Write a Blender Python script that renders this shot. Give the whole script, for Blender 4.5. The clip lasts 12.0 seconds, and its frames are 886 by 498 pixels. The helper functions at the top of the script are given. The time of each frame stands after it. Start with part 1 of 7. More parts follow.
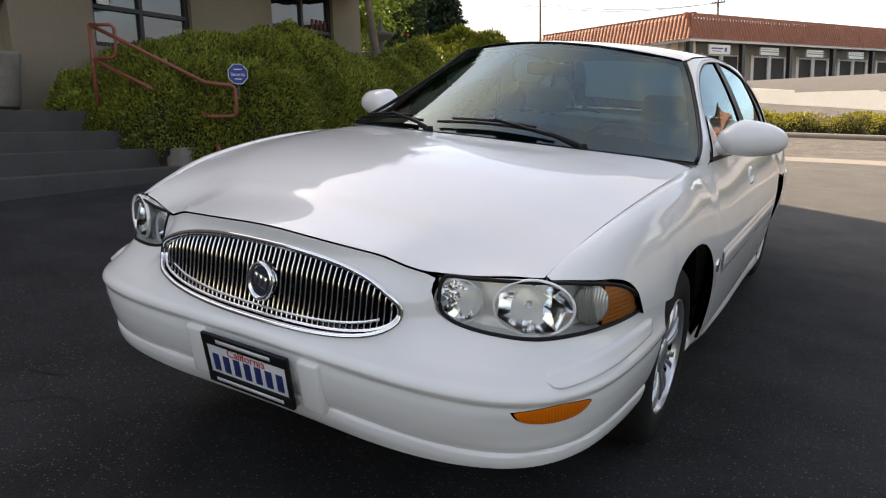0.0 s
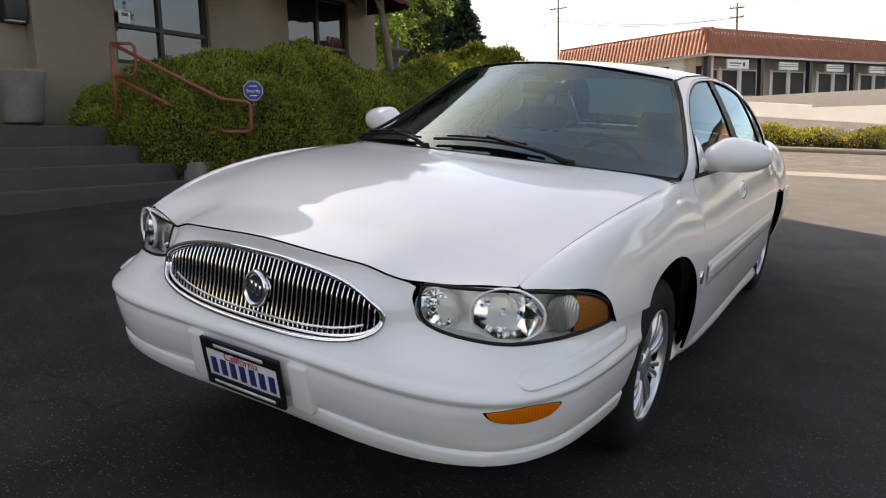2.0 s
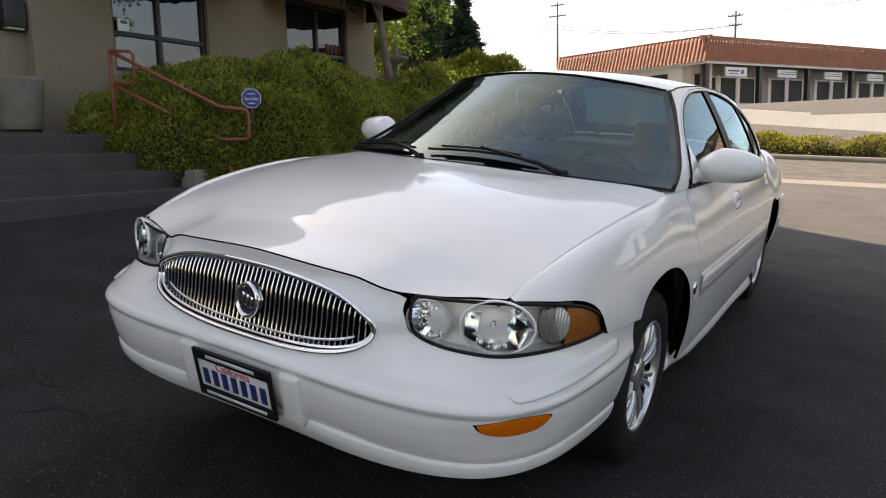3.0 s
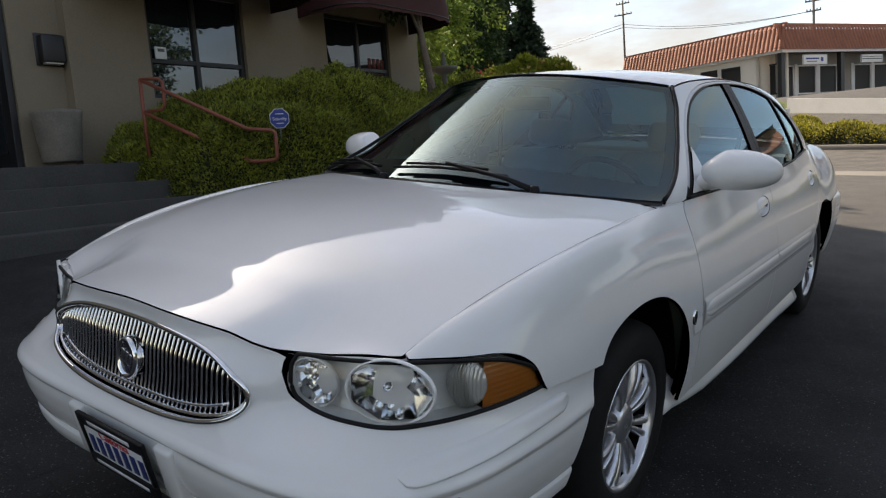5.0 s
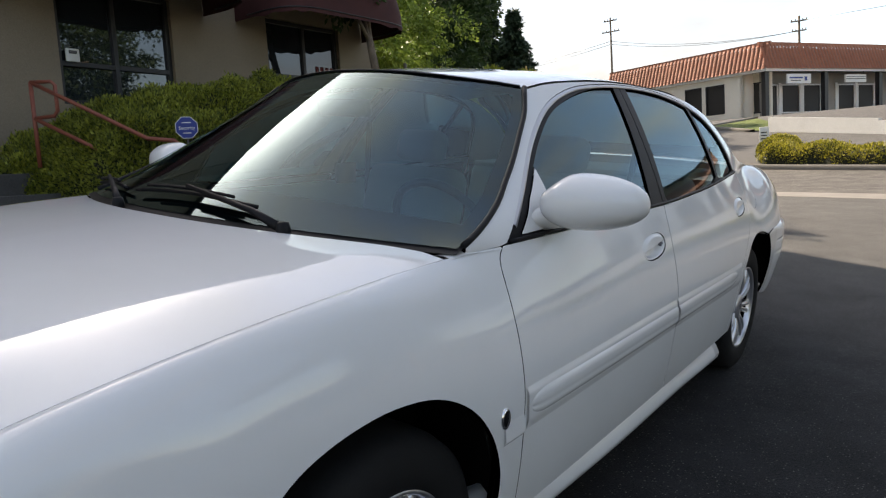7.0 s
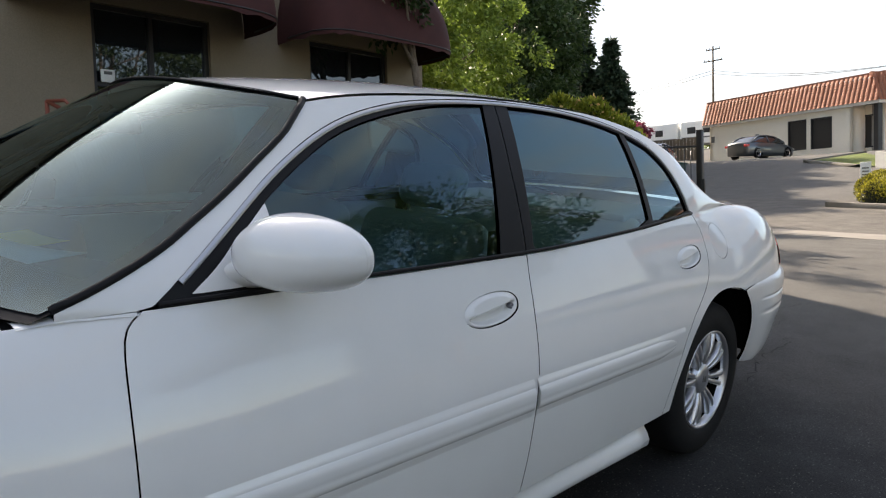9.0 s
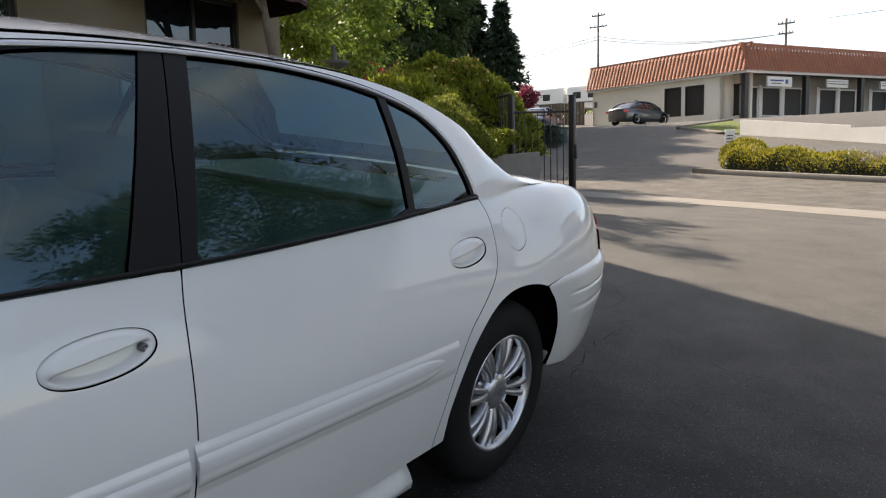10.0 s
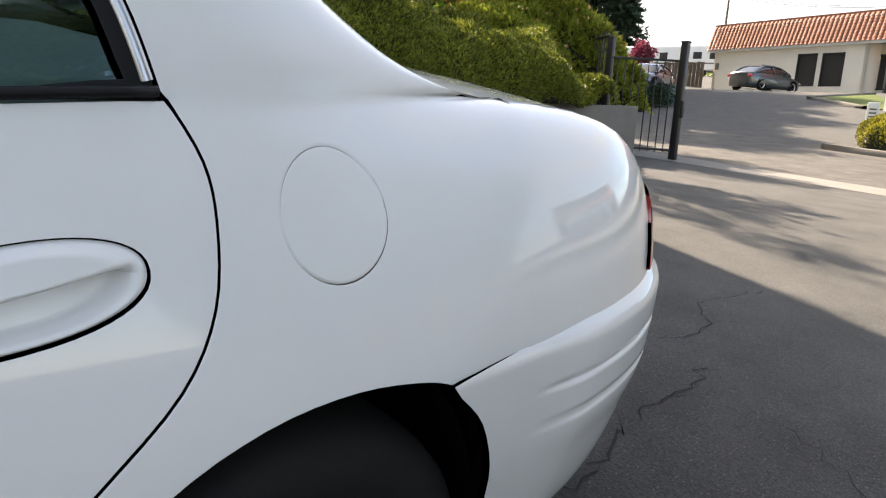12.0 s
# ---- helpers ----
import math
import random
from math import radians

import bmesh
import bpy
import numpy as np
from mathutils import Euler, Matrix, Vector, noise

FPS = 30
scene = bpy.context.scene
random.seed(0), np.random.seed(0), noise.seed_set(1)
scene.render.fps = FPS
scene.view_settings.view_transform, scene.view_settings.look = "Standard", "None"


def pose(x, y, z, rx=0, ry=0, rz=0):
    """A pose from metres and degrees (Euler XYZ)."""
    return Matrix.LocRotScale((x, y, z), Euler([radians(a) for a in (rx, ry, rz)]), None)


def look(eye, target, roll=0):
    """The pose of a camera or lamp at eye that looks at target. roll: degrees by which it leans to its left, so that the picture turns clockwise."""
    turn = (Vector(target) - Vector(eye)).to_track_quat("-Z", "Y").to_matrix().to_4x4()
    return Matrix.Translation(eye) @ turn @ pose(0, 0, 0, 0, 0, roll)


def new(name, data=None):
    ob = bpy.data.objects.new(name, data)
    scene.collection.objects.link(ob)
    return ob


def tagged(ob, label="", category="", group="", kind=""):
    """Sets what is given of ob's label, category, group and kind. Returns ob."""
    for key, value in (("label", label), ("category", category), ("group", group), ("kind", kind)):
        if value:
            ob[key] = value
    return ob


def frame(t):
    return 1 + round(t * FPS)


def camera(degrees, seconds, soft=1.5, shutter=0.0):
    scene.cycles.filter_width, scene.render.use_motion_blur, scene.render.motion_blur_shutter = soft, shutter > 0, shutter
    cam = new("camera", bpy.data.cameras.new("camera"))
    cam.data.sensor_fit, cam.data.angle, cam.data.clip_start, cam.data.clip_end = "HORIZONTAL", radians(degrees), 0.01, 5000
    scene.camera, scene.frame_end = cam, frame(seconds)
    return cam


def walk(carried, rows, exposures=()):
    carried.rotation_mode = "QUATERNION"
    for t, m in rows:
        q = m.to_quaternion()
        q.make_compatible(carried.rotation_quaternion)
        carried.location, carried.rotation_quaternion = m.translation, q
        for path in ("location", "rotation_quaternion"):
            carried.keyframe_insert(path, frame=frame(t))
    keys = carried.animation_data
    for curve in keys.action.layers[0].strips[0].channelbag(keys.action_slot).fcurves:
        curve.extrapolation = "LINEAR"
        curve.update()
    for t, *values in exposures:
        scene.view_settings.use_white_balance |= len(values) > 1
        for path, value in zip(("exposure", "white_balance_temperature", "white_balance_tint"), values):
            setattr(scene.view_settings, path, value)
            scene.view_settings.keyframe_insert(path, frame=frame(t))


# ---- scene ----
cam = camera(64.04, 12.0, 1.2)
PATH = [
    (0, (1.463, -1.486, 1.084), (0.468, 0.217, 0.754), -1.63),
    (0.5, (1.563, -1.533, 1.087), (0.541, 0.158, 0.776), -1.10),
    (1, (1.583, -1.535, 1.089), (0.554, 0.153, 0.789), -1.10),
    (1.5, (1.599, -1.535, 1.088), (0.561, 0.151, 0.801), -1.23),
    (2, (1.610, -1.539, 1.092), (0.569, 0.144, 0.802), -1.57),
    (2.5, (1.616, -1.541, 1.101), (0.580, 0.145, 0.816), -1.52),
    (3, (1.631, -1.530, 1.107), (0.591, 0.156, 0.835), -1.46),
    (3.5, (1.628, -1.463, 1.106), (0.607, 0.235, 0.837), -1.51),
    (5.5, (1.843, -0.734, 1.122), (0.587, 0.806, 0.895), -4.57),
    (6, (1.849, -0.432, 1.119), (0.619, 1.130, 0.901), -3.19),
    (6.5, (1.855, -0.195, 1.107), (0.662, 1.396, 0.897), -3.66),
    (8.5, (2.091, 0.744, 1.098), (0.826, 2.287, 0.960), -1.60),
    (9, (2.209, 0.993, 1.090), (0.816, 2.423, 0.976), -1.79),
    (9.5, (2.286, 1.283, 1.094), (0.946, 2.759, 0.932), 1.02),
    (10, (2.210, 1.774, 1.141), (1.047, 3.385, 0.911), -1.34),
    (10.5, (2.158, 2.275, 1.101), (0.991, 3.880, 0.853), -0.47),
    (11, (1.960, 2.737, 1.090), (0.764, 4.314, 0.804), 1.09),
    (11.5, (1.798, 3.085, 1.072), (0.590, 4.649, 0.763), 0.35),
    (12, (1.589, 3.440, 1.036), (0.241, 4.869, 0.665), 3.69),
]
# stops and white balance: set for open shade, a little warmer at first
EXPOSURES = [(t, e, 8300.0 if t < 4 else 7600.0 if t < 10 else 7800.0, 17.5 if t < 4 else 14.5) for t, e in ((0.0, 2.02), (3.5, 1.87), (5.3, 1.38), (6.2, 1.55), (8.4, 1.8), (9.1, 1.85), (9.6, 1.65), (10.5, 2.0), (12.0, 2.25))]
walk(cam, [(t, look(eye, target, roll)) for t, eye, target, roll in PATH], EXPOSURES)

# ---- sky and sun: late afternoon, the sun behind the near building, thin cloud
SUN_TURN, SUN_UP = 71.0, 37.5          # degrees to the left of +y, and above the horizon
world = bpy.data.worlds.new("sky")
scene.world = world
world.use_nodes = True
wn = world.node_tree.nodes
wl = world.node_tree.links
for n in list(wn):
    wn.remove(n)
sky = wn.new("ShaderNodeTexSky")
sky.sky_type = "NISHITA"
sky.sun_disc = False
sky.sun_elevation, sky.sun_rotation = radians(SUN_UP), radians(-SUN_TURN)
sky.air_density, sky.dust_density, sky.ozone_density = 1.0, 0.8, 1.0
clouds = wn.new("ShaderNodeTexNoise")
clouds.inputs["Scale"].default_value, clouds.inputs["Detail"].default_value, clouds.inputs["Roughness"].default_value = 1.6, 7, 0.6
stretch = wn.new("ShaderNodeMapping")
stretch.inputs["Scale"].default_value = (1.0, 1.6, 3.2)
where = wn.new("ShaderNodeTexCoord")
ramp = wn.new("ShaderNodeValToRGB")
ramp.color_ramp.elements[0].position, ramp.color_ramp.elements[1].position = 0.40, 0.66
ramp.color_ramp.elements[0].color, ramp.color_ramp.elements[1].color = (0.0, 0.0, 0.0, 1), (1, 1, 1, 1)
mix = wn.new("ShaderNodeMix")
mix.data_type = "RGBA"
tone = wn.new("ShaderNodeValToRGB")
tone.color_ramp.elements[0].position, tone.color_ramp.elements[1].position = 0.46, 0.66
tone.color_ramp.elements[0].color, tone.color_ramp.elements[1].color = (1.55, 1.66, 1.85, 1), (2.7, 2.72, 2.75, 1)
wl.new(clouds.outputs["Fac"], tone.inputs["Fac"])
wl.new(tone.outputs["Color"], mix.inputs["B"])
back = wn.new("ShaderNodeBackground")
back.inputs["Strength"].default_value = 0.10
out = wn.new("ShaderNodeOutputWorld")
wl.new(where.outputs["Generated"], stretch.inputs["Vector"])
wl.new(stretch.outputs["Vector"], clouds.inputs["Vector"])
wl.new(clouds.outputs["Fac"], ramp.inputs["Fac"])
wl.new(ramp.outputs["Color"], mix.inputs["Factor"])
wl.new(sky.outputs["Color"], mix.inputs["A"])
# thin cloud glows round the sun
toward = wn.new("ShaderNodeVectorMath")
toward.operation = "DOT_PRODUCT"
toward.inputs[1].default_value = (-math.sin(radians(SUN_TURN)) * math.cos(radians(SUN_UP)), math.cos(radians(SUN_TURN)) * math.cos(radians(SUN_UP)), math.sin(radians(SUN_UP)))
wl.new(where.outputs["Generated"], toward.inputs[0])
glow = None
for power, gain in ((70.0, 26.0), (10.0, 3.2)):
    near = wn.new("ShaderNodeMath")
    near.operation, near.use_clamp = "MAXIMUM", True
    wl.new(toward.outputs["Value"], near.inputs[0])
    near.inputs[1].default_value = 0.0
    lobe = wn.new("ShaderNodeMath")
    lobe.operation = "POWER"
    wl.new(near.outputs["Value"], lobe.inputs[0])
    lobe.inputs[1].default_value = power
    sized = wn.new("ShaderNodeMath")
    sized.operation = "MULTIPLY_ADD"
    wl.new(lobe.outputs["Value"], sized.inputs[0])
    sized.inputs[1].default_value = gain
    if glow is None:
        sized.inputs[2].default_value = 0.0
    else:
        wl.new(glow.outputs["Value"], sized.inputs[2])
    glow = sized
veil = wn.new("ShaderNodeMath")
veil.operation = "MULTIPLY_ADD"
wl.new(clouds.outputs["Fac"], veil.inputs[0])
veil.inputs[1].default_value, veil.inputs[2].default_value = 1.4, 0.3
lit = wn.new("ShaderNodeMath")
lit.operation = "MULTIPLY"
wl.new(glow.outputs["Value"], lit.inputs[0])
wl.new(veil.outputs["Value"], lit.inputs[1])
total = wn.new("ShaderNodeMix")
total.data_type, total.blend_type = "RGBA", "ADD"
total.inputs[0].default_value = 1.0
wl.new(mix.outputs["Result"], total.inputs["A"])
wl.new(lit.outputs["Value"], total.inputs["B"])
wl.new(total.outputs["Result"], back.inputs["Color"])
wl.new(back.outputs["Background"], out.inputs["Surface"])

sun = new("sun", bpy.data.lights.new("sun", "SUN"))
sun.data.energy, sun.data.angle, sun.data.color = 3.7, radians(0.6), (1.0, 0.93, 0.84)
SUN_WAY = Vector((-math.sin(radians(SUN_TURN)) * math.cos(radians(SUN_UP)), math.cos(radians(SUN_TURN)) * math.cos(radians(SUN_UP)), math.sin(radians(SUN_UP))))
sun.matrix_world = look(SUN_WAY * 50, (0, 0, 0))

# ---- helpers for meshes
def smooth(me, yes=True):
    me.polygons.foreach_set("use_smooth", [yes] * len(me.polygons))


def part(name, bm, material, parent=None, label="", flat=False):
    """Links a bmesh as one mesh object, under a thing or part."""
    me = bpy.data.meshes.new(name)
    bm.to_mesh(me)
    bm.free()
    me.materials.append(material)
    smooth(me, not flat)
    ob = new(name, me)
    if parent:
        ob.parent = parent
    if label:
        tagged(ob, label)
    return ob


def thing(name, label, category, group="", m=None):
    ob = new(name)
    ob.empty_display_size = 0.1
    if m is not None:
        ob.matrix_world = m
    return tagged(ob, label, category, group)


def mesh(verts, faces):
    bm = bmesh.new()
    vs = [bm.verts.new(v) for v in verts]
    for f in faces:
        if len(set(f)) > 2:
            try:
                bm.faces.new([vs[i] for i in f])
            except ValueError:
                pass
    return bm


def box(lo, hi, bevel=0.0, bm=None, segments=2):
    """A box from corner to corner with rounded edges."""
    own = bmesh.new()
    bmesh.ops.create_cube(own, size=1)
    size, mid = Vector(hi) - Vector(lo), (Vector(hi) + Vector(lo)) / 2
    for v in own.verts:
        v.co = Vector((v.co.x * size.x, v.co.y * size.y, v.co.z * size.z)) + mid
    if bevel:
        bmesh.ops.bevel(own, geom=list(own.edges), offset=min(bevel, 0.45 * min(abs(s) for s in size)), segments=segments, profile=0.5, affect="EDGES")
    return merge(bm, own)


def merge(bm, own):
    if bm is None:
        return own
    me = bpy.data.meshes.new("tmp")
    own.to_mesh(me)
    own.free()
    bm.from_mesh(me)
    bpy.data.meshes.remove(me)
    return bm


def moved(bm, m):
    bmesh.ops.transform(bm, matrix=m, verts=bm.verts)
    return bm


def tube(points, radius, sides=10, bm=None, closed=False, ends=True):
    """A round bar along points; radius may be a list."""
    pts = [Vector(p) for p in points]
    n = len(pts)
    own = bmesh.new()
    rings, up = [], None
    for i, p in enumerate(pts):
        a, b = pts[(i - 1) % n if closed else max(i - 1, 0)], pts[(i + 1) % n if closed else min(i + 1, n - 1)]
        t = (b - a).normalized()
        if up is None:
            up = t.orthogonal().normalized()
        up = (up - t * up.dot(t)).normalized()
        w = t.cross(up)
        r = radius[i] if isinstance(radius, (list, tuple)) else radius
        rings.append([own.verts.new(p + r * (math.cos(2 * math.pi * k / sides) * up + math.sin(2 * math.pi * k / sides) * w)) for k in range(sides)])
    for i in range(n if closed else n - 1):
        a, b = rings[i], rings[(i + 1) % n]
        for k in range(sides):
            own.faces.new((a[k], a[(k + 1) % sides], b[(k + 1) % sides], b[k]))
    if ends and not closed:
        own.faces.new(rings[0][::-1])
        own.faces.new(rings[-1])
    return merge(bm, own)


def lathe(profile, sides=48, bm=None, caps=False):
    """A turned shape from (radius, height) pairs, round z."""
    own = bmesh.new()
    rings = [[own.verts.new((r * math.cos(2 * math.pi * k / sides), r * math.sin(2 * math.pi * k / sides), z)) for k in range(sides)] for r, z in profile]
    for a, b in zip(rings, rings[1:]):
        for k in range(sides):
            own.faces.new((a[k], a[(k + 1) % sides], b[(k + 1) % sides], b[k]))
    if caps:
        own.faces.new(rings[0][::-1])
        own.faces.new(rings[-1])
    return merge(bm, own)


def sheet(grid, bm=None, thick=0.0):
    """A surface through a grid of points."""
    g = np.asarray(grid)
    n, m = g.shape[:2]
    faces = [(i * m + j, i * m + j + 1, (i + 1) * m + j + 1, (i + 1) * m + j) for i in range(n - 1) for j in range(m - 1)]
    own = mesh(g.reshape(-1, 3).tolist(), faces)
    if thick:
        bmesh.ops.recalc_face_normals(own, faces=own.faces)
        bmesh.ops.solidify(own, geom=list(own.faces), thickness=thick)
    return merge(bm, own)


# ---- materials
def material(name, base=(0.5, 0.5, 0.5), rough=0.5, metal=0.0, coat=0.0, spec=0.5):
    m = bpy.data.materials.new(name)
    m.use_nodes = True
    p = m.node_tree.nodes["Principled BSDF"]
    p.inputs["Base Color"].default_value = (*base, 1)
    p.inputs["Roughness"].default_value, p.inputs["Metallic"].default_value = rough, metal
    p.inputs["Coat Weight"].default_value, p.inputs["Coat Roughness"].default_value = coat, 0.03
    p.inputs["Specular IOR Level"].default_value = spec
    return m


def add(m, kind, **values):
    n = m.node_tree.nodes.new(kind)
    for k, v in values.items():
        n.inputs[k.replace("_", " ")].default_value = v
    return n


def link(m, a, b):
    m.node_tree.links.new(a, b)


def coords(m, scale=(1, 1, 1), where="Object"):
    c, p = add(m, "ShaderNodeTexCoord"), add(m, "ShaderNodeMapping")
    p.inputs["Scale"].default_value = scale
    link(m, c.outputs[where], p.inputs["Vector"])
    return p.outputs["Vector"]


def world_coords(m):
    g = add(m, "ShaderNodeNewGeometry")
    return g.outputs["Position"]


def noisy(m, vec, scale, detail=6, rough=0.6):
    n = add(m, "ShaderNodeTexNoise", Scale=scale, Detail=detail, Roughness=rough)
    link(m, vec, n.inputs["Vector"])
    return n.outputs["Fac"]


def ramped(m, fac, stops):
    r = add(m, "ShaderNodeValToRGB")
    e = r.color_ramp.elements
    while len(e) < len(stops):
        e.new(0.5)
    for el, (p, c) in zip(e, stops):
        el.position, el.color = p, (*c, 1)
    link(m, fac, r.inputs["Fac"])
    return r.outputs["Color"]


def blend(m, fac, a, b, kind="MIX"):
    n = add(m, "ShaderNodeMix")
    n.data_type, n.blend_type = "RGBA", kind
    for v, s in ((fac, "Factor"), (a, "A"), (b, "B")):
        i = n.inputs[s] if s != "Factor" else n.inputs[0]
        if isinstance(v, (int, float)):
            i.default_value = v
        elif isinstance(v, tuple):
            i.default_value = (*v, 1)
        else:
            link(m, v, i)
    return n.outputs["Result"]


def bumped(m, height, strength=0.3, distance=0.01):
    b = add(m, "ShaderNodeBump", Strength=strength, Distance=distance)
    link(m, height, b.inputs["Height"])
    link(m, b.outputs["Normal"], m.node_tree.nodes["Principled BSDF"].inputs["Normal"])


def paint(m, colour=None, rough=None):
    p = m.node_tree.nodes["Principled BSDF"]
    if colour is not None:
        link(m, colour, p.inputs["Base Color"])
    if rough is not None:
        link(m, rough, p.inputs["Roughness"])


def grainy(name, a, b, scale=8, fine=80, rough=0.8, bump=0.3, dist=0.004, metal=0.0, spec=0.4):
    """Two tones at two scales and a fine relief."""
    m = material(name, a, rough, metal, spec=spec)
    v = world_coords(m)
    big, small = noisy(m, v, scale), noisy(m, v, fine, 4)
    c = ramped(m, big, [(0.3, a), (0.7, b)])
    c = blend(m, 0.35, c, ramped(m, small, [(0.3, tuple(0.75 * x for x in a)), (0.7, tuple(min(1.15 * x, 1) for x in b))]))
    paint(m, c)
    bumped(m, small, bump, dist)
    return m


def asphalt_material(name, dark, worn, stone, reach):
    """Asphalt with stains, pale stones and a tone that goes from dark to worn along y."""
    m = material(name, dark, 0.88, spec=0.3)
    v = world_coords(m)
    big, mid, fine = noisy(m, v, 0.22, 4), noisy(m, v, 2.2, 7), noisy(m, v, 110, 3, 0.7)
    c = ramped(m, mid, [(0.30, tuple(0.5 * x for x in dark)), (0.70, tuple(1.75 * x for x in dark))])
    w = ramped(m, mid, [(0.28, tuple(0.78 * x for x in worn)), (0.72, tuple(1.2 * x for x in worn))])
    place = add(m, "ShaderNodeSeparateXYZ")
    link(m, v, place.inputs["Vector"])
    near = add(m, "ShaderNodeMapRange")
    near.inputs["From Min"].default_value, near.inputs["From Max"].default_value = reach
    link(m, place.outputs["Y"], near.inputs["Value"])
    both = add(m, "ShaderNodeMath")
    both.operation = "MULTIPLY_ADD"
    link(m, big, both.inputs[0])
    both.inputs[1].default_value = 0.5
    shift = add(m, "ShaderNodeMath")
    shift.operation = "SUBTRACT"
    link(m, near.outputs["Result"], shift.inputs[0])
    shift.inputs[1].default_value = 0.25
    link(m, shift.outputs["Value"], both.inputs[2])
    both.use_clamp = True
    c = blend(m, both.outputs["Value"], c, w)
    stones = add(m, "ShaderNodeTexVoronoi", Scale=85.0)
    link(m, v, stones.inputs["Vector"])
    rare = add(m, "ShaderNodeSeparateColor")
    link(m, stones.outputs["Color"], rare.inputs["Color"])
    pick = ramped(m, rare.outputs["Red"], [(0.72, (0.0, 0.0, 0.0)), (0.84, (1.0, 1.0, 1.0))])
    dot = ramped(m, stones.outputs["Distance"], [(0.16, (1.0, 1.0, 1.0)), (0.34, (0.0, 0.0, 0.0))])
    c = blend(m, blend(m, 1.0, pick, dot, "MULTIPLY"), c, stone)
    c = blend(m, 0.75, c, blend(m, 1.0, c, ramped(m, fine, [(0.3, (0.35, 0.35, 0.35)), (0.75, (1.8, 1.8, 1.75))]), "MULTIPLY"))
    paint(m, c)
    bumped(m, fine, 0.7, 0.008)
    return m


# the lot's dark end puts the building's shade by the car into the colour
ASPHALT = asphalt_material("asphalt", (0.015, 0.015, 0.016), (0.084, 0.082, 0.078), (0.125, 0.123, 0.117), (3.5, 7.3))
ROAD = asphalt_material("bleached_asphalt", (0.075, 0.070, 0.064), (0.095, 0.089, 0.081), (0.2, 0.19, 0.175), (-5, 40))
CONCRETE = grainy("concrete", (0.155, 0.145, 0.128), (0.225, 0.21, 0.185), 2.5, 60, 0.85)
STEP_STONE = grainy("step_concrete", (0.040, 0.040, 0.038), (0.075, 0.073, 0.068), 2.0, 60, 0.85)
STUCCO = grainy("stucco", (0.225, 0.182, 0.128), (0.28, 0.228, 0.163), 0.8, 90, 0.9, 0.5, 0.006)
WHITE_BLOCK = grainy("white_painted_block", (0.50, 0.50, 0.48), (0.60, 0.60, 0.575), 1.2, 30, 0.8)
CREAM_WALL = grainy("cream_wall", (0.76, 0.71, 0.60), (0.84, 0.79, 0.68), 0.5, 30, 0.85)
DARK_FRAME = material("dark_metal_frame", (0.018, 0.018, 0.02), 0.45)
BLACK_METAL = material("black_metal", (0.012, 0.012, 0.012), 0.4)
BRICK_RED = grainy("terracotta_tile", (0.27, 0.105, 0.06), (0.40, 0.17, 0.105), 1.3, 12, 0.75)
RAIL_RED = grainy("rust_red_paint", (0.20, 0.055, 0.035), (0.28, 0.085, 0.05), 6, 90, 0.5, 0.2, 0.001)
AWNING = grainy("maroon_canvas", (0.05, 0.016, 0.016), (0.08, 0.024, 0.022), 3, 200, 0.85)
BARK = grainy("bark", (0.13, 0.10, 0.075), (0.25, 0.20, 0.155), 5, 40, 0.9, 0.8, 0.02)
WOOD_POLE = grainy("weathered_pole", (0.10, 0.08, 0.06), (0.18, 0.145, 0.11), 3, 40, 0.9)
SOIL = grainy("soil", (0.045, 0.03, 0.02), (0.09, 0.065, 0.045), 4, 60, 0.95, 0.6, 0.02)
GRASS = grainy("grass", (0.055, 0.085, 0.012), (0.11, 0.14, 0.022), 2.0, 60, 0.9, 0.8, 0.03)


def leaf_material(name, dark, light, rough=0.55):
    m = material(name, light, rough, spec=0.3)
    g = add(m, "ShaderNodeNewGeometry")
    c = ramped(m, g.outputs["Random Per Island"], [(0.0, dark), (0.65, light), (1.0, tuple(1.25 * x for x in light))])
    big = noisy(m, g.outputs["Position"], 1.1, 3)
    c = blend(m, ramped(m, big, [(0.35, (0.45, 0.45, 0.45)), (0.65, (0.0, 0.0, 0.0))]), c, dark)
    paint(m, c)
    p = m.node_tree.nodes["Principled BSDF"]
    p.inputs["Transmission Weight"].default_value = 0.0
    p.inputs["Subsurface Weight"].default_value = 0.0
    t = add(m, "ShaderNodeBsdfTranslucent")
    link(m, c, t.inputs["Color"])
    x = add(m, "ShaderNodeMixShader", Fac=0.3)
    link(m, p.outputs["BSDF"], x.inputs[1])
    link(m, t.outputs["BSDF"], x.inputs[2])
    link(m, x.outputs["Shader"], m.node_tree.nodes["Material Output"].inputs["Surface"])
    return m


JUNIPER = leaf_material("juniper_green", (0.045, 0.068, 0.014), (0.32, 0.345, 0.05))
YELLOW_LEAF = leaf_material("yellow_green_leaf", (0.12, 0.17, 0.02), (0.34, 0.36, 0.05))
TREE_LEAF = leaf_material("tree_leaf", (0.02, 0.045, 0.012), (0.06, 0.10, 0.03))
BRIGHT_LEAF = leaf_material("bright_tree_leaf", (0.09, 0.15, 0.02), (0.24, 0.32, 0.06))
CONIFER = leaf_material("conifer_needles", (0.012, 0.028, 0.016), (0.035, 0.06, 0.032))
HEDGE_GOLD = leaf_material("golden_hedge_leaf", (0.045, 0.055, 0.008), (0.40, 0.36, 0.045))
RED_LEAF = leaf_material("red_blossom", (0.25, 0.03, 0.03), (0.5, 0.08, 0.08))
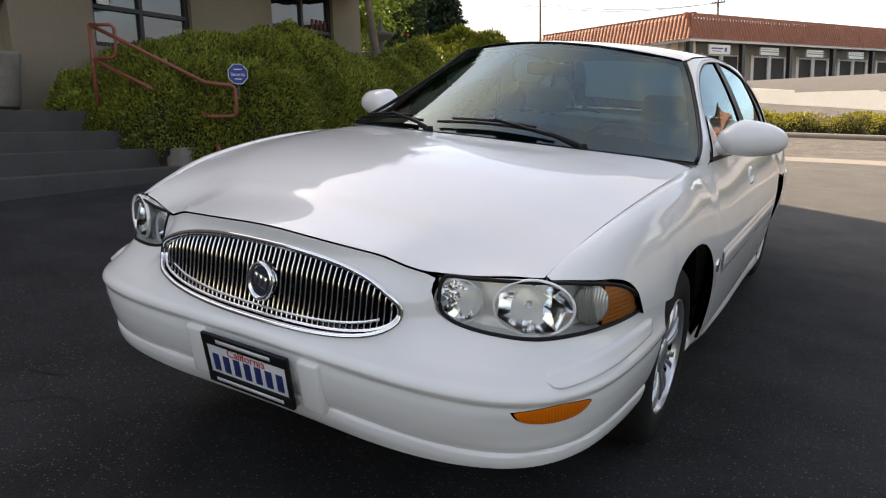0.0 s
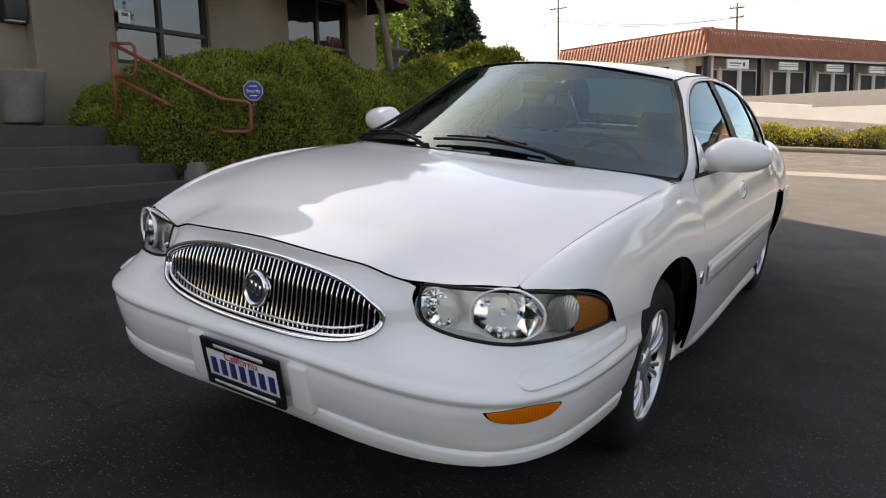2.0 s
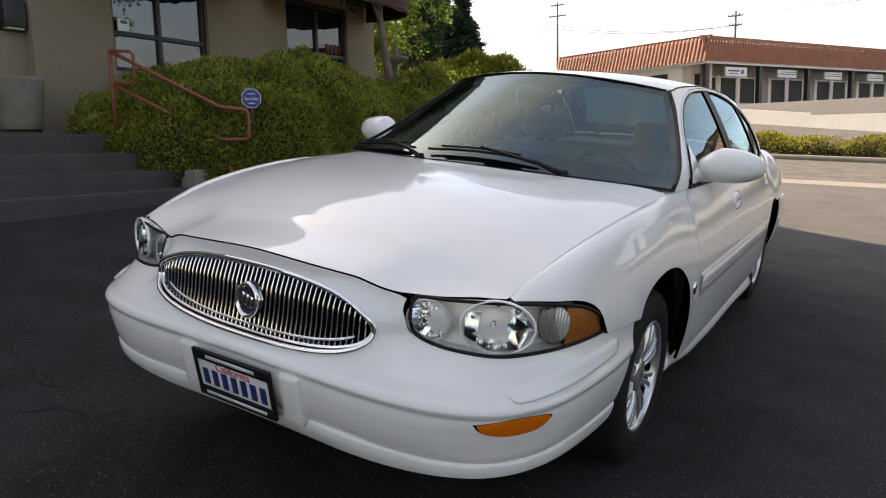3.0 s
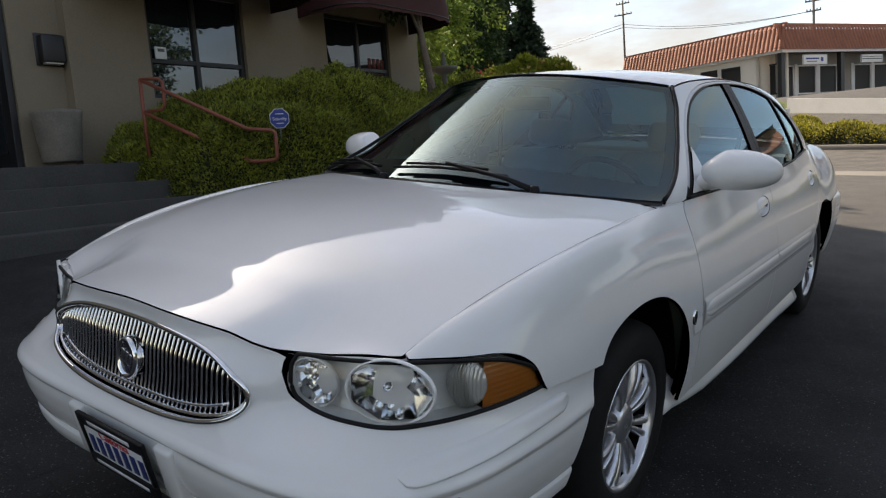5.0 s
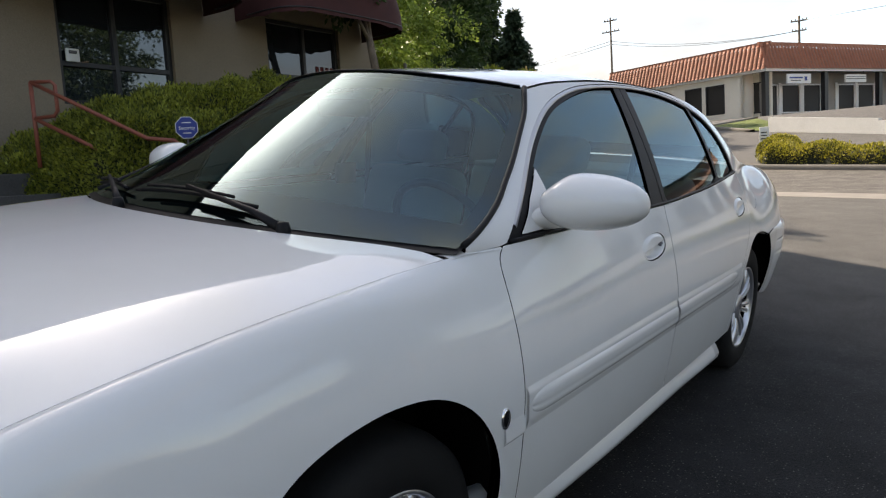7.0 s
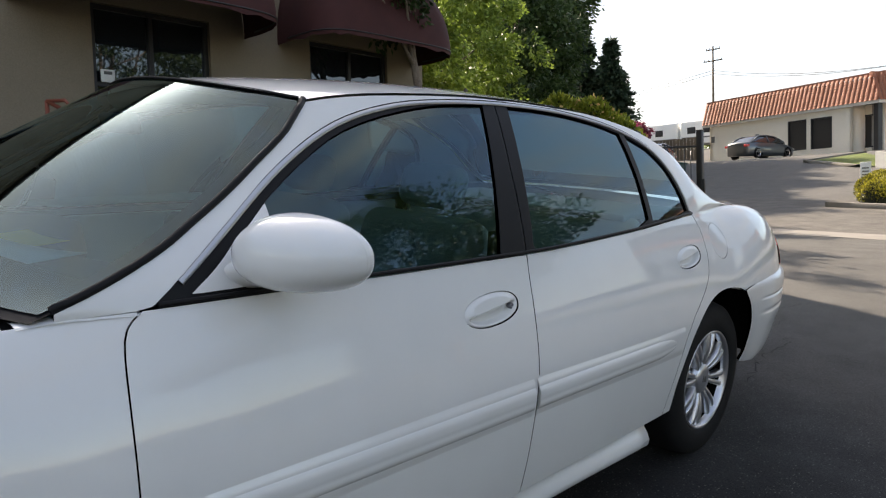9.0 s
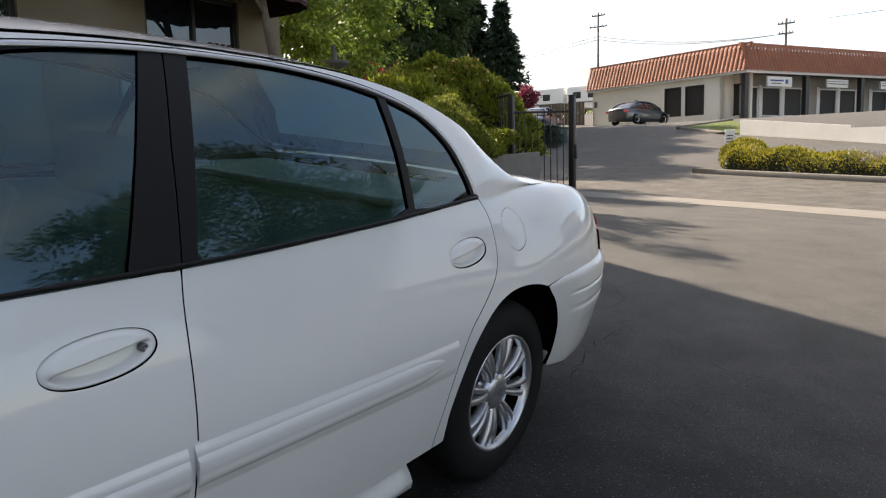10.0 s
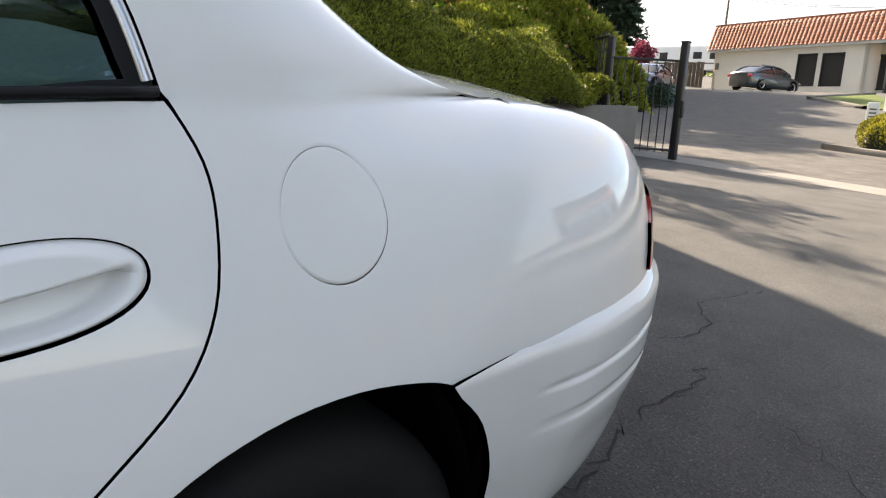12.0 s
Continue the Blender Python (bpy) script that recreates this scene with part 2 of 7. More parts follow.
# near-black colour that stands in for the shade deep among leaves
LEAF_SHADE = grainy("leaf_shade_dark", (0.012, 0.015, 0.008), (0.03, 0.032, 0.015), 3, 30, 0.95)


def window_material(name, tint=(0.02, 0.025, 0.03)):
    m = material(name, tint, 0.02, spec=0.6)
    m.node_tree.nodes["Principled BSDF"].inputs["IOR"].default_value = 1.75
    return m


DARK_GLASS = window_material("dark_window_glass", (0.015, 0.02, 0.025))
BLACK_SCREEN = material("dark_window_screen", (0.02, 0.018, 0.016), 0.6)
WHITE_PAINT = material("white_paint", (0.75, 0.75, 0.72), 0.6)
BLUE_SIGN = material("blue_sign_enamel", (0.012, 0.035, 0.24), 0.35)
GREY_PAINT = grainy("grey_paint", (0.10, 0.10, 0.10), (0.15, 0.15, 0.145), 2, 60, 0.7)
# ---- the ground
def pch(xs, ys):
    """A smooth monotone curve through a few knots."""
    xs, ys = np.asarray(xs, float), np.asarray(ys, float)
    h, d = np.diff(xs), np.diff(ys) / np.diff(xs)
    m = np.zeros(len(xs))
    m[0], m[-1] = d[0], d[-1]
    for i in range(1, len(xs) - 1):
        if d[i - 1] * d[i] > 0:
            a, b = 2 * h[i] + h[i - 1], h[i] + 2 * h[i - 1]
            m[i] = (a + b) / (a / d[i - 1] + b / d[i])

    def f(x):
        x = np.clip(np.asarray(x, float), xs[0], xs[-1])
        i = np.clip(np.searchsorted(xs, x) - 1, 0, len(h) - 1)
        t = (x - xs[i]) / h[i]
        return ((1 + 2 * t) * (1 - t) ** 2 * ys[i] + t * (1 - t) ** 2 * h[i] * m[i]
                + t * t * (3 - 2 * t) * ys[i + 1] + t * t * (t - 1) * h[i] * m[i + 1])
    return f


LEAN, PITCH = 6.976, 1.531              # the slope of the lot on which the car stands
mid_line = pch([-60, -12, 0, 4.2, 5.5, 6.5, 10, 15.5, 20, 25, 42, 50, 60, 80], [-0.5, -0.3, 0, 0.112, 0.16, 0.20, 0.29, 0.34, 0.55, 0.95, 3.3, 3.8, 5.0, 7.0])
cross_fall = pch([4.6, 8, 15.5, 25, 42], [0.1224, 0.10, 0.035, 0.03, 0.0])


def ground_z(x, y):
    t = np.clip((np.asarray(x, float) + 24) / 10, 0, 1)
    t = t * t * (3 - 2 * t)
    up = mid_line(y) * (1 - t) + np.minimum(mid_line(y), 3.62) * t
    return up - cross_fall(y) * np.clip(x, -7.5, 9)


def ground_spacing(lo, hi, near, grow):
    """Steps that widen with distance from the car."""
    out, s = [0.0], near
    while out[-1] < hi:
        out.append(out[-1] + s)
        s *= grow if out[-1] > 12 else 1.0
    neg, s = [0.0], near
    while neg[-1] > lo:
        neg.append(neg[-1] - s)
        s *= grow if neg[-1] < -12 else 1.0
    return np.array(sorted(set(neg + out)))


gx, gy = ground_spacing(-420, 420, 0.5, 1.16), ground_spacing(-420, 520, 0.5, 1.12)
GX, GY = np.meshgrid(gx, gy, indexing="ij")
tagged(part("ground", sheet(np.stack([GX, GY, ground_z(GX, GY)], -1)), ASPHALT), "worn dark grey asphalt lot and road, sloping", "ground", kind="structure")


def draped(outline, lift=0.004, cell=0.5):
    """A flat piece that lies on the ground within an outline of corners."""
    pts = [Vector(p) for p in outline]
    ring = []
    for a, b in zip(pts, pts[1:] + pts[:1]):
        k = max(1, int((b - a).length / cell))
        ring += [a.lerp(b, i / k) for i in range(k)]
    n = len(ring)
    lo, hi = [min(p[i] for p in pts) for i in (0, 1)], [max(p[i] for p in pts) for i in (0, 1)]
    inner = [Vector((x, y)) for x in np.arange(lo[0], hi[0], cell) for y in np.arange(lo[1], hi[1], cell)]
    from mathutils.geometry import delaunay_2d_cdt
    v, _, f, *_ = delaunay_2d_cdt(ring + inner, [(i, (i + 1) % n) for i in range(n)], [list(range(n))], 1, 1e-5)
    return mesh([(p.x, p.y, float(ground_z(p.x, p.y)) + lift) for p in v], f)


STREET = Vector((0.958, -0.287))        # the way along the street
ACROSS = Vector((0.287, 0.958))


def street_point(along, across):
    p = Vector((-0.9, 14.3)) + STREET * along + ACROSS * across
    return p


def street_band(name, a, b, lo, hi, mat, label, lift):
    bm = draped([street_point(lo, a), street_point(hi, a), street_point(hi, b), street_point(lo, b)], lift, 0.8)
    return tagged(part(name, bm, mat), label, name, kind="structure")


street_band("road", 1.15, 8.3, -40, 70, ROAD, "sun-bleached grey asphalt street", 0.004)
street_band("gutter", 0.0, 1.15, -14, 60, CONCRETE, "pale concrete gutter across the driveway mouth", 0.006)

# ---- the near building
FACE, ENTRY = -6.95, -7.12


def wall_with_openings(x0, x1, y0, y1, z0, z1, openings, mat, name, label):
    """A wall along y, cut by openings (ya, yb, za, zb)."""
    bm = bmesh.new()
    ys = sorted({y0, y1, *[v for o in openings for v in o[:2]]})
    for a, b in zip(ys, ys[1:]):
        cuts = sorted((o[2], o[3]) for o in openings if o[0] <= a + 1e-6 and o[1] >= b - 1e-6)
        z = z0
        for lo, hi in cuts + [(z1, z1)]:
            if lo > z:
                box((x0, a, z), (x1, b, lo), bm=bm)
            z = hi
    bmesh.ops.remove_doubles(bm, verts=bm.verts, dist=1e-4)
    return tagged(part(name, bm, mat, flat=True), label, "wall", kind="structure")


WIN_1, WIN_2 = (4.36, 5.92, 2.27, 3.75), (7.58, 9.17, 2.27, 3.75)
ROOF_TOP = 8.0
wall_with_openings(FACE - 0.25, FACE, 3.3, 10.0, 0.3, ROOF_TOP, [WIN_1, WIN_2], STUCCO, "wall_east", "tan stucco facade in the shade")


def window(number, y0, y1, z0, z1, transom, mid):
    w = tagged(new(f"window_{number}"), "dark bronze-framed window reflecting the sky", "window", kind="structure")
    x = FACE - 0.10
    f = box((x - 0.04, y0, z0), (x + 0.04, y0 + 0.06, z1), 0.004)
    for lo, hi in (((y1 - 0.06, z0), (y1, z1)), ((y0 + 0.06, z1 - 0.06), (y1 - 0.06, z1)), ((y0 + 0.06, z0), (y1 - 0.06, z0 + 0.06)),
                   ((mid - 0.03, z0 + 0.06), (mid + 0.03, z1 - 0.06)), ((y0 + 0.06, transom - 0.03), (mid - 0.03, transom + 0.03)), ((mid + 0.03, transom - 0.03), (y1 - 0.06, transom + 0.03))):
        box((x - 0.04, lo[0], lo[1]), (x + 0.04, hi[0], hi[1]), 0.004, f)
    part("window_frame", f, DARK_FRAME, w, flat=True)
    for a, b in ((y0 + 0.06, mid - 0.03), (mid + 0.03, y1 - 0.06)):
        for c, d in ((z0 + 0.06, transom - 0.03), (transom + 0.03, z1 - 0.06)):
            part("pane", box((x - 0.012, a, c), (x - 0.004, b, d)), DARK_GLASS, w, flat=True)
    return w


window(1, *WIN_1, 2.77, 5.12)
window(2, *WIN_2, 2.88, 8.4)


def block(name, lo, hi, mat, label, category, kind="structure", bevel=0.0):
    return tagged(part(name, box(lo, hi, bevel), mat, flat=not bevel), label, category, kind=kind)


block("wall_return", (-16, 3.3, 0.3), (FACE - 0.25, 3.55, ROOF_TOP), STUCCO, "tan stucco return wall of the entrance", "wall")
block("wall_north", (-16, 9.75, 0.3), (FACE - 0.25, 10.0, ROOF_TOP), STUCCO, "tan stucco end wall of the building", "wall")
block("wall_entry", (-9.3, 2.72, 0.3), (ENTRY, 3.3, ROOF_TOP), STUCCO, "tan stucco pier beside the entrance", "wall")
block("wall_south", (-9.3, -9, 0.3), (-7.2, 1.2, ROOF_TOP), STUCCO, "tan stucco wall past the entrance", "wall")
block("wall_recess", (-9.6, 1.2, 0.3), (-9.3, 2.72, ROOF_TOP), DARK_FRAME, "dark recessed entrance", "wall")
block("ceiling_recess", (-9.3, 1.2, 4.2), (-7.2, 2.72, ROOF_TOP), STUCCO, "stucco soffit above the entrance", "ceiling")
block("roof", (-17, -9.2, ROOF_TOP), (FACE + 0.02, 10.0, ROOF_TOP + 0.12), GREY_PAINT, "flat grey roof of the near building", "roof")
block("wall_back", (-17, -9, 0.3), (-16, 10.0, ROOF_TOP), STUCCO, "tan stucco back wall", "wall")

door = tagged(new("door_1"), "dark glazed entrance door in the recess", "door", kind="structure")
part("door_frame", box((-9.28, 2.640, 1.3), (-7.16, 2.716, 4.2), 0.006), DARK_FRAME, door, flat=True)
for a in (-9.15, -8.2):
    part("pane", box((a, 2.630, 1.62), (a + 0.85, 2.638, 3.95)), DARK_GLASS, door, flat=True)

# steps and landing
STEP_END = 3.62
noses = [(-4.62, 0.79), (-5.0, 0.985), (-5.38, 1.18), (-5.76, 1.40)]
for i, (x, z) in enumerate(noses):
    far = noses[i + 1][0] - 0.02 if i < 3 else -9.4
    bm = box((far, -9, 0.0), (x, STEP_END, z), 0.012)
    if i == 3:
        for v in bm.verts:
            if v.co.z > 1 and v.co.x < -6:
                v.co.z += 0.07
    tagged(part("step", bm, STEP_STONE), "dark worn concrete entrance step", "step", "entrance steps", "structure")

# low wall of the planting bed
low_wall = box((-4.95, 3.66, 0.0), (-4.7, 14.82, 1.40), 0.015)
for v in low_wall.verts:
    v.co.z -= 0.42 * (v.co.z > 0.5) * (v.co.y < 9)
tagged(part("retaining_wall", low_wall, CONCRETE), "low pale concrete wall round the planting bed", "wall", kind="structure")
tagged(part("planting_bed", box((-6.94, 3.66, 0.0), (-4.96, 14.0, 1.0), 0.0), SOIL), "dark soil of the planting bed", "ground", kind="structure")




def step(a, b, x):
    t = np.clip((np.asarray(x, float) - a) / (b - a), 0, 1)
    return t * t * (3 - 2 * t)


# ---- the car's body, x to its left-hand side, y to its tail, z up, in metres
NOSE_Y, NOSE_D, NOSE_N = 0.75, 0.895, 3.3
TAIL_Y, TAIL_D, TAIL_N, TAIL_W = 4.0, 1.13, 3.2, 0.930
mid_width = pch([0.75, 1.0, 1.4, 2.0, 3.2, 3.7, 4.0], [0.93, 0.941, 0.948, 0.951, 0.949, 0.940, TAIL_W])
TOP_Y = [-0.1, 0.11, 0.2, 0.4, 0.6, 0.8, 1.0, 1.2, 1.366, 1.54, 2.63, 3.15, 3.79, 4.3, 4.55, 4.75, 4.88, 5.0]
top_x = pch(TOP_Y, [0.70, 0.728, 0.742, 0.768, 0.788, 0.800, 0.806, 0.807, 0.812, 0.833, 0.857, 0.85, 0.802, 0.715, 0.69, 0.66, 0.61, 0.52])
top_z = pch(TOP_Y, [0.762, 0.812, 0.846, 0.900, 0.936, 0.960, 0.976, 0.986, 0.991, 0.994, 0.996, 1.012, 1.041, 1.048, 1.034, 1.004, 0.965, 0.88])
RAIL_Y = [1.366, 1.7, 2.05, 2.3, 2.7, 3.2, 3.5, 3.85, 3.96, 4.06, 4.14, 4.22, 4.3]
rail_x = pch(RAIL_Y, [0.79, 0.685, 0.575, 0.57, 0.575, 0.59, 0.615, 0.658, 0.668, 0.680, 0.690, 0.702, 0.714])
rail_z = pch(RAIL_Y, [0.994, 1.195, 1.392, 1.425, 1.442, 1.425, 1.385, 1.270, 1.199, 1.135, 1.090, 1.060, 1.0485])
WIDE_Z = 0.63


def width(y):
    y = np.asarray(y, float)
    nose = 0.93 * np.maximum(1 - np.clip((NOSE_Y - y) / NOSE_D, 0, 1) ** NOSE_N, 0) ** (1 / NOSE_N)
    tail = TAIL_W * np.maximum(1 - np.clip((y - TAIL_Y) / TAIL_D, 0, 1) ** TAIL_N, 0) ** (1 / TAIL_N)
    return np.where(y < NOSE_Y, nose, np.where(y > TAIL_Y, tail, mid_width(y)))


def roundness(y):
    return 1 - step(0.85, 1.75, y) + step(3.85, 4.35, y)


def side(y, v):
    """The body side: v -1..0 sill to widest line, 0..1 up to the belt, 1..2 up to the roof's edge."""
    y, v = np.asarray(y, float), np.asarray(v, float)
    w, xt, zt, k = width(y), top_x(y), top_z(y), roundness(y)
    xt = np.minimum(xt, w - 0.02)
    t = np.clip(v, 0, 1)
    x = (1 - k) * (w - (w - xt) * t ** 1.6) + k * (xt + (w - xt) * np.cos(np.pi * t / 2))
    z = WIDE_Z + (zt - WIDE_Z) * ((1 - k) * t + k * np.sin(np.pi * t / 2))
    z = z + 0.010 * k * step(0.15, 0.45, y) * (1 - step(1.0, 1.4, y)) * t ** 4 * (1 - t) / 0.082
    low = np.clip(-v, 0, 1)
    x = x - 0.06 * low ** 2.2
    z = z - 0.45 * low
    u = np.clip(v - 1, 0, 1)
    bulge = 0.07 * u * (1 - u)
    x = np.where(v > 1, xt + (rail_x(y) - xt) * u + bulge * 0.9, x)
    z = np.where(v > 1, zt + (rail_z(y) - zt) * u + bulge * 0.4, z)
    return np.stack([x, y + 0 * v, z], -1)


def side_v(y, z):
    """The v of the body side at a height."""
    y, z = np.asarray(y, float), np.asarray(z, float)
    lo, hi = -1.0 + 0 * (y + z), 2.0 + 0 * (y + z)
    for _ in range(40):
        m = (lo + hi) / 2
        up = side(y, m)[..., 2] < z
        lo, hi = np.where(up, m, lo), np.where(up, hi, m)
    return (lo + hi) / 2


lead_line = pch([0.0, 0.12, 0.20, 0.30, 0.40, 0.47, 0.52], [-0.075, -0.0735, -0.068, -0.054, -0.030, 0.004, 0.030])


def lead_y(x):
    """The bonnet's front edge."""
    return lead_line(np.abs(x))


def hood(x, y):
    """The bonnet: a crowned middle, a crease that runs back and outward, and an outer strip that falls to the wing."""
    x, y = np.asarray(x, float), np.asarray(y, float)
    e, wide = np.abs(x), top_x(y)
    crest = 0.073 - 0.022 * step(0.0, 1.1, y) + 0.018 * (1 - step(-0.08, 0.25, y))
    crease = 0.48 + 0.20 * np.clip(y, -0.1, 1.0)
    drop = 0.19 * np.maximum(wide - crease, 0.0)
    inner = drop + (crest - drop) * (1 - np.minimum(e / crease, 1.3) ** 1.7)
    outer = 0.19 * (wide - e)
    k = 0.006
    z = top_z(y) + 0.5 * (inner + outer - np.sqrt((inner - outer) ** 2 + k * k))
    roll = 0.026 * step(0.34, 0.48, e) * (1 - step(0.54, 0.74, e)) * (1 - step(-0.02, 0.30, y - lead_y(x)))
    return np.stack([x + 0 * y, y + 0 * x, z - roll], -1)


# the front: a runs -1..1 round the nose, z is the height
nose_in = pch([0.27, 0.30, 0.33, 0.36, 0.376, 0.384, 0.391, 0.43, 0.465, 0.50, 0.520, 0.531, 0.54, 0.55, 0.575, 0.62, 0.68, 0.74, 0.80, 0.87],
              [0.115, 0.09, 0.066, 0.052, 0.050, 0.060, 0.052, 0.030, 0.018, 0.012, 0.013, 0.005, 0.0, 0.002, 0.018, 0.040, 0.056, 0.062, 0.078, 0.088])
nose_dip = pch([0.0, 0.18, 0.34, 0.46, 0.60, 0.72, 0.84, 1.0], [0.024, 0.021, 0.016, 0.014, 0.021, 0.027, 0.024, 0.03])
nose_power = pch([0.2, 0.54, 0.68, 0.9], [4.45, 4.45, 3.35, 3.35])
lamp_set_back = pch([0.0, 0.28, 0.33, 0.37, 0.44, 0.56, 1.0], [0.0, 0.0, 0.035, 0.068, 0.050, 0.0, 0.0])


def nose(a, z):
    a, z = np.asarray(a, float), np.asarray(z, float)
    t, n = a * np.pi / 2, nose_power(z)
    r = ((np.abs(np.sin(t)) / 0.93) ** n + (np.abs(np.cos(t)) / NOSE_D) ** n) ** (-1 / n)
    p = nose_in(z - nose_dip(np.abs(a)) * (1 - step(0.55, 0.63, z))) * (0.35 + 0.65 * np.abs(np.cos(t)) ** 0.8)
    p = p + 0.006 * np.exp(-((np.abs(a) - 0.525) / 0.085) ** 4 - ((z - 0.47 - 0.1 * (np.abs(a) - 0.525)) / 0.046) ** 4)
    x, y = (r - p * 0.9) * np.sin(t), NOSE_Y - (r - p) * np.cos(t) + lamp_set_back(np.abs(a)) * step(0.60, 0.70, z)
    e = np.abs(x)
    lead, lip = lead_y(np.minimum(e, 0.5)), hood(np.minimum(e, 0.5), lead_y(np.minimum(e, 0.5)))[..., 2]
    w = step(lip - 0.085, lip - 0.006, z) * (1 - step(0.44, 0.50, e))
    return np.stack([x, y * (1 - w) + (lead + 0.002) * w, z + 0 * t], -1)


TAIL_RUN = np.linspace(0, np.pi / 2, 2000)
TAIL_X, TAIL_YY = TAIL_W * np.sin(TAIL_RUN) ** (2 / TAIL_N), TAIL_Y + (TAIL_D + 0.02) * np.cos(TAIL_RUN) ** (2 / TAIL_N)
TAIL_S = np.concatenate([[0], np.cumsum(np.hypot(np.diff(TAIL_X), np.diff(TAIL_YY)))])
tail_in = pch([0.24, 0.34, 0.48, 0.565, 0.575, 0.585, 0.635, 0.642, 0.65, 0.70, 0.718, 0.728, 0.738], [0.10, 0.035, 0.0, -0.016, -0.008, -0.018, -0.018, -0.011, -0.018, -0.016, -0.010, 0.004, 0.03])

tail_plain = pch([0.24, 0.34, 0.48, 0.565, 0.65, 0.70, 0.718, 0.728, 0.738], [0.10, 0.035, 0.0, -0.012, -0.016, -0.016, -0.010, 0.004, 0.03])


def tail(s, z):
    """The rear bumper: s is the run round the tail from the middle, in metres."""
    s, z = np.asarray(s, float), np.asarray(z, float)
    at = lambda q: (np.interp(q, TAIL_S, TAIL_X), np.interp(q, TAIL_S, TAIL_YY))
    (x, y), (xa, ya), (xb, yb) = at(s), at(s - 0.02), at(s + 0.02)
    d = np.maximum(np.hypot(xb - xa, yb - ya), 1e-9)
    nx, ny = -(yb - ya) / d, (xb - xa) / d
    k = step(tail_run(4.45), tail_run(4.27), s)
    p = tail_in(z) * (1 - k) + (tail_plain(z) + 0.012) * k
    return np.stack([x - p * nx, y - p * ny, z + 0 * s], -1)


def tail_run(y):
    return float(np.interp(y, TAIL_YY[::-1], TAIL_S[::-1]))


glass_v = pch([1.37, 1.42, 1.5, 1.6, 1.7, 1.84, 1.96, 2.02, 2.06], [1.50, 1.50, 1.55, 1.62, 1.72, 1.79, 1.85, 1.93, 2.0])


def pillar_edge(y):
    """The line on each front pillar where the windscreen ends."""
    p = side(y, glass_v(y))
    return p[..., 0], p[..., 2]


def roof_edge(y):
    return rail_x(y), rail_z(y)


def glazed(y0, y1, c0, c1, z0, z1, crown, power=2.0, edge=roof_edge):
    """A pane or roof between the two roof edges: edge y0..y1, middle c0..c1 long and z0..z1 high."""
    def f(u, w):
        u, w = np.asarray(u, float), np.asarray(w, float)
        e = y0 + (y1 - y0) * w
        k = np.abs(u) ** power
        y = (c0 + (c1 - c0) * w) * (1 - k) + e * k
        z = (z0 + (z1 - z0) * w + crown * 4 * w * (1 - w)) * (1 - k) + edge(e)[1] * k
        return np.stack([u * edge(e)[0], y, z], -1)
    return f


windscreen = glazed(1.385, 2.06, 1.17, 1.89, 1.032, 1.445, 0.012, 2.0, pillar_edge)
roof_skin = glazed(2.06, 3.40, 1.89, 3.45, 1.445, 1.448, 0.040, 2.4)
rear_screen = glazed(3.40, 4.2, 3.45, 4.13, 1.448, 1.085, 0.02)
# ---- the car's materials
def car_paint():
    m = material("white_car_paint", (0.80, 0.80, 0.785), 0.40, coat=1.0, spec=0.12)
    v = coords(m)
    grime = noisy(m, v, 2.2, 6)
    paint(m, ramped(m, grime, [(0.3, (0.77, 0.77, 0.755)), (0.7, (0.82, 0.82, 0.805))]))
    flake = noisy(m, v, 900, 1)
    bumped(m, flake, 0.02, 0.001)
    return m


def pane_glass(name, tint, gloss=1.5, sheen=(1, 1, 1)):
    """Thin glass: clear with a tint, and a mirror's gloss that grows at flat angles."""
    m = bpy.data.materials.new(name)
    m.use_nodes = True
    n = m.node_tree.nodes
    n.remove(n["Principled BSDF"])
    t, g, f, x = add(m, "ShaderNodeBsdfTransparent"), add(m, "ShaderNodeBsdfGlossy", Roughness=0.0), add(m, "ShaderNodeFresnel", IOR=gloss), add(m, "ShaderNodeMixShader")
    t.inputs["Color"].default_value, g.inputs["Color"].default_value = (*tint, 1), (*sheen, 1)
    link(m, f.outputs["Fac"], x.inputs["Fac"])
    link(m, t.outputs["BSDF"], x.inputs[1])
    link(m, g.outputs["BSDF"], x.inputs[2])
    link(m, x.outputs["Shader"], n["Material Output"].inputs["Surface"])
    return m


CAR_PAINT = car_paint()
BLACK_TRIM = material("black_rubber", (0.010, 0.010, 0.011), 0.45, spec=0.16)
SHELL = material("black_underseal", (0.006, 0.006, 0.006), 0.9, spec=0.03)
LAMP_BOWL = material("lamp_housing_silver", (0.90, 0.90, 0.89), 0.28, 0.12)
KEY_METAL = material("dark_metal", (0.22, 0.22, 0.23), 0.35, 0.8)
TYRE = grainy("tyre_rubber", (0.008, 0.008, 0.0085), (0.013, 0.013, 0.013), 12, 200, 0.75, 0.2, 0.001, spec=0.25)
ALLOY = material("painted_alloy", (0.62, 0.63, 0.66), 0.28, 0.85, coat=0.5)
CHROME = material("chrome", (0.86, 0.87, 0.88), 0.05, 1.0)
SILVER = material("headlamp_reflector", (0.92, 0.93, 0.94), 0.10, 1.0)
SIDE_GLASS, FRONT_GLASS, LENS = pane_glass("tinted_side_glass", (0.46, 0.62, 0.65), 1.85, (0.68, 0.90, 1.0)), pane_glass("windscreen_glass", (0.40, 0.62, 0.68), 1.76, (0.78, 0.98, 1.0)), pane_glass("clear_lens", (0.96, 0.97, 0.97))
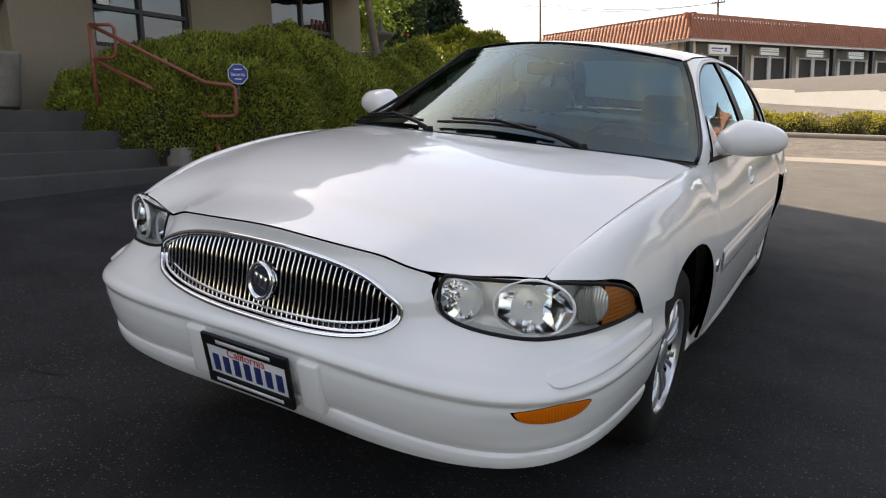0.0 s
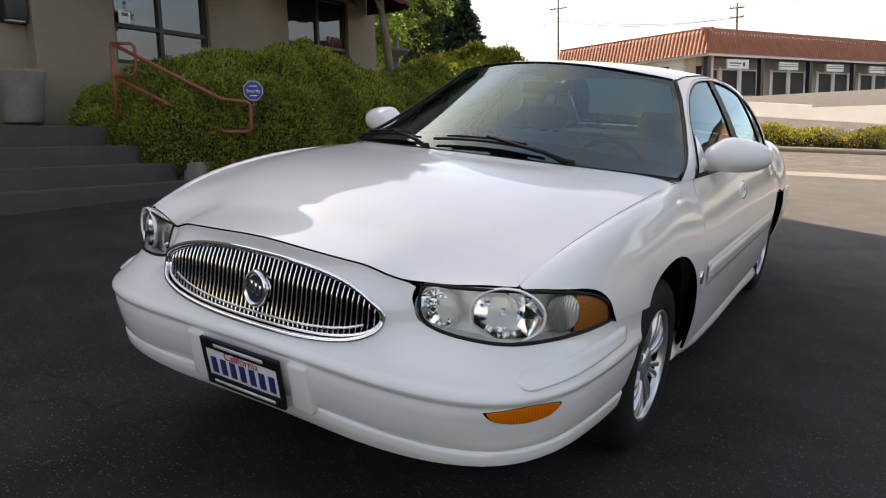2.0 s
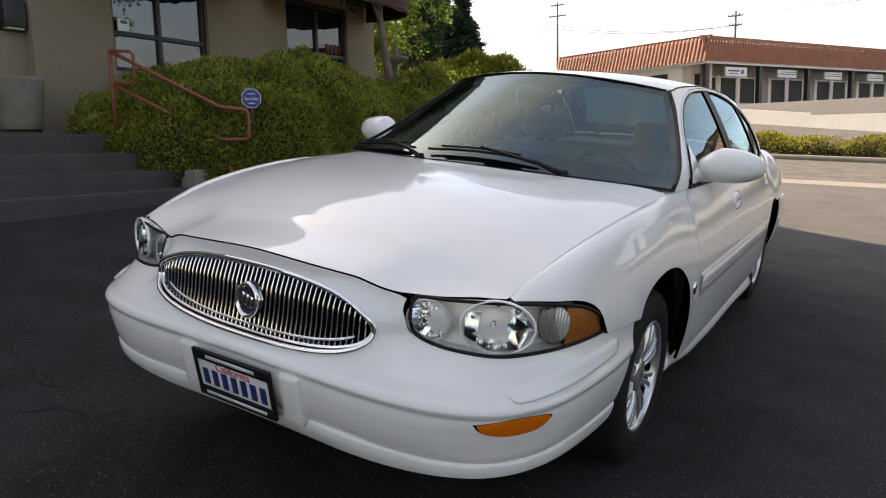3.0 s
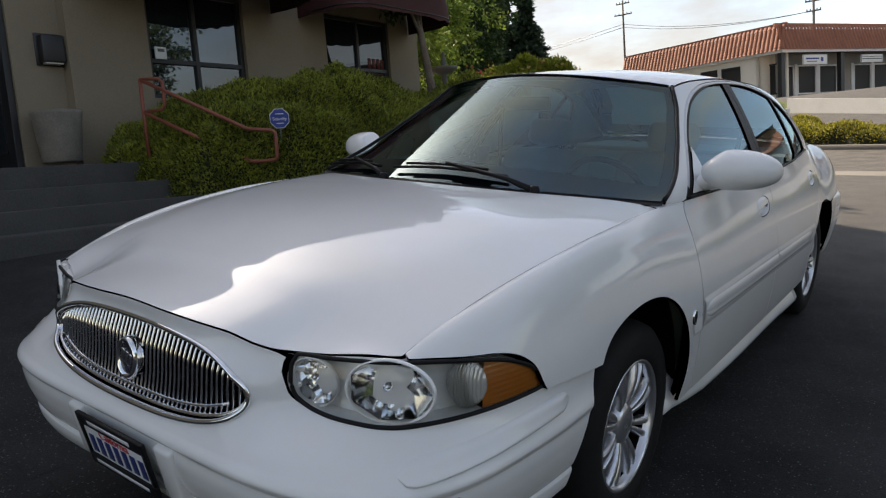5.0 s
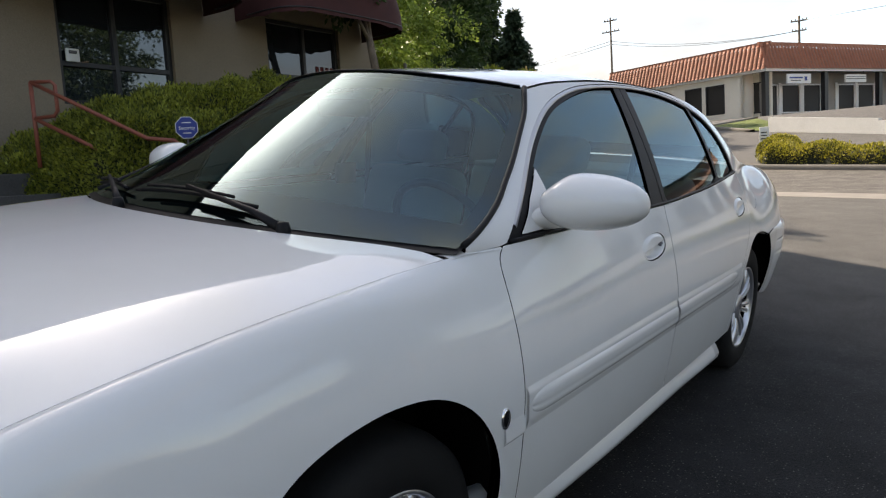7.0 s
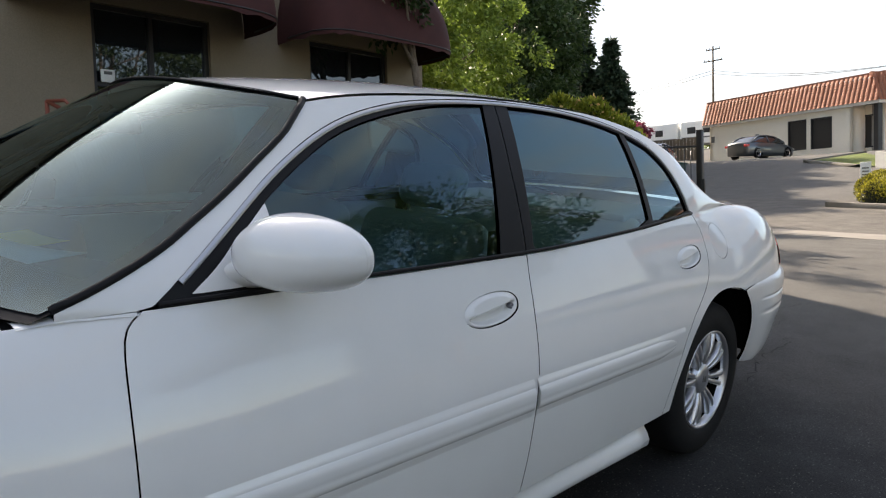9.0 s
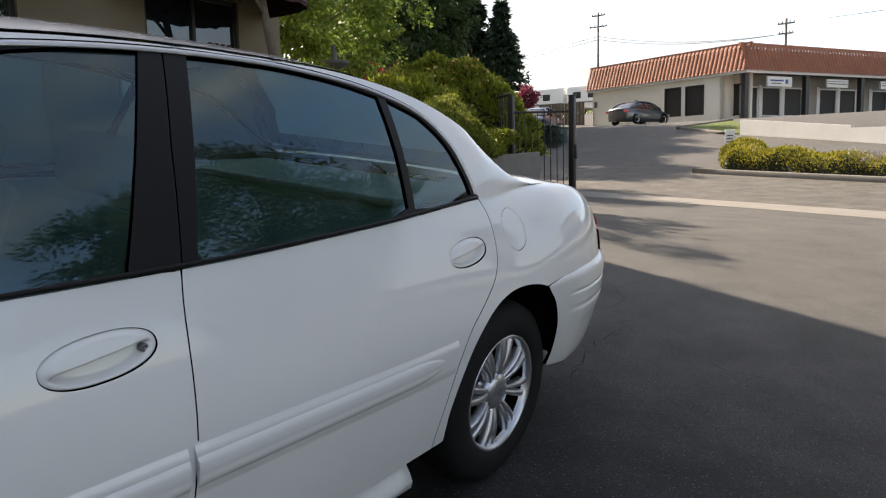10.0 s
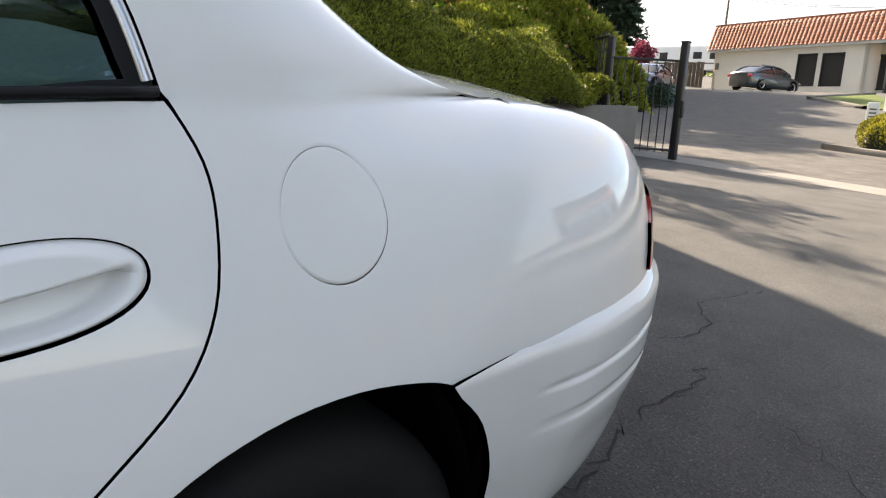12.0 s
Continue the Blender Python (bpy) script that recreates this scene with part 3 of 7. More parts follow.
AMBER, AMBER_DULL, TAIL_RED = material("amber_plastic", (0.75, 0.16, 0.005), 0.15, coat=0.6), material("amber_reflector", (0.58, 0.20, 0.03), 0.2, coat=1.0), material("red_lens", (0.6, 0.03, 0.025), 0.12, coat=1.0)
SEAT = grainy("grey_green_seat_cloth", (0.42, 0.50, 0.45), (0.52, 0.60, 0.54), 6, 300, 0.95)
DASH = material("dark_grey_dashboard", (0.045, 0.06, 0.063), 0.7)
PLATE_WHITE, PLATE_BLUE, PLATE_RED = material("plate_white", (0.72, 0.73, 0.74), 0.4), material("plate_blue", (0.02, 0.03, 0.14), 0.4), material("plate_script_red", (0.55, 0.04, 0.05), 0.4)

for m_, size in ((AMBER, 60.0), (AMBER_DULL, 26.0)):
    ribs = add(m_, "ShaderNodeTexWave", Scale=size, Distortion=0.4)
    ribs.bands_direction = "Z" if m_ is AMBER_DULL else "X"
    link(m_, coords(m_), ribs.inputs["Vector"])
    bumped(m_, ribs.outputs["Fac"], 0.35, 0.002)

from mathutils.geometry import delaunay_2d_cdt
SIDE_SCALE = 0.4


def dense(poly, gap):
    out = []
    for a, b in zip(poly, poly[1:] + poly[:1]):
        a, b = np.asarray(a, float), np.asarray(b, float)
        k = max(1, int(round(np.linalg.norm(b - a) / gap)))
        out += [a + (b - a) * i / k for i in range(k)]
    return out


def inset(poly, d):
    """A polygon drawn in by d, anticlockwise."""
    p = np.array(poly)
    e = np.roll(p, -1, 0) - p
    if (p[:, 0] * np.roll(p[:, 1], -1) - np.roll(p[:, 0], -1) * p[:, 1]).sum() < 0:
        d = -d
    n = np.stack([-e[:, 1], e[:, 0]], 1) / np.maximum(np.linalg.norm(e, axis=1, keepdims=True), 1e-9)
    m = n + np.roll(n, 1, 0)
    m /= np.maximum((m * m).sum(1, keepdims=True) / 2, 0.35)
    return p + m * d


def inside(poly, pts):
    p, q = np.array(poly), np.asarray(pts, float)
    r, hit = np.roll(p, -1, 0), np.zeros(len(q), bool)
    for a, b in zip(p, r):
        if a[1] != b[1]:
            x = a[0] + (q[:, 1] - a[1]) / (b[1] - a[1]) * (b[0] - a[0])
            hit ^= ((a[1] > q[:, 1]) != (b[1] > q[:, 1])) & (q[:, 0] < x)
    return hit


def curved(points, k=4):
    """A soft line through a few corner points."""
    p = np.array(points, float)
    out = []
    for i in range(len(p) - 1):
        a, b, c, d = p[max(i - 1, 0)], p[i], p[i + 1], p[min(i + 2, len(p) - 1)]
        for j in range(k):
            t = j / k
            out.append(tuple(0.5 * (2 * b + (c - a) * t + (2 * a - 5 * b + 4 * c - d) * t * t + (3 * b - a - 3 * c + d) * t ** 3)))
    return out + [tuple(p[-1])]


def normals_of(surf, uv, out):
    e = 1e-4
    du = surf(uv[:, 0] + e, uv[:, 1]) - surf(uv[:, 0] - e, uv[:, 1])
    dv = surf(uv[:, 0], uv[:, 1] + e) - surf(uv[:, 0], uv[:, 1] - e)
    n = np.cross(du, dv)
    n /= np.maximum(np.linalg.norm(n, axis=1, keepdims=True), 1e-12)
    return n * out


def panel(name, poly, surf, mat, parent, cell=0.03, gap=0.0012, lip=0.0025, depth=0.014, holes=(), out=1, lift=0.0, mirror=False, label="", soft=True):
    """A sheet-metal or glass piece: a region of a curved surface, with a rounded, turned-in edge and holes."""
    ring = inset(dense(list(map(tuple, poly)), cell), gap + lip)
    rings = [ring] + [inset(dense(list(map(tuple, h)), cell * 0.7), -(gap + lip)) for h in holes]
    lo, hi = ring.min(0), ring.max(0)
    gx, gy = np.meshgrid(np.arange(lo[0] + cell / 2, hi[0], cell), np.arange(lo[1] + cell / 2, hi[1], cell))
    grid = np.stack([gx.ravel(), gy.ravel()], 1)
    keep = inside(ring, grid)
    for r in rings[1:]:
        keep &= ~inside(r, grid)
    grid = grid[keep]
    for r in rings:
        if len(grid):
            near = np.min(np.linalg.norm(grid[:, None] - r[None], axis=2), axis=1)
            grid = grid[near > cell * 0.55]
    pts, edges = [], []
    for r in rings:
        edges += [(len(pts) + i, len(pts) + (i + 1) % len(r)) for i in range(len(r))]
        pts += [Vector(p) for p in r]
    v, _, f, *_ = delaunay_2d_cdt(pts + [Vector(p) for p in grid], edges, [], 0, 1e-7)
    uv = np.array([tuple(p) for p in v])
    mid = np.array([uv[list(t)].mean(0) for t in f])
    ok = inside(ring, mid)
    for r in rings[1:]:
        ok &= ~inside(r, mid)
    faces = [t for t, k in zip(f, ok) if k]
    P, N = surf(uv[:, 0], uv[:, 1]), normals_of(surf, uv, out)
    P = P + N * lift
    made = []
    for sx in ((1, -1) if mirror else (1,)):
        M = np.array([sx, 1, 1])
        bm = mesh((P * M).tolist(), faces)
        bm.verts.index_update()
        bm.verts.ensure_lookup_table()
        norm = {i: Vector(N[i] * M) for i in range(len(P))}
        for fc in bm.faces:
            fc.normal_update()
        if bm.faces:
            s = sum(fc.normal.dot(norm[fc.verts[0].index]) * fc.calc_area() for fc in bm.faces)
            if s < 0:
                bmesh.ops.reverse_faces(bm, faces=bm.faces)
        bm.verts.index_update()
        nrm = [norm[i] for i in range(len(P))]
        rim = [e for e in bm.edges if len(e.link_faces) == 1]
        outward = {}
        for e in rim:
            fc = e.link_faces[0]
            d = (e.verts[0].co + e.verts[1].co) / 2 - fc.calc_center_median()
            t = (e.verts[1].co - e.verts[0].co).normalized()
            d = (d - t * d.dot(t))
            n = nrm[e.verts[0].index]
            d = (d - n * d.dot(n)).normalized()
            for x in e.verts:
                outward[x.index] = outward.get(x.index, Vector()) + d
        layers = [{i: bm.verts[i] for i in outward}]
        for drop, push, tilt in ((0.55, 0.8, 0.75), (1.0, 1.0, 0.15), (depth / lip, 1.0, 0.0)):
            new_layer = {}
            for i, o in outward.items():
                o = o.normalized()
                n = nrm[i]
                new_layer[i] = bm.verts.new(Vector((P[i] * M)) + o * (lip * push) - n * (lip * drop * (0.5 if drop < 1 else 1)))
                nrm.append((n * tilt + o * (1 - tilt)).normalized())
            layers.append(new_layer)
        bm.verts.ensure_lookup_table()
        for a, b in zip(layers, layers[1:]):
            for e in rim:
                i, j = e.verts[0].index, e.verts[1].index
                fc = e.link_faces[0]
                vs = [x.index for x in fc.verts]
                if (vs.index(j) - vs.index(i)) % len(vs) == 1:
                    i, j = j, i
                bm.faces.new((a[i], a[j], b[j], b[i]))
        me_n = nrm
        ob = part(name, bm, mat, parent, label)
        if soft:
            ob.data.normals_split_custom_set_from_vertices(me_n)
        made.append(ob)
    return made


def S(y, w):
    return side(y, w / SIDE_SCALE)


def on_side(points):
    """(y, z) corners of the body side, in the side's own measure."""
    p = np.array(points, float)
    return [tuple(q) for q in np.stack([p[:, 0], side_v(p[:, 0], p[:, 1]) * SIDE_SCALE], 1)]


def rim_line(y0, y1, v, n=40):
    return [(y, v * SIDE_SCALE) for y in np.linspace(y0, y1, n)]


car = thing("car", "white four-door sedan with chrome grille, parked on sloping asphalt", "car", m=pose(0, 0, 0, 0, LEAN, 0) @ pose(0, 0, 0, PITCH, 0, 0))

# body side: seams as (y, z)
DOOR_A = curved([(1.535, 0.99), (1.50, 0.95), (1.486, 0.82), (1.482, 0.6), (1.484, 0.45), (1.488, 0.315)])
DOOR_B = curved([(2.622, 0.994), (2.606, 0.90), (2.592, 0.66), (2.578, 0.5), (2.565, 0.315)])
DOOR_C = curved([(3.775, 1.038), (3.80, 0.985), (3.803, 0.93), (3.788, 0.855), (3.745, 0.79), (3.66, 0.725), (3.575, 0.66), (3.515, 0.57), (3.465, 0.45), (3.437, 0.36), (3.43, 0.315)])
ARCH_F = curved([(0.70, 0.66), (0.735, 0.70), (0.80, 0.735), (0.90, 0.759), (1.02, 0.765), (1.15, 0.743), (1.26, 0.685), (1.34, 0.595), (1.383, 0.50), (1.392, 0.42), (1.380, 0.36), (1.368, 0.318)])
ARCH_R = curved([(3.49, 0.315), (3.50, 0.42), (3.55, 0.53), (3.62, 0.625), (3.72, 0.695), (3.83, 0.728), (3.95, 0.733), (4.06, 0.717), (4.115, 0.697)])
OPENING = curved([(1.562, 0.999), (1.73, 1.118), (1.92, 1.246), (2.12, 1.345), (2.34, 1.401), (2.58, 1.424), (2.85, 1.429), (3.12, 1.417), (3.40, 1.377), (3.60, 1.312), (3.70, 1.225), (3.745, 1.13), (3.768, 1.046)], 5)
FUEL = [(3.95 + 0.073 * math.cos(k * math.pi / 18), 0.925 + 0.070 * math.sin(k * math.pi / 18)) for k in range(36)]


def oval(y, z, ry, rz, tilt=0.06, n=40):
    out = []
    for k in range(n):
        a = 2 * math.pi * k / n
        c, s = math.copysign(abs(math.cos(a)) ** 0.9, math.cos(a)) * ry, math.copysign(abs(math.sin(a)) ** 0.9, math.sin(a)) * rz
        out.append((y + c - tilt * s, z + s + tilt * c))
    return out


HANDLES = [(2.43, 0.873), (3.62, 0.893)]
top_edge = lambda a, b: rim_line(a, b, 1.0, max(3, int(abs(b - a) / 0.04)))
front_door = on_side(DOOR_A) + on_side(DOOR_B[::-1]) + top_edge(2.62, 1.54)
rear_door = on_side(DOOR_B) + on_side(DOOR_C[::-1]) + top_edge(3.775, 2.625)
fender = on_side(curved([(0.118, 0.812), (0.159, 0.811), (0.233, 0.803), (0.299, 0.795), (0.360, 0.777), (0.404, 0.744), (0.424, 0.703), (0.440, 0.674)])) + on_side(ARCH_F) + on_side([(1.366, 0.315), (1.487, 0.315)]) + on_side(DOOR_A[::-1]) + top_edge(1.53, 0.125)
quarter = ([(1.40, 1.005 * SIDE_SCALE), (1.47, 1.005 * SIDE_SCALE), (1.53, 1.003 * SIDE_SCALE)] + on_side(OPENING) + on_side(DOOR_C) + on_side(ARCH_R)
           + on_side([(4.208, 0.709), (4.347, 0.718), (4.60, 0.722), (4.76, 0.716), (4.78, 0.76), (4.79, 0.82), (4.83, 0.875), (4.95, 0.885)])
           + top_edge(4.95, 4.36) + rim_line(4.21, 2.06, 1.99, 66) + [(y, float(glass_v(y)) * SIDE_SCALE) for y in np.linspace(2.04, 1.40, 26)])
panel("front_door", front_door, S, CAR_PAINT, car, mirror=True, out=1, holes=[on_side(oval(*HANDLES[0], 0.108, 0.0405))])
panel("rear_door", rear_door, S, CAR_PAINT, car, mirror=True, holes=[on_side(oval(*HANDLES[1], 0.1095, 0.039))])
wings = panel("fender", fender, S, CAR_PAINT, car, mirror=True, cell=0.026)
for ob in wings:
    for v in ob.data.vertices:
        y, z = v.co.y, v.co.z
        v.co.x -= math.copysign(0.014, v.co.x) * float(step(0.10, 0.40, y) * (1 - step(0.47, 0.70, y)) * (1 - step(0.79, 0.90, z)))
quarters = panel("quarter_panel", quarter, S, CAR_PAINT, car, mirror=True, holes=[on_side(FUEL)], cell=0.028)
for ob in quarters:
    for v in ob.data.vertices:
        if v.co.y > 4.2 and abs(v.co.x) < 0.75:
            v.co.z = min(v.co.z, max(float(rail_z(v.co.y)), float(top_z(v.co.y))) - 0.001)
panel("fuel_door", on_side(FUEL), S, CAR_PAINT, car, gap=0.0004, cell=0.015)
for sx in (1, -1):
    ring = [Vector(S(y, side_v(y, z) * SIDE_SCALE)) for y, z in FUEL + FUEL[:1]]
    part("fuel_door_lip", tube([(sx * (p.x - 0.0042), p.y, p.z) for p in ring], 0.0032, 8), CAR_PAINT, car)


def handle_bowl(y0, z0, ry=0.1075, rz=0.040):
    """A door handle: an oval with a flap over a finger bowl."""
    def f(r, a):
        r, a = np.asarray(r, float), np.asarray(a, float)
        c, s = np.sign(np.cos(a)) * np.abs(np.cos(a)) ** 0.9 * ry * r, np.sign(np.sin(a)) * np.abs(np.sin(a)) ** 0.9 * rz * r
        y, z = y0 + c - 0.06 * s, z0 + s + 0.06 * c
        p = S(y, side_v(y, z) * SIDE_SCALE)
        dip = 0.022 * (1 - step(-0.10, 0.02, s / rz - 0.18 * c / ry)) * (1 - step(0.72, 0.93, r)) - 0.006 * step(0.02, 0.1, s / rz - 0.18 * c / ry) * (1 - step(0.75, 0.95, r))
        edge = 0.004 * step(0.92, 1.0, r)
        return p - np.stack([dip + edge, 0 * dip, 0 * dip], -1)
    return f


for sx in (1, -1):
    for y0, z0 in HANDLES:
        Rr, Aa = np.meshgrid(np.linspace(0.02, 1.0, 22), np.linspace(0, 2 * math.pi, 61), indexing="ij")
        bm = sheet((handle_bowl(y0, z0) if y0 < 3 else handle_bowl(y0, z0, 0.109, 0.0385))(Rr, Aa) * np.array([sx, 1, 1]))
        h = part("door_handle", bm, CAR_PAINT, car, "white pull-flap handle in an oval recess")
        if y0 < 3:
            p = S(2.515, side_v(2.515, z0 - 0.004) * SIDE_SCALE)
            part("keyhole", moved(lathe([(0.0, -0.001), (0.003, -0.001), (0.0035, 0.002), (0.0075, 0.003), (0.0088, 0.0), (0.0088, -0.01)], 20), Matrix.Translation((sx * (float(p[0]) - 0.008), 2.515, z0 - 0.004)) @ Matrix.Rotation(sx * math.pi / 2, 4, "Y")), KEY_METAL, h, "dark metal keyhole")

# window frames and panes
belt_line = lambda a, b, up=0.004: [(y, float(top_z(y)) + up) for y in np.linspace(a, b, max(3, int(abs(b - a) / 0.06)))]
MID = [(2.628, 1.002), (2.69, 1.227), (2.765, 1.427)]
GLASS_F = curved([(1.852, 1.170), (1.965, 1.240), (2.13, 1.322), (2.34, 1.378), (2.56, 1.411), (2.70, 1.416)]) + [(2.612, 1.228), (2.545, 1.077), (2.518, 1.016)] + belt_line(2.515, 1.80, 0.011)
GLASS_R = [(2.672, 1.018), (2.765, 1.276), (2.822, 1.415)] + curved([(2.95, 1.413), (3.117, 1.403), (3.30, 1.378), (3.43, 1.35)]) + [(3.405, 1.20), (3.375, 1.05)] + belt_line(3.37, 2.68, 0.011)[1:]
GLASS_Q = [(3.41, 1.045), (3.44, 1.20), (3.468, 1.342)] + curved([(3.59, 1.298), (3.668, 1.228), (3.712, 1.135), (3.735, 1.058)]) + belt_line(3.725, 3.415, 0.011)[1:-1]
open_f = [p for p in OPENING if p[0] < 2.74] + MID[::-1] + belt_line(2.62, 1.565)
open_r = MID + [p for p in OPENING if p[0] > 2.80] + belt_line(3.765, 2.64)
panel("front_window_frame", on_side(open_f), S, BLACK_TRIM, car, mirror=True, holes=[on_side(GLASS_F)], lift=-0.003, gap=0.001, lip=0.003, cell=0.03, label="black rubber window surround")
panel("rear_window_frame", on_side(open_r), S, BLACK_TRIM, car, mirror=True, holes=[on_side(GLASS_R), on_side(GLASS_Q)], lift=-0.003, gap=0.001, lip=0.003, cell=0.03, label="black rubber window surround and pillar cover")
panel("front_side_glass", on_side(GLASS_F), S, SIDE_GLASS, car, mirror=True, lift=-0.010, gap=-0.006, lip=0.001, depth=0.004, label="tinted side glass")
panel("rear_side_glass", on_side(GLASS_R), S, SIDE_GLASS, car, mirror=True, lift=-0.010, gap=-0.006, lip=0.001, depth=0.004, label="tinted side glass")
panel("quarter_glass", on_side(GLASS_Q), S, SIDE_GLASS, car, mirror=True, lift=-0.010, gap=-0.006, lip=0.001, depth=0.004, label="tinted fixed quarter glass")
panel("mirror_sail", on_side([(1.632, 1.010), (1.74, 1.088), (1.846, 1.166), (1.842, 1.10), (1.82, 1.010)]), S, CAR_PAINT, car, mirror=True, lift=0.002, gap=0.0, cell=0.02)
for sx in (1, -1):
    line = [Vector(S(y, side_v(y, float(top_z(y)) + 0.002) * SIDE_SCALE)) for y in np.linspace(1.57, 3.765, 70)]
    part("belt_weatherstrip", tube([(sx * (p.x + 0.001), p.y, p.z + 0.004) for p in line], 0.0055, 8), BLACK_TRIM, car)

TRIM = material("satin_bright_trim", (0.55, 0.56, 0.58), 0.3, 0.9)
for sx in (1, -1):
    strip = []
    for o, p, q in zip(OPENING[1:-2], OPENING[2:-1], OPENING[3:]):
        run = math.dist(o, q)
        iny, inz = (q[1] - o[1]) / run, (o[0] - q[0]) / run
        row = [Vector(S(p[0] + d * iny, side_v(p[0] + d * iny, p[1] + d * inz) * SIDE_SCALE)) for d in (0.0005, 0.003, 0.0105, 0.013)]
        strip.append([(sx * (w.x + h), w.y, w.z) for w, h in zip(row, (-0.003, 0.0015, 0.0015, -0.003))])
    part("window_trim", sheet(np.array(strip)), TRIM, car, "thin bright strip round the side windows")

# a proud band along each side between two creases, cut at the seams
for name, ya, yb in (("fender_crease", 1.392, 1.479), ("door_crease", 1.492, 2.567), ("door_crease", 2.583, 3.497)):
    Ss, Cc = np.meshgrid(np.linspace(0, 1, 50), np.linspace(0, 1, 25), indexing="ij")
    y = ya + (yb - ya) * Ss
    z = 0.548 - 0.012 * step(2.2, 3.5, y) + (0.124 - 0.004 * step(2.4, 3.5, y)) * Cc
    y = y + 0.018 * (0.60 - z) * (1 if ya > 2.57 else 0) * (1 - Ss) + (0.06 * (z - 0.60)) * Ss * (1 if yb > 3 else 0)
    z = z if ya > 1.4 else 0.548 + 0.06 * Cc
    proud = 0.0075 * step(0.0, 0.2, Cc) * (1 - Cc) ** 0.7 - 0.001 if ya < 1.4 else 0.0065 * step(0.0, 0.32, Cc) * (1 - step(0.80, 1.0, Cc)) - 0.001
    p = side(y, side_v(y, z)) + np.stack([proud, 0 * y, 0 * y], -1)
    for sx in (1, -1):
        part(name, sheet(p * np.array([sx, 1, 1])), CAR_PAINT, car)
# side mouldings with rounded ends
for ya, yb in ((1.498, 2.566), (2.584, 3.435)):
    def mould(s, c, ya=ya, yb=yb):
        y = ya + (yb - ya) * s
        zm = 0.617 - 0.009 * (y - 1.5)
        run = np.minimum((y - ya) / 0.09, 1) if ya < 2 else np.minimum((yb - y) / 0.16, 1)
        half = 0.034 * np.sqrt(np.maximum(1 - (1 - np.clip(run, 0.0, 1)) ** 2, 0.0))
        z = zm + half * c
        p = side(y, side_v(y, z))
        bump = 0.004 + 0.0085 * (1 - np.abs(c) ** 4) * np.sqrt(np.clip(run, 0, 1))
        groove = 0.0012 * np.exp(-((c + 0.25) / 0.2) ** 2)
        return p + np.stack([bump - groove, 0 * bump, 0 * bump], -1)
    Ss, Cc = np.meshgrid(np.linspace(0, 1, 60), np.linspace(-1, 1, 17), indexing="ij")
    for sx in (1, -1):
        part("side_moulding", sheet(mould(Ss, Cc) * np.array([sx, 1, 1])), CAR_PAINT, car)
# the flared sill
for sx in (1, -1):
    prof = [(0.845, 0.345), (0.866, 0.325), (0.902, 0.275), (0.914, 0.250), (0.910, 0.228), (0.885, 0.205), (0.82, 0.195)]
    ys = np.concatenate([[1.325, 1.335], np.linspace(1.4, 3.27, 12), [3.335, 3.345]])
    grid = []
    for i, y in enumerate(ys):
        k = 1.0 if 0 < i < len(ys) - 1 else 0.96
        slim = 0.02 * (1 - float(step(1.33, 2.3, y))) - 0.010 * float(step(2.8, 3.3, y))
        lift = 0.045 * (1 - float(step(1.33, 1.75, y)))
        grid.append([(sx * (x * k - slim), y, z + lift) for x, z in prof])
    bm = sheet(np.array(grid))
    bmesh.ops.holes_fill(bm, edges=[e for e in bm.edges if len(e.link_faces) == 1], sides=0)
    part("sill", bm, CAR_PAINT, car)

# fender badge
part("fender_badge", moved(lathe([(0.0, 0.005), (0.010, 0.005), (0.015, 0.003), (0.017, -0.004)], 28), Matrix.Translation((0.947, 1.39, 0.622)) @ Matrix.Rotation(math.pi / 2, 4, "Y") @ Matrix.Diagonal((1.5, 0.95, 1, 1))), BLACK_TRIM, car, "small dark round badge")
part("badge_ring", moved(lathe([(0.013, 0.006), (0.016, 0.007), (0.0175, 0.004), (0.018, -0.004)], 28), Matrix.Translation((0.947, 1.39, 0.622)) @ Matrix.Rotation(math.pi / 2, 4, "Y") @ Matrix.Diagonal((1.5, 0.95, 1, 1))), CHROME, car)

def turned(bm):
    bmesh.ops.reverse_faces(bm, faces=bm.faces)
    return bm


# ---- bonnet, roof, boot lid, glass
HOOD_NOSE = curved([(0.485, 0.014), (0.557, 0.050), (0.64, 0.084), (0.70, 0.103), (0.729, 0.118)])
hood_edge = ([(x, float(lead_y(x))) for x in np.linspace(-0.45, 0.45, 28)] + HOOD_NOSE
             + [(float(top_x(y)), y) for y in np.linspace(0.15, 1.33, 31)] + [(x, 1.115 + 0.37 * x * x) for x in np.linspace(0.75, -0.75, 30)]
             + [(-float(top_x(y)), y) for y in np.linspace(1.33, 0.15, 31)] + [(-x, y) for x, y in HOOD_NOSE[::-1]])
panel("hood", hood_edge, hood, CAR_PAINT, car, cell=0.02)
Ua, Wa = np.meshgrid(np.linspace(-1, 1, 41), np.linspace(0, 1, 41), indexing="ij")
part("roof", sheet(roof_skin(Ua, Wa)), CAR_PAINT, car)
part("windscreen", turned(sheet(windscreen(Ua * 0.99, Wa))), FRONT_GLASS, car, "tinted windscreen with black border")
part("rear_window", turned(sheet(rear_screen(Ua * (0.99 - 0.10 * (1 - step(0.0, 0.3, Wa))), Wa))), SIDE_GLASS, car, "tinted heated rear window")


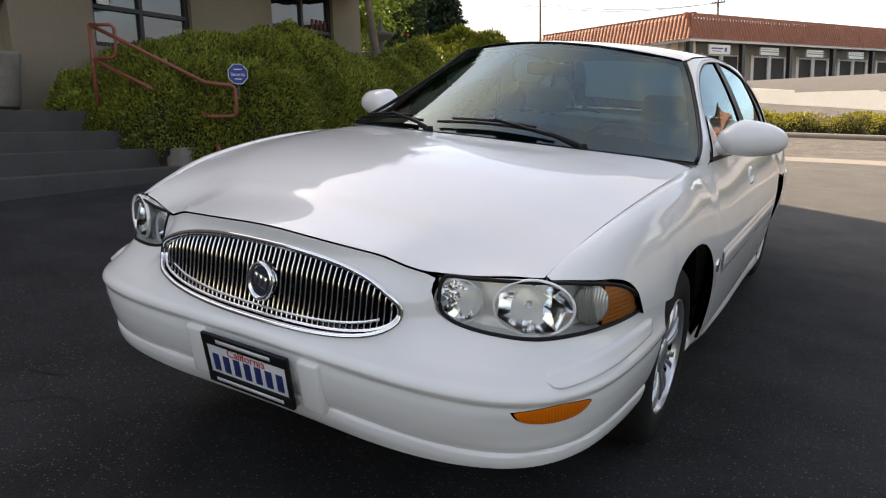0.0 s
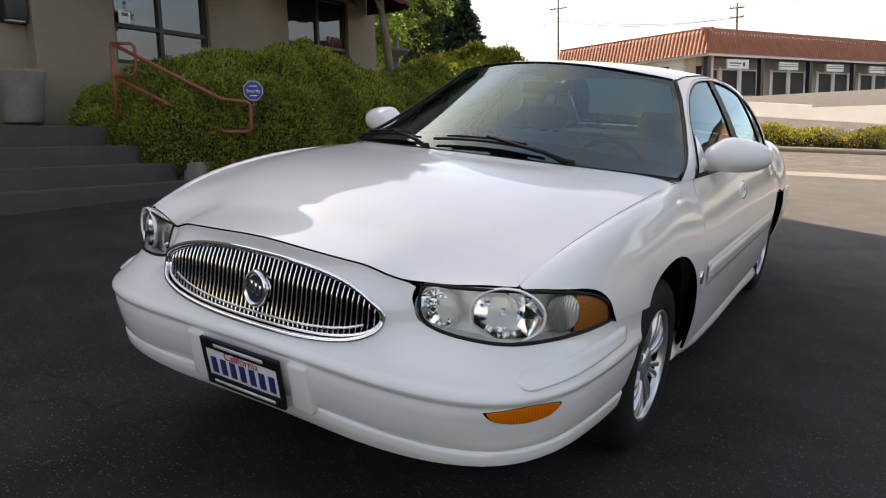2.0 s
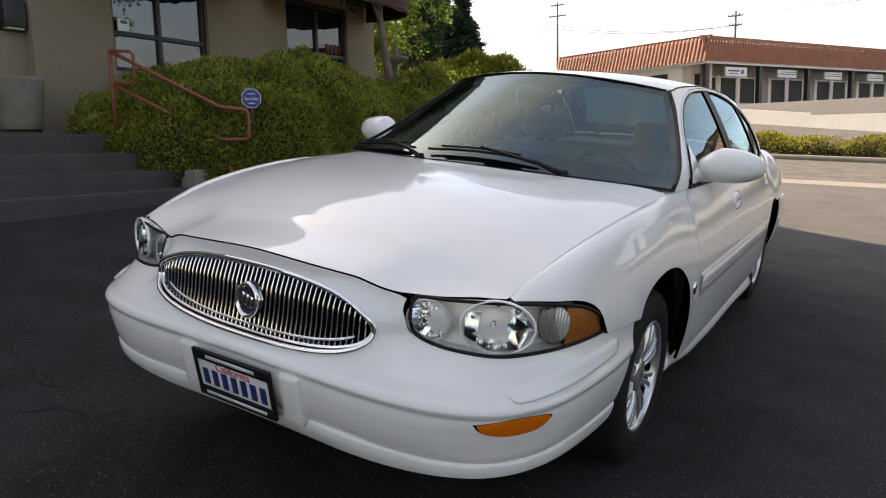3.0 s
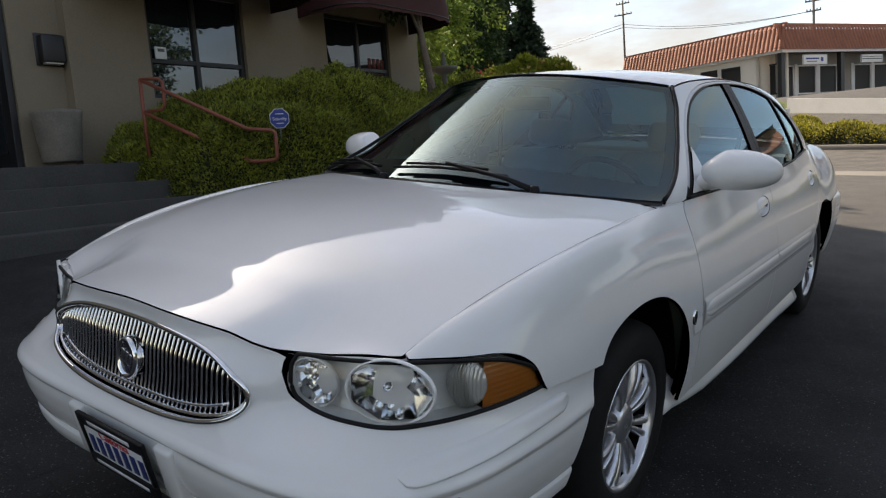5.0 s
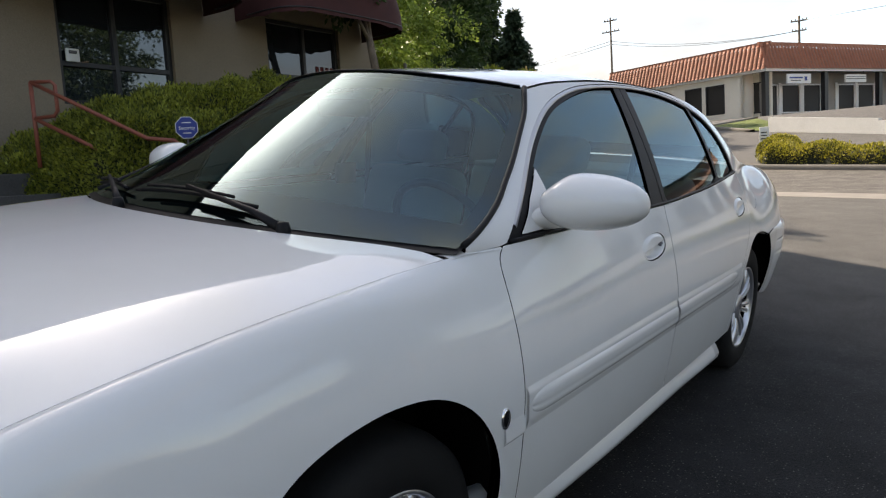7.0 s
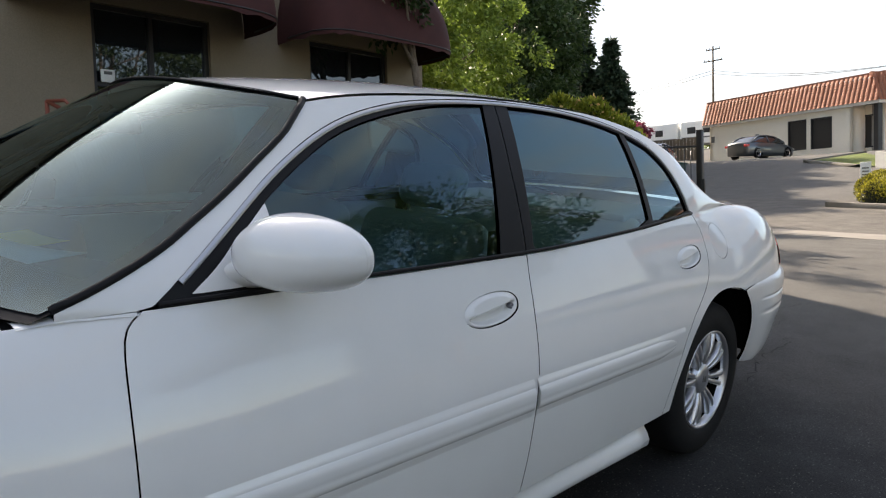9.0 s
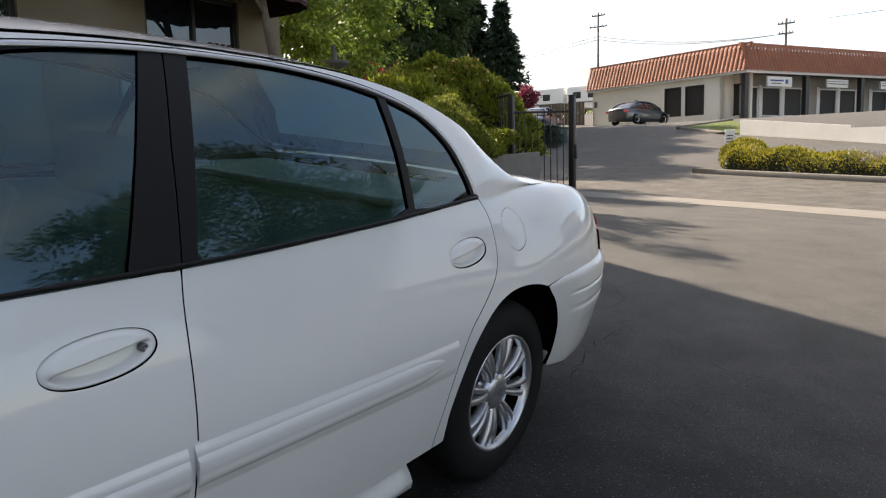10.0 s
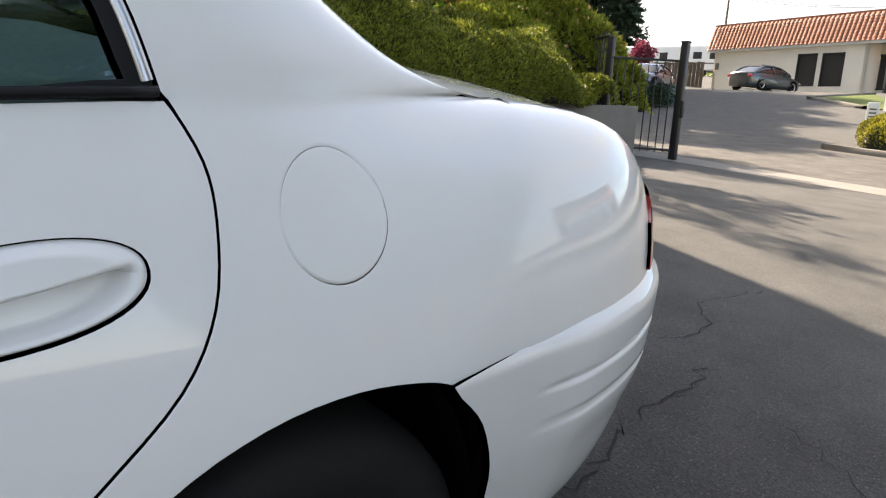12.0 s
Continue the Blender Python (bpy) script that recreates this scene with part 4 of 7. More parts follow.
def border(surf, side_w, low, high):
    bm = bmesh.new()
    for u0, u1, w0, w1 in ((-1, 1, -0.03, low), (-1, 1, 1 - high, 0.992), (-1, -1 + side_w, 0, 0.985), (1 - side_w, 1, 0, 0.985)):
        u, w = np.meshgrid(np.linspace(u0, u1, 31), np.linspace(w0, w1, 31), indexing="ij")
        sheet(surf(u, w) - np.array([0, 0.0015, 0.004]), bm)
    return bm


part("windscreen_border", border(windscreen, 0.055, 0.16, 0.045), BLACK_TRIM, car, "black ceramic glass border")
part("rear_window_border", border(lambda u, w: rear_screen(u * (0.985 - 0.11 * (1 - step(0.0, 0.3, w))), np.maximum(w, 0.0)), 0.06, 0.07, 0.05), BLACK_TRIM, car, "black ceramic glass border")
for sx in (1, -1):
    part("windscreen_seal", tube([(sx * float(pillar_edge(y)[0]), y - 0.002, float(pillar_edge(y)[1]) + 0.001) for y in np.linspace(1.40, 2.06, 24)], 0.0085, 8), BLACK_TRIM, car)
    part("roof_joint", tube([(sx * (float(rail_x(y)) - 0.002), y, float(rail_z(y)) - 0.001) for y in np.linspace(2.07, 3.36, 30)], 0.0014, 6), BLACK_TRIM, car)
part("windscreen_top_seal", tube([tuple(windscreen(u, 1.0) + np.array([0, -0.003, 0.002])) for u in np.linspace(-0.98, 0.98, 30)], 0.0035, 8), BLACK_TRIM, car)
cowl_u, cowl_w = np.meshgrid(np.linspace(-1, 1, 41), np.linspace(0, 1, 6), indexing="ij")
cx = cowl_u * 0.775
c0, c1 = hood(cx, 1.09 + 0.37 * cx ** 2), windscreen(cowl_u * 0.985, 0.01 + 0 * cowl_u)
part("cowl", sheet(c0 * (1 - cowl_w[..., None]) + c1 * cowl_w[..., None] - np.stack([0 * cx, 0 * cx, 0.016 + 0.012 * np.sin(np.pi * cowl_w)], -1)), BLACK_TRIM, car, "black plastic cowl below the windscreen")
for sx in (1, -1):
    Fx, Fy = np.meshgrid(np.linspace(-0.055, 0.006, 8), np.linspace(1.345, 1.54, 14), indexing="ij")
    part("cowl_corner", sheet(np.stack([sx * (top_x(Fy) + Fx), Fy, top_z(Fy) + 0.004 - 6.0 * (Fx + 0.022) ** 2 - 0.05 * np.abs(Fy - 1.40)], -1)), CAR_PAINT, car)
Uy, Yy = np.meshgrid(np.linspace(-1, 1, 31), np.linspace(4.16, 4.95, 30), indexing="ij")
part("boot_lid", sheet(np.stack([Uy * (top_x(Yy) - 0.004), Yy + 0.035 * (1 - Uy ** 2) * step(4.5, 4.95, Yy), top_z(Yy) + 0.025 * (1 - np.abs(Uy) ** 2.2) - 0.001], -1)), CAR_PAINT, car)
# ---- the front: fascia, lamps, grille, number plate


def NZ(a, z):
    return nose(a, z)


def ax(x, z):
    """The run round the nose at a distance x from the middle, near the height z."""
    lo, hi = 0.0, 0.999
    for _ in range(30):
        m = (lo + hi) / 2
        lo, hi = (m, hi) if nose(m, z)[0] < abs(x) else (lo, m)
    return math.copysign(lo, x)


HEAD = curved([(0.350, 0.735), (0.350, 0.770), (0.354, 0.788), (0.362, 0.799), (0.405, 0.801), (0.465, 0.807), (0.533, 0.812), (0.587, 0.808), (0.646, 0.797), (0.702, 0.781), (0.750, 0.754), (0.780, 0.724), (0.791, 0.688), (0.786, 0.678), (0.722, 0.675), (0.660, 0.673), (0.606, 0.671), (0.56, 0.669), (0.523, 0.667), (0.48, 0.667), (0.424, 0.671), (0.379, 0.681), (0.357, 0.700), (0.350, 0.735)], 3)[:-1]
GRILLE_W, GRILLE_Z, GRILLE_H = 0.428, 0.699, 0.097


def grille_edge(k, grow=0.0, n=72):
    t = 2 * math.pi * k / n
    c, s = math.cos(t), math.sin(t)
    x, z = (GRILLE_W + grow) * math.copysign(abs(c) ** 0.82, c), GRILLE_Z + (GRILLE_H + grow) * math.copysign(abs(s) ** 0.92, s) + 0.008 * (1 - c * c)
    return ax(x, z), z


GRILLE = [grille_edge(k) for k in range(72)]
TURN = curved([(0.478, 0.525), (0.512, 0.533), (0.552, 0.540), (0.604, 0.534), (0.603, 0.516), (0.584, 0.498), (0.554, 0.490), (0.522, 0.490), (0.492, 0.500), (0.478, 0.525)], 3)[:-1]
flip = lambda poly: [(-a, z) for a, z in poly][::-1]
half_top = [(ax(x, 0.82), float(hood(x, lead_y(x))[2]) - 0.007) for x in np.linspace(0.0, 0.47, 18)]
edge_r = [(0.962, 0.66), (0.947, 0.60), (0.925, 0.53), (0.905, 0.46), (0.89, 0.40), (0.875, 0.362), (0.80, 0.358)]
bottom = [(0.70, 0.362), (0.60, 0.362), (0.45, 0.354), (0.25, 0.335), (0.0, 0.328)]
outline_right = half_top + [(a - 0.004, z) for a, z in (HEAD[6], HEAD[4], HEAD[2])] + [HEAD[0]] + [p for p in HEAD[::-1] if p[1] < 0.722 and p[0] < 0.79] + [(0.80, 0.669)] + edge_r + bottom
outline_nose = outline_right + flip(outline_right)[1:-1]
tall = lambda poly: [(a, z * 4) for a, z in poly]
panel("front_bumper_cover", tall(outline_nose), lambda a, w: nose(a, w / 4), CAR_PAINT, car, cell=0.02, gap=0.001, lip=0.0025, holes=[tall(GRILLE), tall(TURN), tall(flip(TURN))], label="white bumper cover and nose panel", out=1)

# a raised rib at each corner of the bumper and the pads beside the number plate
for sx in (1, -1):
    Ss, Cc = np.meshgrid(np.linspace(0, 1, 30), np.linspace(-1, 1, 11), indexing="ij")
    aa = 0.527 + 0.335 * Ss
    half = 0.0225 * np.sqrt(np.clip(1 - (1 - np.clip(Ss / 0.10, 0, 1)) ** 2, 0, 1)) * np.sqrt(np.clip(1 - (1 - np.clip((1 - Ss) / 0.14, 0, 1)) ** 2, 0, 1))
    zz = 0.594 + 0.050 * Ss - 0.021 * Ss ** 2 + half * Cc
    p = nose(aa, zz)
    push = 0.015 * (1 - np.abs(Cc) ** 7) * np.clip(Ss / 0.06, 0, 1) * np.clip((1 - Ss) / 0.10, 0, 1) - 0.001
    t = aa * np.pi / 2
    p = p + np.stack([push * np.sin(t), -push * np.cos(t), 0 * t], -1)
    part("bumper_rib", sheet(p * np.array([sx, 1, 1])), CAR_PAINT, car)
    rub = box((sx * 0.168, -0.004, -0.082) if sx > 0 else (-0.245, -0.004, -0.082), (0.245, 0.05, 0.078) if sx > 0 else (-0.168, 0.05, 0.078), 0.012, segments=3)
    part("plate_pad", moved(rub, Matrix.Translation((0, -0.127, 0.462)) @ Matrix.Rotation(radians(13), 4, "X")), CAR_PAINT, car)

# headlamps
FLUTED = material("fluted_lens", (0.62, 0.61, 0.56), 0.12, 0.35, coat=1.0)
flutes = add(FLUTED, "ShaderNodeTexWave", Scale=55.0, Distortion=1.0)
flutes.bands_direction = "X"
link(FLUTED, coords(FLUTED), flutes.inputs["Vector"])
bumped(FLUTED, flutes.outputs["Fac"], 0.8, 0.004)


def lamp(sx):
    h = new("headlamp")
    h.parent = car
    tagged(h, "clear headlamp with chrome reflectors and amber corner")
    poly = HEAD if sx > 0 else flip(HEAD)
    deep = lambda d: (lambda a, z: nose(a, z) + np.stack([-d * np.sin(np.asarray(a) * np.pi / 2), d * np.cos(np.asarray(a) * np.pi / 2), 0 * np.asarray(z)], -1))
    panel("lens", poly, NZ, LENS, h, cell=0.02, gap=0.004, lip=0.002, depth=0.004, lift=-0.001)
    panel("housing", poly, deep(0.055), LAMP_BOWL, h, cell=0.02, gap=0.002, lip=0.002, depth=0.004)
    ring = [tuple(nose(a, z)) for a, z in inset(dense(poly, 0.02), 0.004)]
    part("gasket", tube(ring, 0.0052, 8, closed=True), BLACK_TRIM, h)
    wall = np.array([[deep(d)(a, z) for d in (0.003, 0.03, 0.056)] for a, z in list(inset(dense(poly, 0.02), 0.006)) + [inset(dense(poly, 0.02), 0.006)[0]]])
    part("bezel", sheet(wall), LAMP_BOWL, h)
    for a, z, ra, rz, depth, seed in ((0.384, 0.735, 0.060, 0.055, 0.050, 3), (0.520, 0.743, 0.096, 0.069, 0.066, 8)):
        rng = random.Random(seed)
        # a stepped reflector of flat mirror facets
        rings, n = (0.0, 0.50, 1.0), 7
        pts = [[(r * math.cos(2 * math.pi * (k + 0.5 * (j % 2)) / n), r * math.sin(2 * math.pi * (k + 0.5 * (j % 2)) / n), -depth * (1 - r * r) + (rng.uniform(-0.016, 0.016) if 0 < r < 1 else 0.0)) for k in range(n)] for j, r in enumerate(rings)]
        V = [p for ring_ in pts for p in ring_]
        F = [f for j in range(len(rings) - 1) for k in range(n) for f in ((j * n + k, j * n + (k + 1) % n, (j + 1) * n + (k + (j % 2)) % n), (j * n + (k + 1) % n, (j + 1) * n + (k + 1) % n, (j + 1) * n + k) if j % 2 == 0 else (j * n + k, (j + 1) * n + (k + 1) % n, (j + 1) * n + k))]
        c = deep(0.012)(sx * a, z)
        t = a * math.pi / 2 * sx
        m = Matrix.Translation(Vector(c)) @ Matrix.Rotation(t * 0.5, 4, "Z") @ Matrix.Rotation(math.pi / 2, 4, "X") @ Matrix.Diagonal((ra, rz, 1, 1))
        part("reflector", moved(mesh(V, F), m), SILVER, h, flat=True)
        part("reflector_rim", moved(lathe([(0.97, -0.006), (0.995, 0.003), (1.04, 0.005), (1.06, -0.006)], 44), m), LAMP_BOWL, h)
        part("bulb_shield", moved(lathe([(0.0, 0.014), (0.008, 0.012), (0.011, 0.0), (0.012, -0.03)], 16), Matrix.Translation(Vector(deep(0.045)(sx * a, z))) @ Matrix.Rotation(t * 0.5, 4, "Z") @ Matrix.Rotation(math.pi / 2, 4, "X")), SILVER, h)
    amber = [tuple(p) for p in inset(dense(HEAD, 0.02), 0.006) if p[0] > 0.655]
    amber = amber if sx > 0 else flip(amber)
    panel("amber_corner", amber, deep(0.006), AMBER_DULL, h, cell=0.02, gap=0.0, lip=0.002, depth=0.03, label="amber side lens")
    c = deep(0.010)(sx * 0.638, 0.737)
    t = sx * 0.638 * math.pi / 2
    prof = [(0.0, 0.010), (0.02, 0.009), (0.036, 0.005), (0.043, 0.0), (0.045, -0.02)]
    part("corner_lamp", moved(lathe(prof, 32), Matrix.Translation(Vector(c)) @ Matrix.Rotation(t * 0.8, 4, "Z") @ Matrix.Rotation(math.pi / 2, 4, "X") @ Matrix.Diagonal((1.0, 1.2, 1, 1))), FLUTED, h, "fluted clear side lamp")
    return h


lamp(1)
lamp(-1)
for sx in (1, -1):
    up = [hood(x, y) for x, y in HOOD_NOSE]
    low = [nose(a, z - 0.003) for a, z in zip(np.linspace(0.362, 0.54, len(up)), np.interp(np.linspace(0.362, 0.54, len(up)), [0.362, 0.405, 0.465, 0.533, 0.587], [0.799, 0.801, 0.807, 0.812, 0.808]))]
    part("lamp_top_filler", sheet(np.array([[(sx * p[0], p[1], p[2] - d) for p, d in ((a, 0.007), (a * 0.5 + b * 0.5, 0.005), (b, 0.001))] for a, b in zip(up, low)])), CAR_PAINT, car)
for sx in (1, -1):
    panel("turn_signal", TURN if sx > 0 else flip(TURN), NZ, AMBER, car, cell=0.015, gap=0.0002, lip=0.003, lift=0.003, label="orange ribbed turn signal")

# grille: ring, upright bars, dark back and round emblem
ring = [nose(*grille_edge(k, 0.006)) - np.array([0, 0.002, 0]) for k in range(72)]
part("grille_ring", tube(ring, 0.0075, 10, closed=True), CHROME, car, "chrome grille surround")
ring = [nose(*grille_edge(k, -0.004)) + np.array([0, 0.012, 0]) for k in range(72)]
part("grille_inner_ring", tube(ring, 0.006, 8, closed=True), CHROME, car)
back = [nose(*grille_edge(k, 0.0)) + np.array([0, 0.05, 0]) for k in range(72)]
bm = mesh([tuple(p) for p in back], [tuple(range(72))])
part("grille_back", bm, SHELL, car)
bars = new("grille_bars")
bars.parent = car
tagged(bars, "upright chrome grille bars")
N_BARS = 47
for i in range(N_BARS):
    x = -0.405 + 0.81 * i / (N_BARS - 1)
    c = (abs(x) / GRILLE_W) ** (1 / 0.82)
    s = math.sqrt(max(1 - c * c, 0)) ** 0.92
    z0, z1 = GRILLE_Z - GRILLE_H * s + 0.008 * (1 - c * c), GRILLE_Z + GRILLE_H * s + 0.008 * (1 - c * c)
    zs = np.linspace(z0 + 0.002, z1 - 0.002, 9)
    pts = [nose(ax(x, z), z) + np.array([0, 0.012 + 0.006 * abs(2 * k / 8 - 1) ** 3, 0]) for k, z in enumerate(zs)]
    bm = bmesh.new()
    vs = [[bm.verts.new(Vector(p) + Vector(d)) for d in ((-0.0009, 0.024, 0), (-0.0014, 0.004, 0), (0, -0.001, 0), (0.0014, 0.004, 0), (0.0009, 0.024, 0))] for p in pts]
    for a, b in zip(vs, vs[1:]):
        for k in range(4):
            bm.faces.new((a[k], a[k + 1], b[k + 1], b[k]))
    part("bar", bm, CHROME, bars)
sill_pts = [nose(ax(x, 0.64), GRILLE_Z - GRILLE_H * math.sqrt(max(1 - (abs(x) / GRILLE_W) ** 2.44, 0)) ** 0.92 + 0.028) + np.array([0, 0.016, 0]) for x in np.linspace(-0.38, 0.38, 40)]
part("grille_sill", tube(sill_pts, 0.004, 8), CHROME, car)
em = Matrix.Translation((0, float(nose(0, 0.703)[1]) - 0.004, 0.703)) @ Matrix.Rotation(math.pi / 2 - 0.08, 4, "X")
emblem = part("emblem", moved(lathe([(0.039, 0.004), (0.044, 0.011), (0.050, 0.009), (0.053, 0.0), (0.053, -0.02)], 40), em @ Matrix.Diagonal((0.86, 1.06, 1, 1))), CHROME, car, "round chrome emblem")
part("emblem_disc", moved(lathe([(0.0, 0.003), (0.041, 0.003)], 40), em @ Matrix.Diagonal((0.86, 1.06, 1, 1))), material("dark_enamel", (0.03, 0.03, 0.045), 0.25, coat=1.0), emblem)
for k in (-1, 0, 1):
    part("shield", moved(box((-0.007, -0.016, 0.003), (0.007, 0.016, 0.007), 0.003), em @ Matrix.Translation((0.017 * k, -0.005 * k + 0.002, 0)) @ Matrix.Rotation(-0.15, 4, "Z")), CHROME, emblem)

# number plate in a black frame; its writing as bars
pm = Matrix.Translation((0, -0.143, 0.462)) @ Matrix.Rotation(radians(90 + 13), 4, "X")
plate = part("number_plate", moved(box((-0.15, -0.073, -0.004), (0.15, 0.073, 0.0), 0.002), pm), PLATE_WHITE, car, "white number plate in a black dealer frame")
fr = bmesh.new()
for lo, hi in (((-0.158, 0.048, -0.006), (0.158, 0.081, 0.006)), ((-0.158, -0.081, -0.006), (0.158, -0.047, 0.006)), ((-0.158, -0.047, -0.006), (-0.146, 0.048, 0.006)), ((0.146, -0.047, -0.006), (0.158, 0.048, 0.006))):
    box(lo, hi, 0.002, fr)
part("plate_frame", moved(fr, pm), BLACK_TRIM, plate, "black plate frame")
for k in range(7):
    x = -0.118 + 0.0393 * k
    part("plate_mark", moved(box((x - 0.012, -0.037, 0.0002), (x + 0.012, 0.018, 0.0022), 0.001), pm), PLATE_BLUE, plate)
part("frame_mark", moved(box((-0.10, 0.059, 0.006), (0.10, 0.071, 0.0068)), pm), PLATE_WHITE, plate)
part("frame_mark", moved(box((-0.125, -0.070, 0.006), (0.125, -0.059, 0.0068)), pm), PLATE_WHITE, plate)


def lettering(name, text, size, m, mat, parent, depth=0.0006):
    c = bpy.data.curves.new(name, "FONT")
    c.body, c.size, c.align_x, c.align_y, c.extrude = text, size, "CENTER", "CENTER", depth
    tmp = bpy.data.objects.new(name, c)
    me = bpy.data.meshes.new_from_object(tmp)
    bpy.data.objects.remove(tmp)
    ob = new(name, me)
    me.materials.clear()
    me.materials.append(mat)
    ob.matrix_basis = m
    if parent:
        ob.parent = parent
    return ob


lettering("plate_word", "California", 0.036, pm @ Matrix.Translation((0, 0.033, 0.0012)), PLATE_RED, plate)

# ---- rear bumper, tail lamps
rb = curved([(tail_run(4.095), 0.708), (tail_run(4.21), 0.720), (tail_run(4.35), 0.729), (tail_run(4.6), 0.735), (tail_run(4.80), 0.733), (tail_run(4.95), 0.728)]) + [(0.3, 0.728), (0.0, 0.728)]
rb_low = [(0.0, 0.29), (0.3, 0.29), (0.7, 0.29), (tail_run(4.5), 0.305), (tail_run(4.3), 0.335), (tail_run(4.215), 0.356)]
rb_arch = curved([(tail_run(4.228), 0.40), (tail_run(4.216), 0.52), (tail_run(4.168), 0.63), (tail_run(4.102), 0.697)])
double = lambda poly: [(a, z * 2) for a, z in poly]
panel("rear_bumper_cover", double(rb + rb_low + rb_arch[:-1]), lambda a, w: tail(a, w / 2), CAR_PAINT, car, cell=0.018, gap=0.001, lip=0.0025, mirror=True, out=-1, label="white ribbed rear bumper cover")
for sx in (1, -1):
    A, Z = np.meshgrid(np.linspace(0.22, tail_run(4.775), 24), np.linspace(0.722, 0.872, 14), indexing="ij")
    p = tail(A, 0.48 + 0 * Z)
    p[..., 2] = Z
    p[..., 1] -= 0.028 + 0.10 * step(0.72, 0.90, Z) * 0.5
    p[..., 0] -= 0.012 + 0.06 * step(0.76, 0.90, Z)
    part("tail_lamp", sheet(p * np.array([sx, 1, 1])), TAIL_RED, car, "red wrap-round tail lamp")
panel("tail_lamp_side", on_side([(4.742, 0.737), (4.748, 0.77), (4.766, 0.82), (4.815, 0.868), (4.95, 0.868), (4.985, 0.80), (4.985, 0.735)]), S, TAIL_RED, car, mirror=True, lift=0.008, gap=0.001, lip=0.003, cell=0.02, label="red wrap-round tail lamp")
A, Z = np.meshgrid(np.linspace(-0.24, 0.24, 12), np.linspace(0.70, 0.90, 14), indexing="ij")
part("boot_face", sheet(np.stack([A, 5.02 - 0.12 * step(0.70, 0.95, Z) - 0.02 * A * A, Z], -1)), CAR_PAINT, car)

for sx in (1, -1):
    lip_r = [tail(a, z) for a, z in rb_arch]
    part("arch_flange", sheet(np.array([[(sx * (p[0] - d), p[1] + e, p[2]) for d, e in ((0.007, 0.003), (0.03, 0.03), (0.25, 0.06))] for p in lip_r])), SHELL, car)
    lip_f = [nose(a, z) for a, z in curved(edge_r[:-1], 5)]
    part("arch_flange", sheet(np.array([[(sx * (p[0] - d), p[1] - e, p[2]) for d, e in ((0.007, 0.003), (0.03, 0.03), (0.25, 0.06))] for p in lip_f])), SHELL, car)

# ---- wheels
def wheel(y, sx):
    w = new("wheel")
    w.parent = car
    w.matrix_basis = Matrix.Translation((sx * 0.775, y, 0.332)) @ Matrix.Rotation(sx * math.pi / 2, 4, "Y") @ Matrix.Rotation(0.35 * y, 4, "Z")
    part("tyre", lathe([(0.205, -0.10), (0.215, -0.105), (0.29, -0.108), (0.325, -0.085), (0.334, -0.05), (0.335, 0.0), (0.334, 0.05), (0.325, 0.085), (0.305, 0.103), (0.27, 0.112), (0.235, 0.110), (0.214, 0.102), (0.205, 0.09)], 72), TYRE, w)
    part("rim", lathe([(0.0, 0.0), (0.09, 0.0), (0.16, 0.005), (0.188, 0.03), (0.196, 0.085), (0.202, 0.098), (0.208, 0.104), (0.214, 0.103), (0.215, 0.094)], 72), ALLOY, w)
    part("brake", lathe([(0.0, 0.012), (0.10, 0.012), (0.165, 0.014), (0.17, 0.006)], 48), SHELL, w)
    part("wheel_well", lathe([(0.10, 0.016), (0.183, 0.018), (0.190, 0.05), (0.194, 0.075)], 48), SHELL, w)
    hub = part("hub_cap", lathe([(0.0, 0.090), (0.035, 0.090), (0.056, 0.086), (0.067, 0.077), (0.073, 0.06), (0.078, 0.03)], 40), ALLOY, w)
    for k in (-1, 0, 1):
        part("hub_mark", moved(box((-0.004, -0.014, 0.086), (0.004, 0.014, 0.0905), 0.001), Matrix.Translation((0.012 * k, 0, 0))), GREY_PAINT, hub)
    for i in range(16):
        rows = []
        for r in np.linspace(0.050, 0.202, 9):
            f = (r - 0.050) / 0.152
            zc = 0.076 + 0.014 * math.sin(f * math.pi * 0.9) + 0.008 * f
            w2 = 0.0080 + 0.0040 * f
            rows.append([(-w2, r, zc - 0.034), (-w2, r, zc - 0.004), (-w2 * 0.6, r, zc), (w2 * 0.6, r, zc), (w2, r, zc - 0.004), (w2, r, zc - 0.034)])
        bm = sheet(np.array(rows))
        bmesh.ops.recalc_face_normals(bm, faces=bm.faces)
        part("spoke", moved(bm, Matrix.Rotation(2 * math.pi * (i // 2) / 8 + (0.125 if i % 2 else -0.125), 4, "Z")), ALLOY, w)
    for i in range(5):
        t = 2 * math.pi * i / 5 + 0.3
        part("wheel_nut", moved(lathe([(0.0, 0.052), (0.009, 0.051), (0.011, 0.046), (0.011, 0.03)], 6), Matrix.Translation((0.062 * math.cos(t) * 1.35, 0.062 * math.sin(t) * 1.35, 0))), CHROME, w)
    return w


for sx in (1, -1):
    for y in (1.06, 3.91):
        wheel(y, sx)
        n = 40
        rows = []
        for k in range(n + 1):
            t = (0.12 if y < 2 else 0.26) + (math.pi - 0.38) * k / n
            rows.append([(sx * x, y - 0.03 * (y < 2) - 0.05 * (y > 2) + (0.46 if y < 2 else 0.42) * math.cos(t), 0.28 + (0.55 if y < 2 else 0.52) * math.sin(t)) for x in (0.52, 0.7, 0.868)])
        part("wheel_arch_liner", sheet(np.array(rows)), SHELL, car)
        part("wheel_well_side", box((sx * 0.50 - 0.01, y - 0.40, 0.36), (sx * 0.50 + 0.01, y + 0.36, 0.80)), SHELL, car)

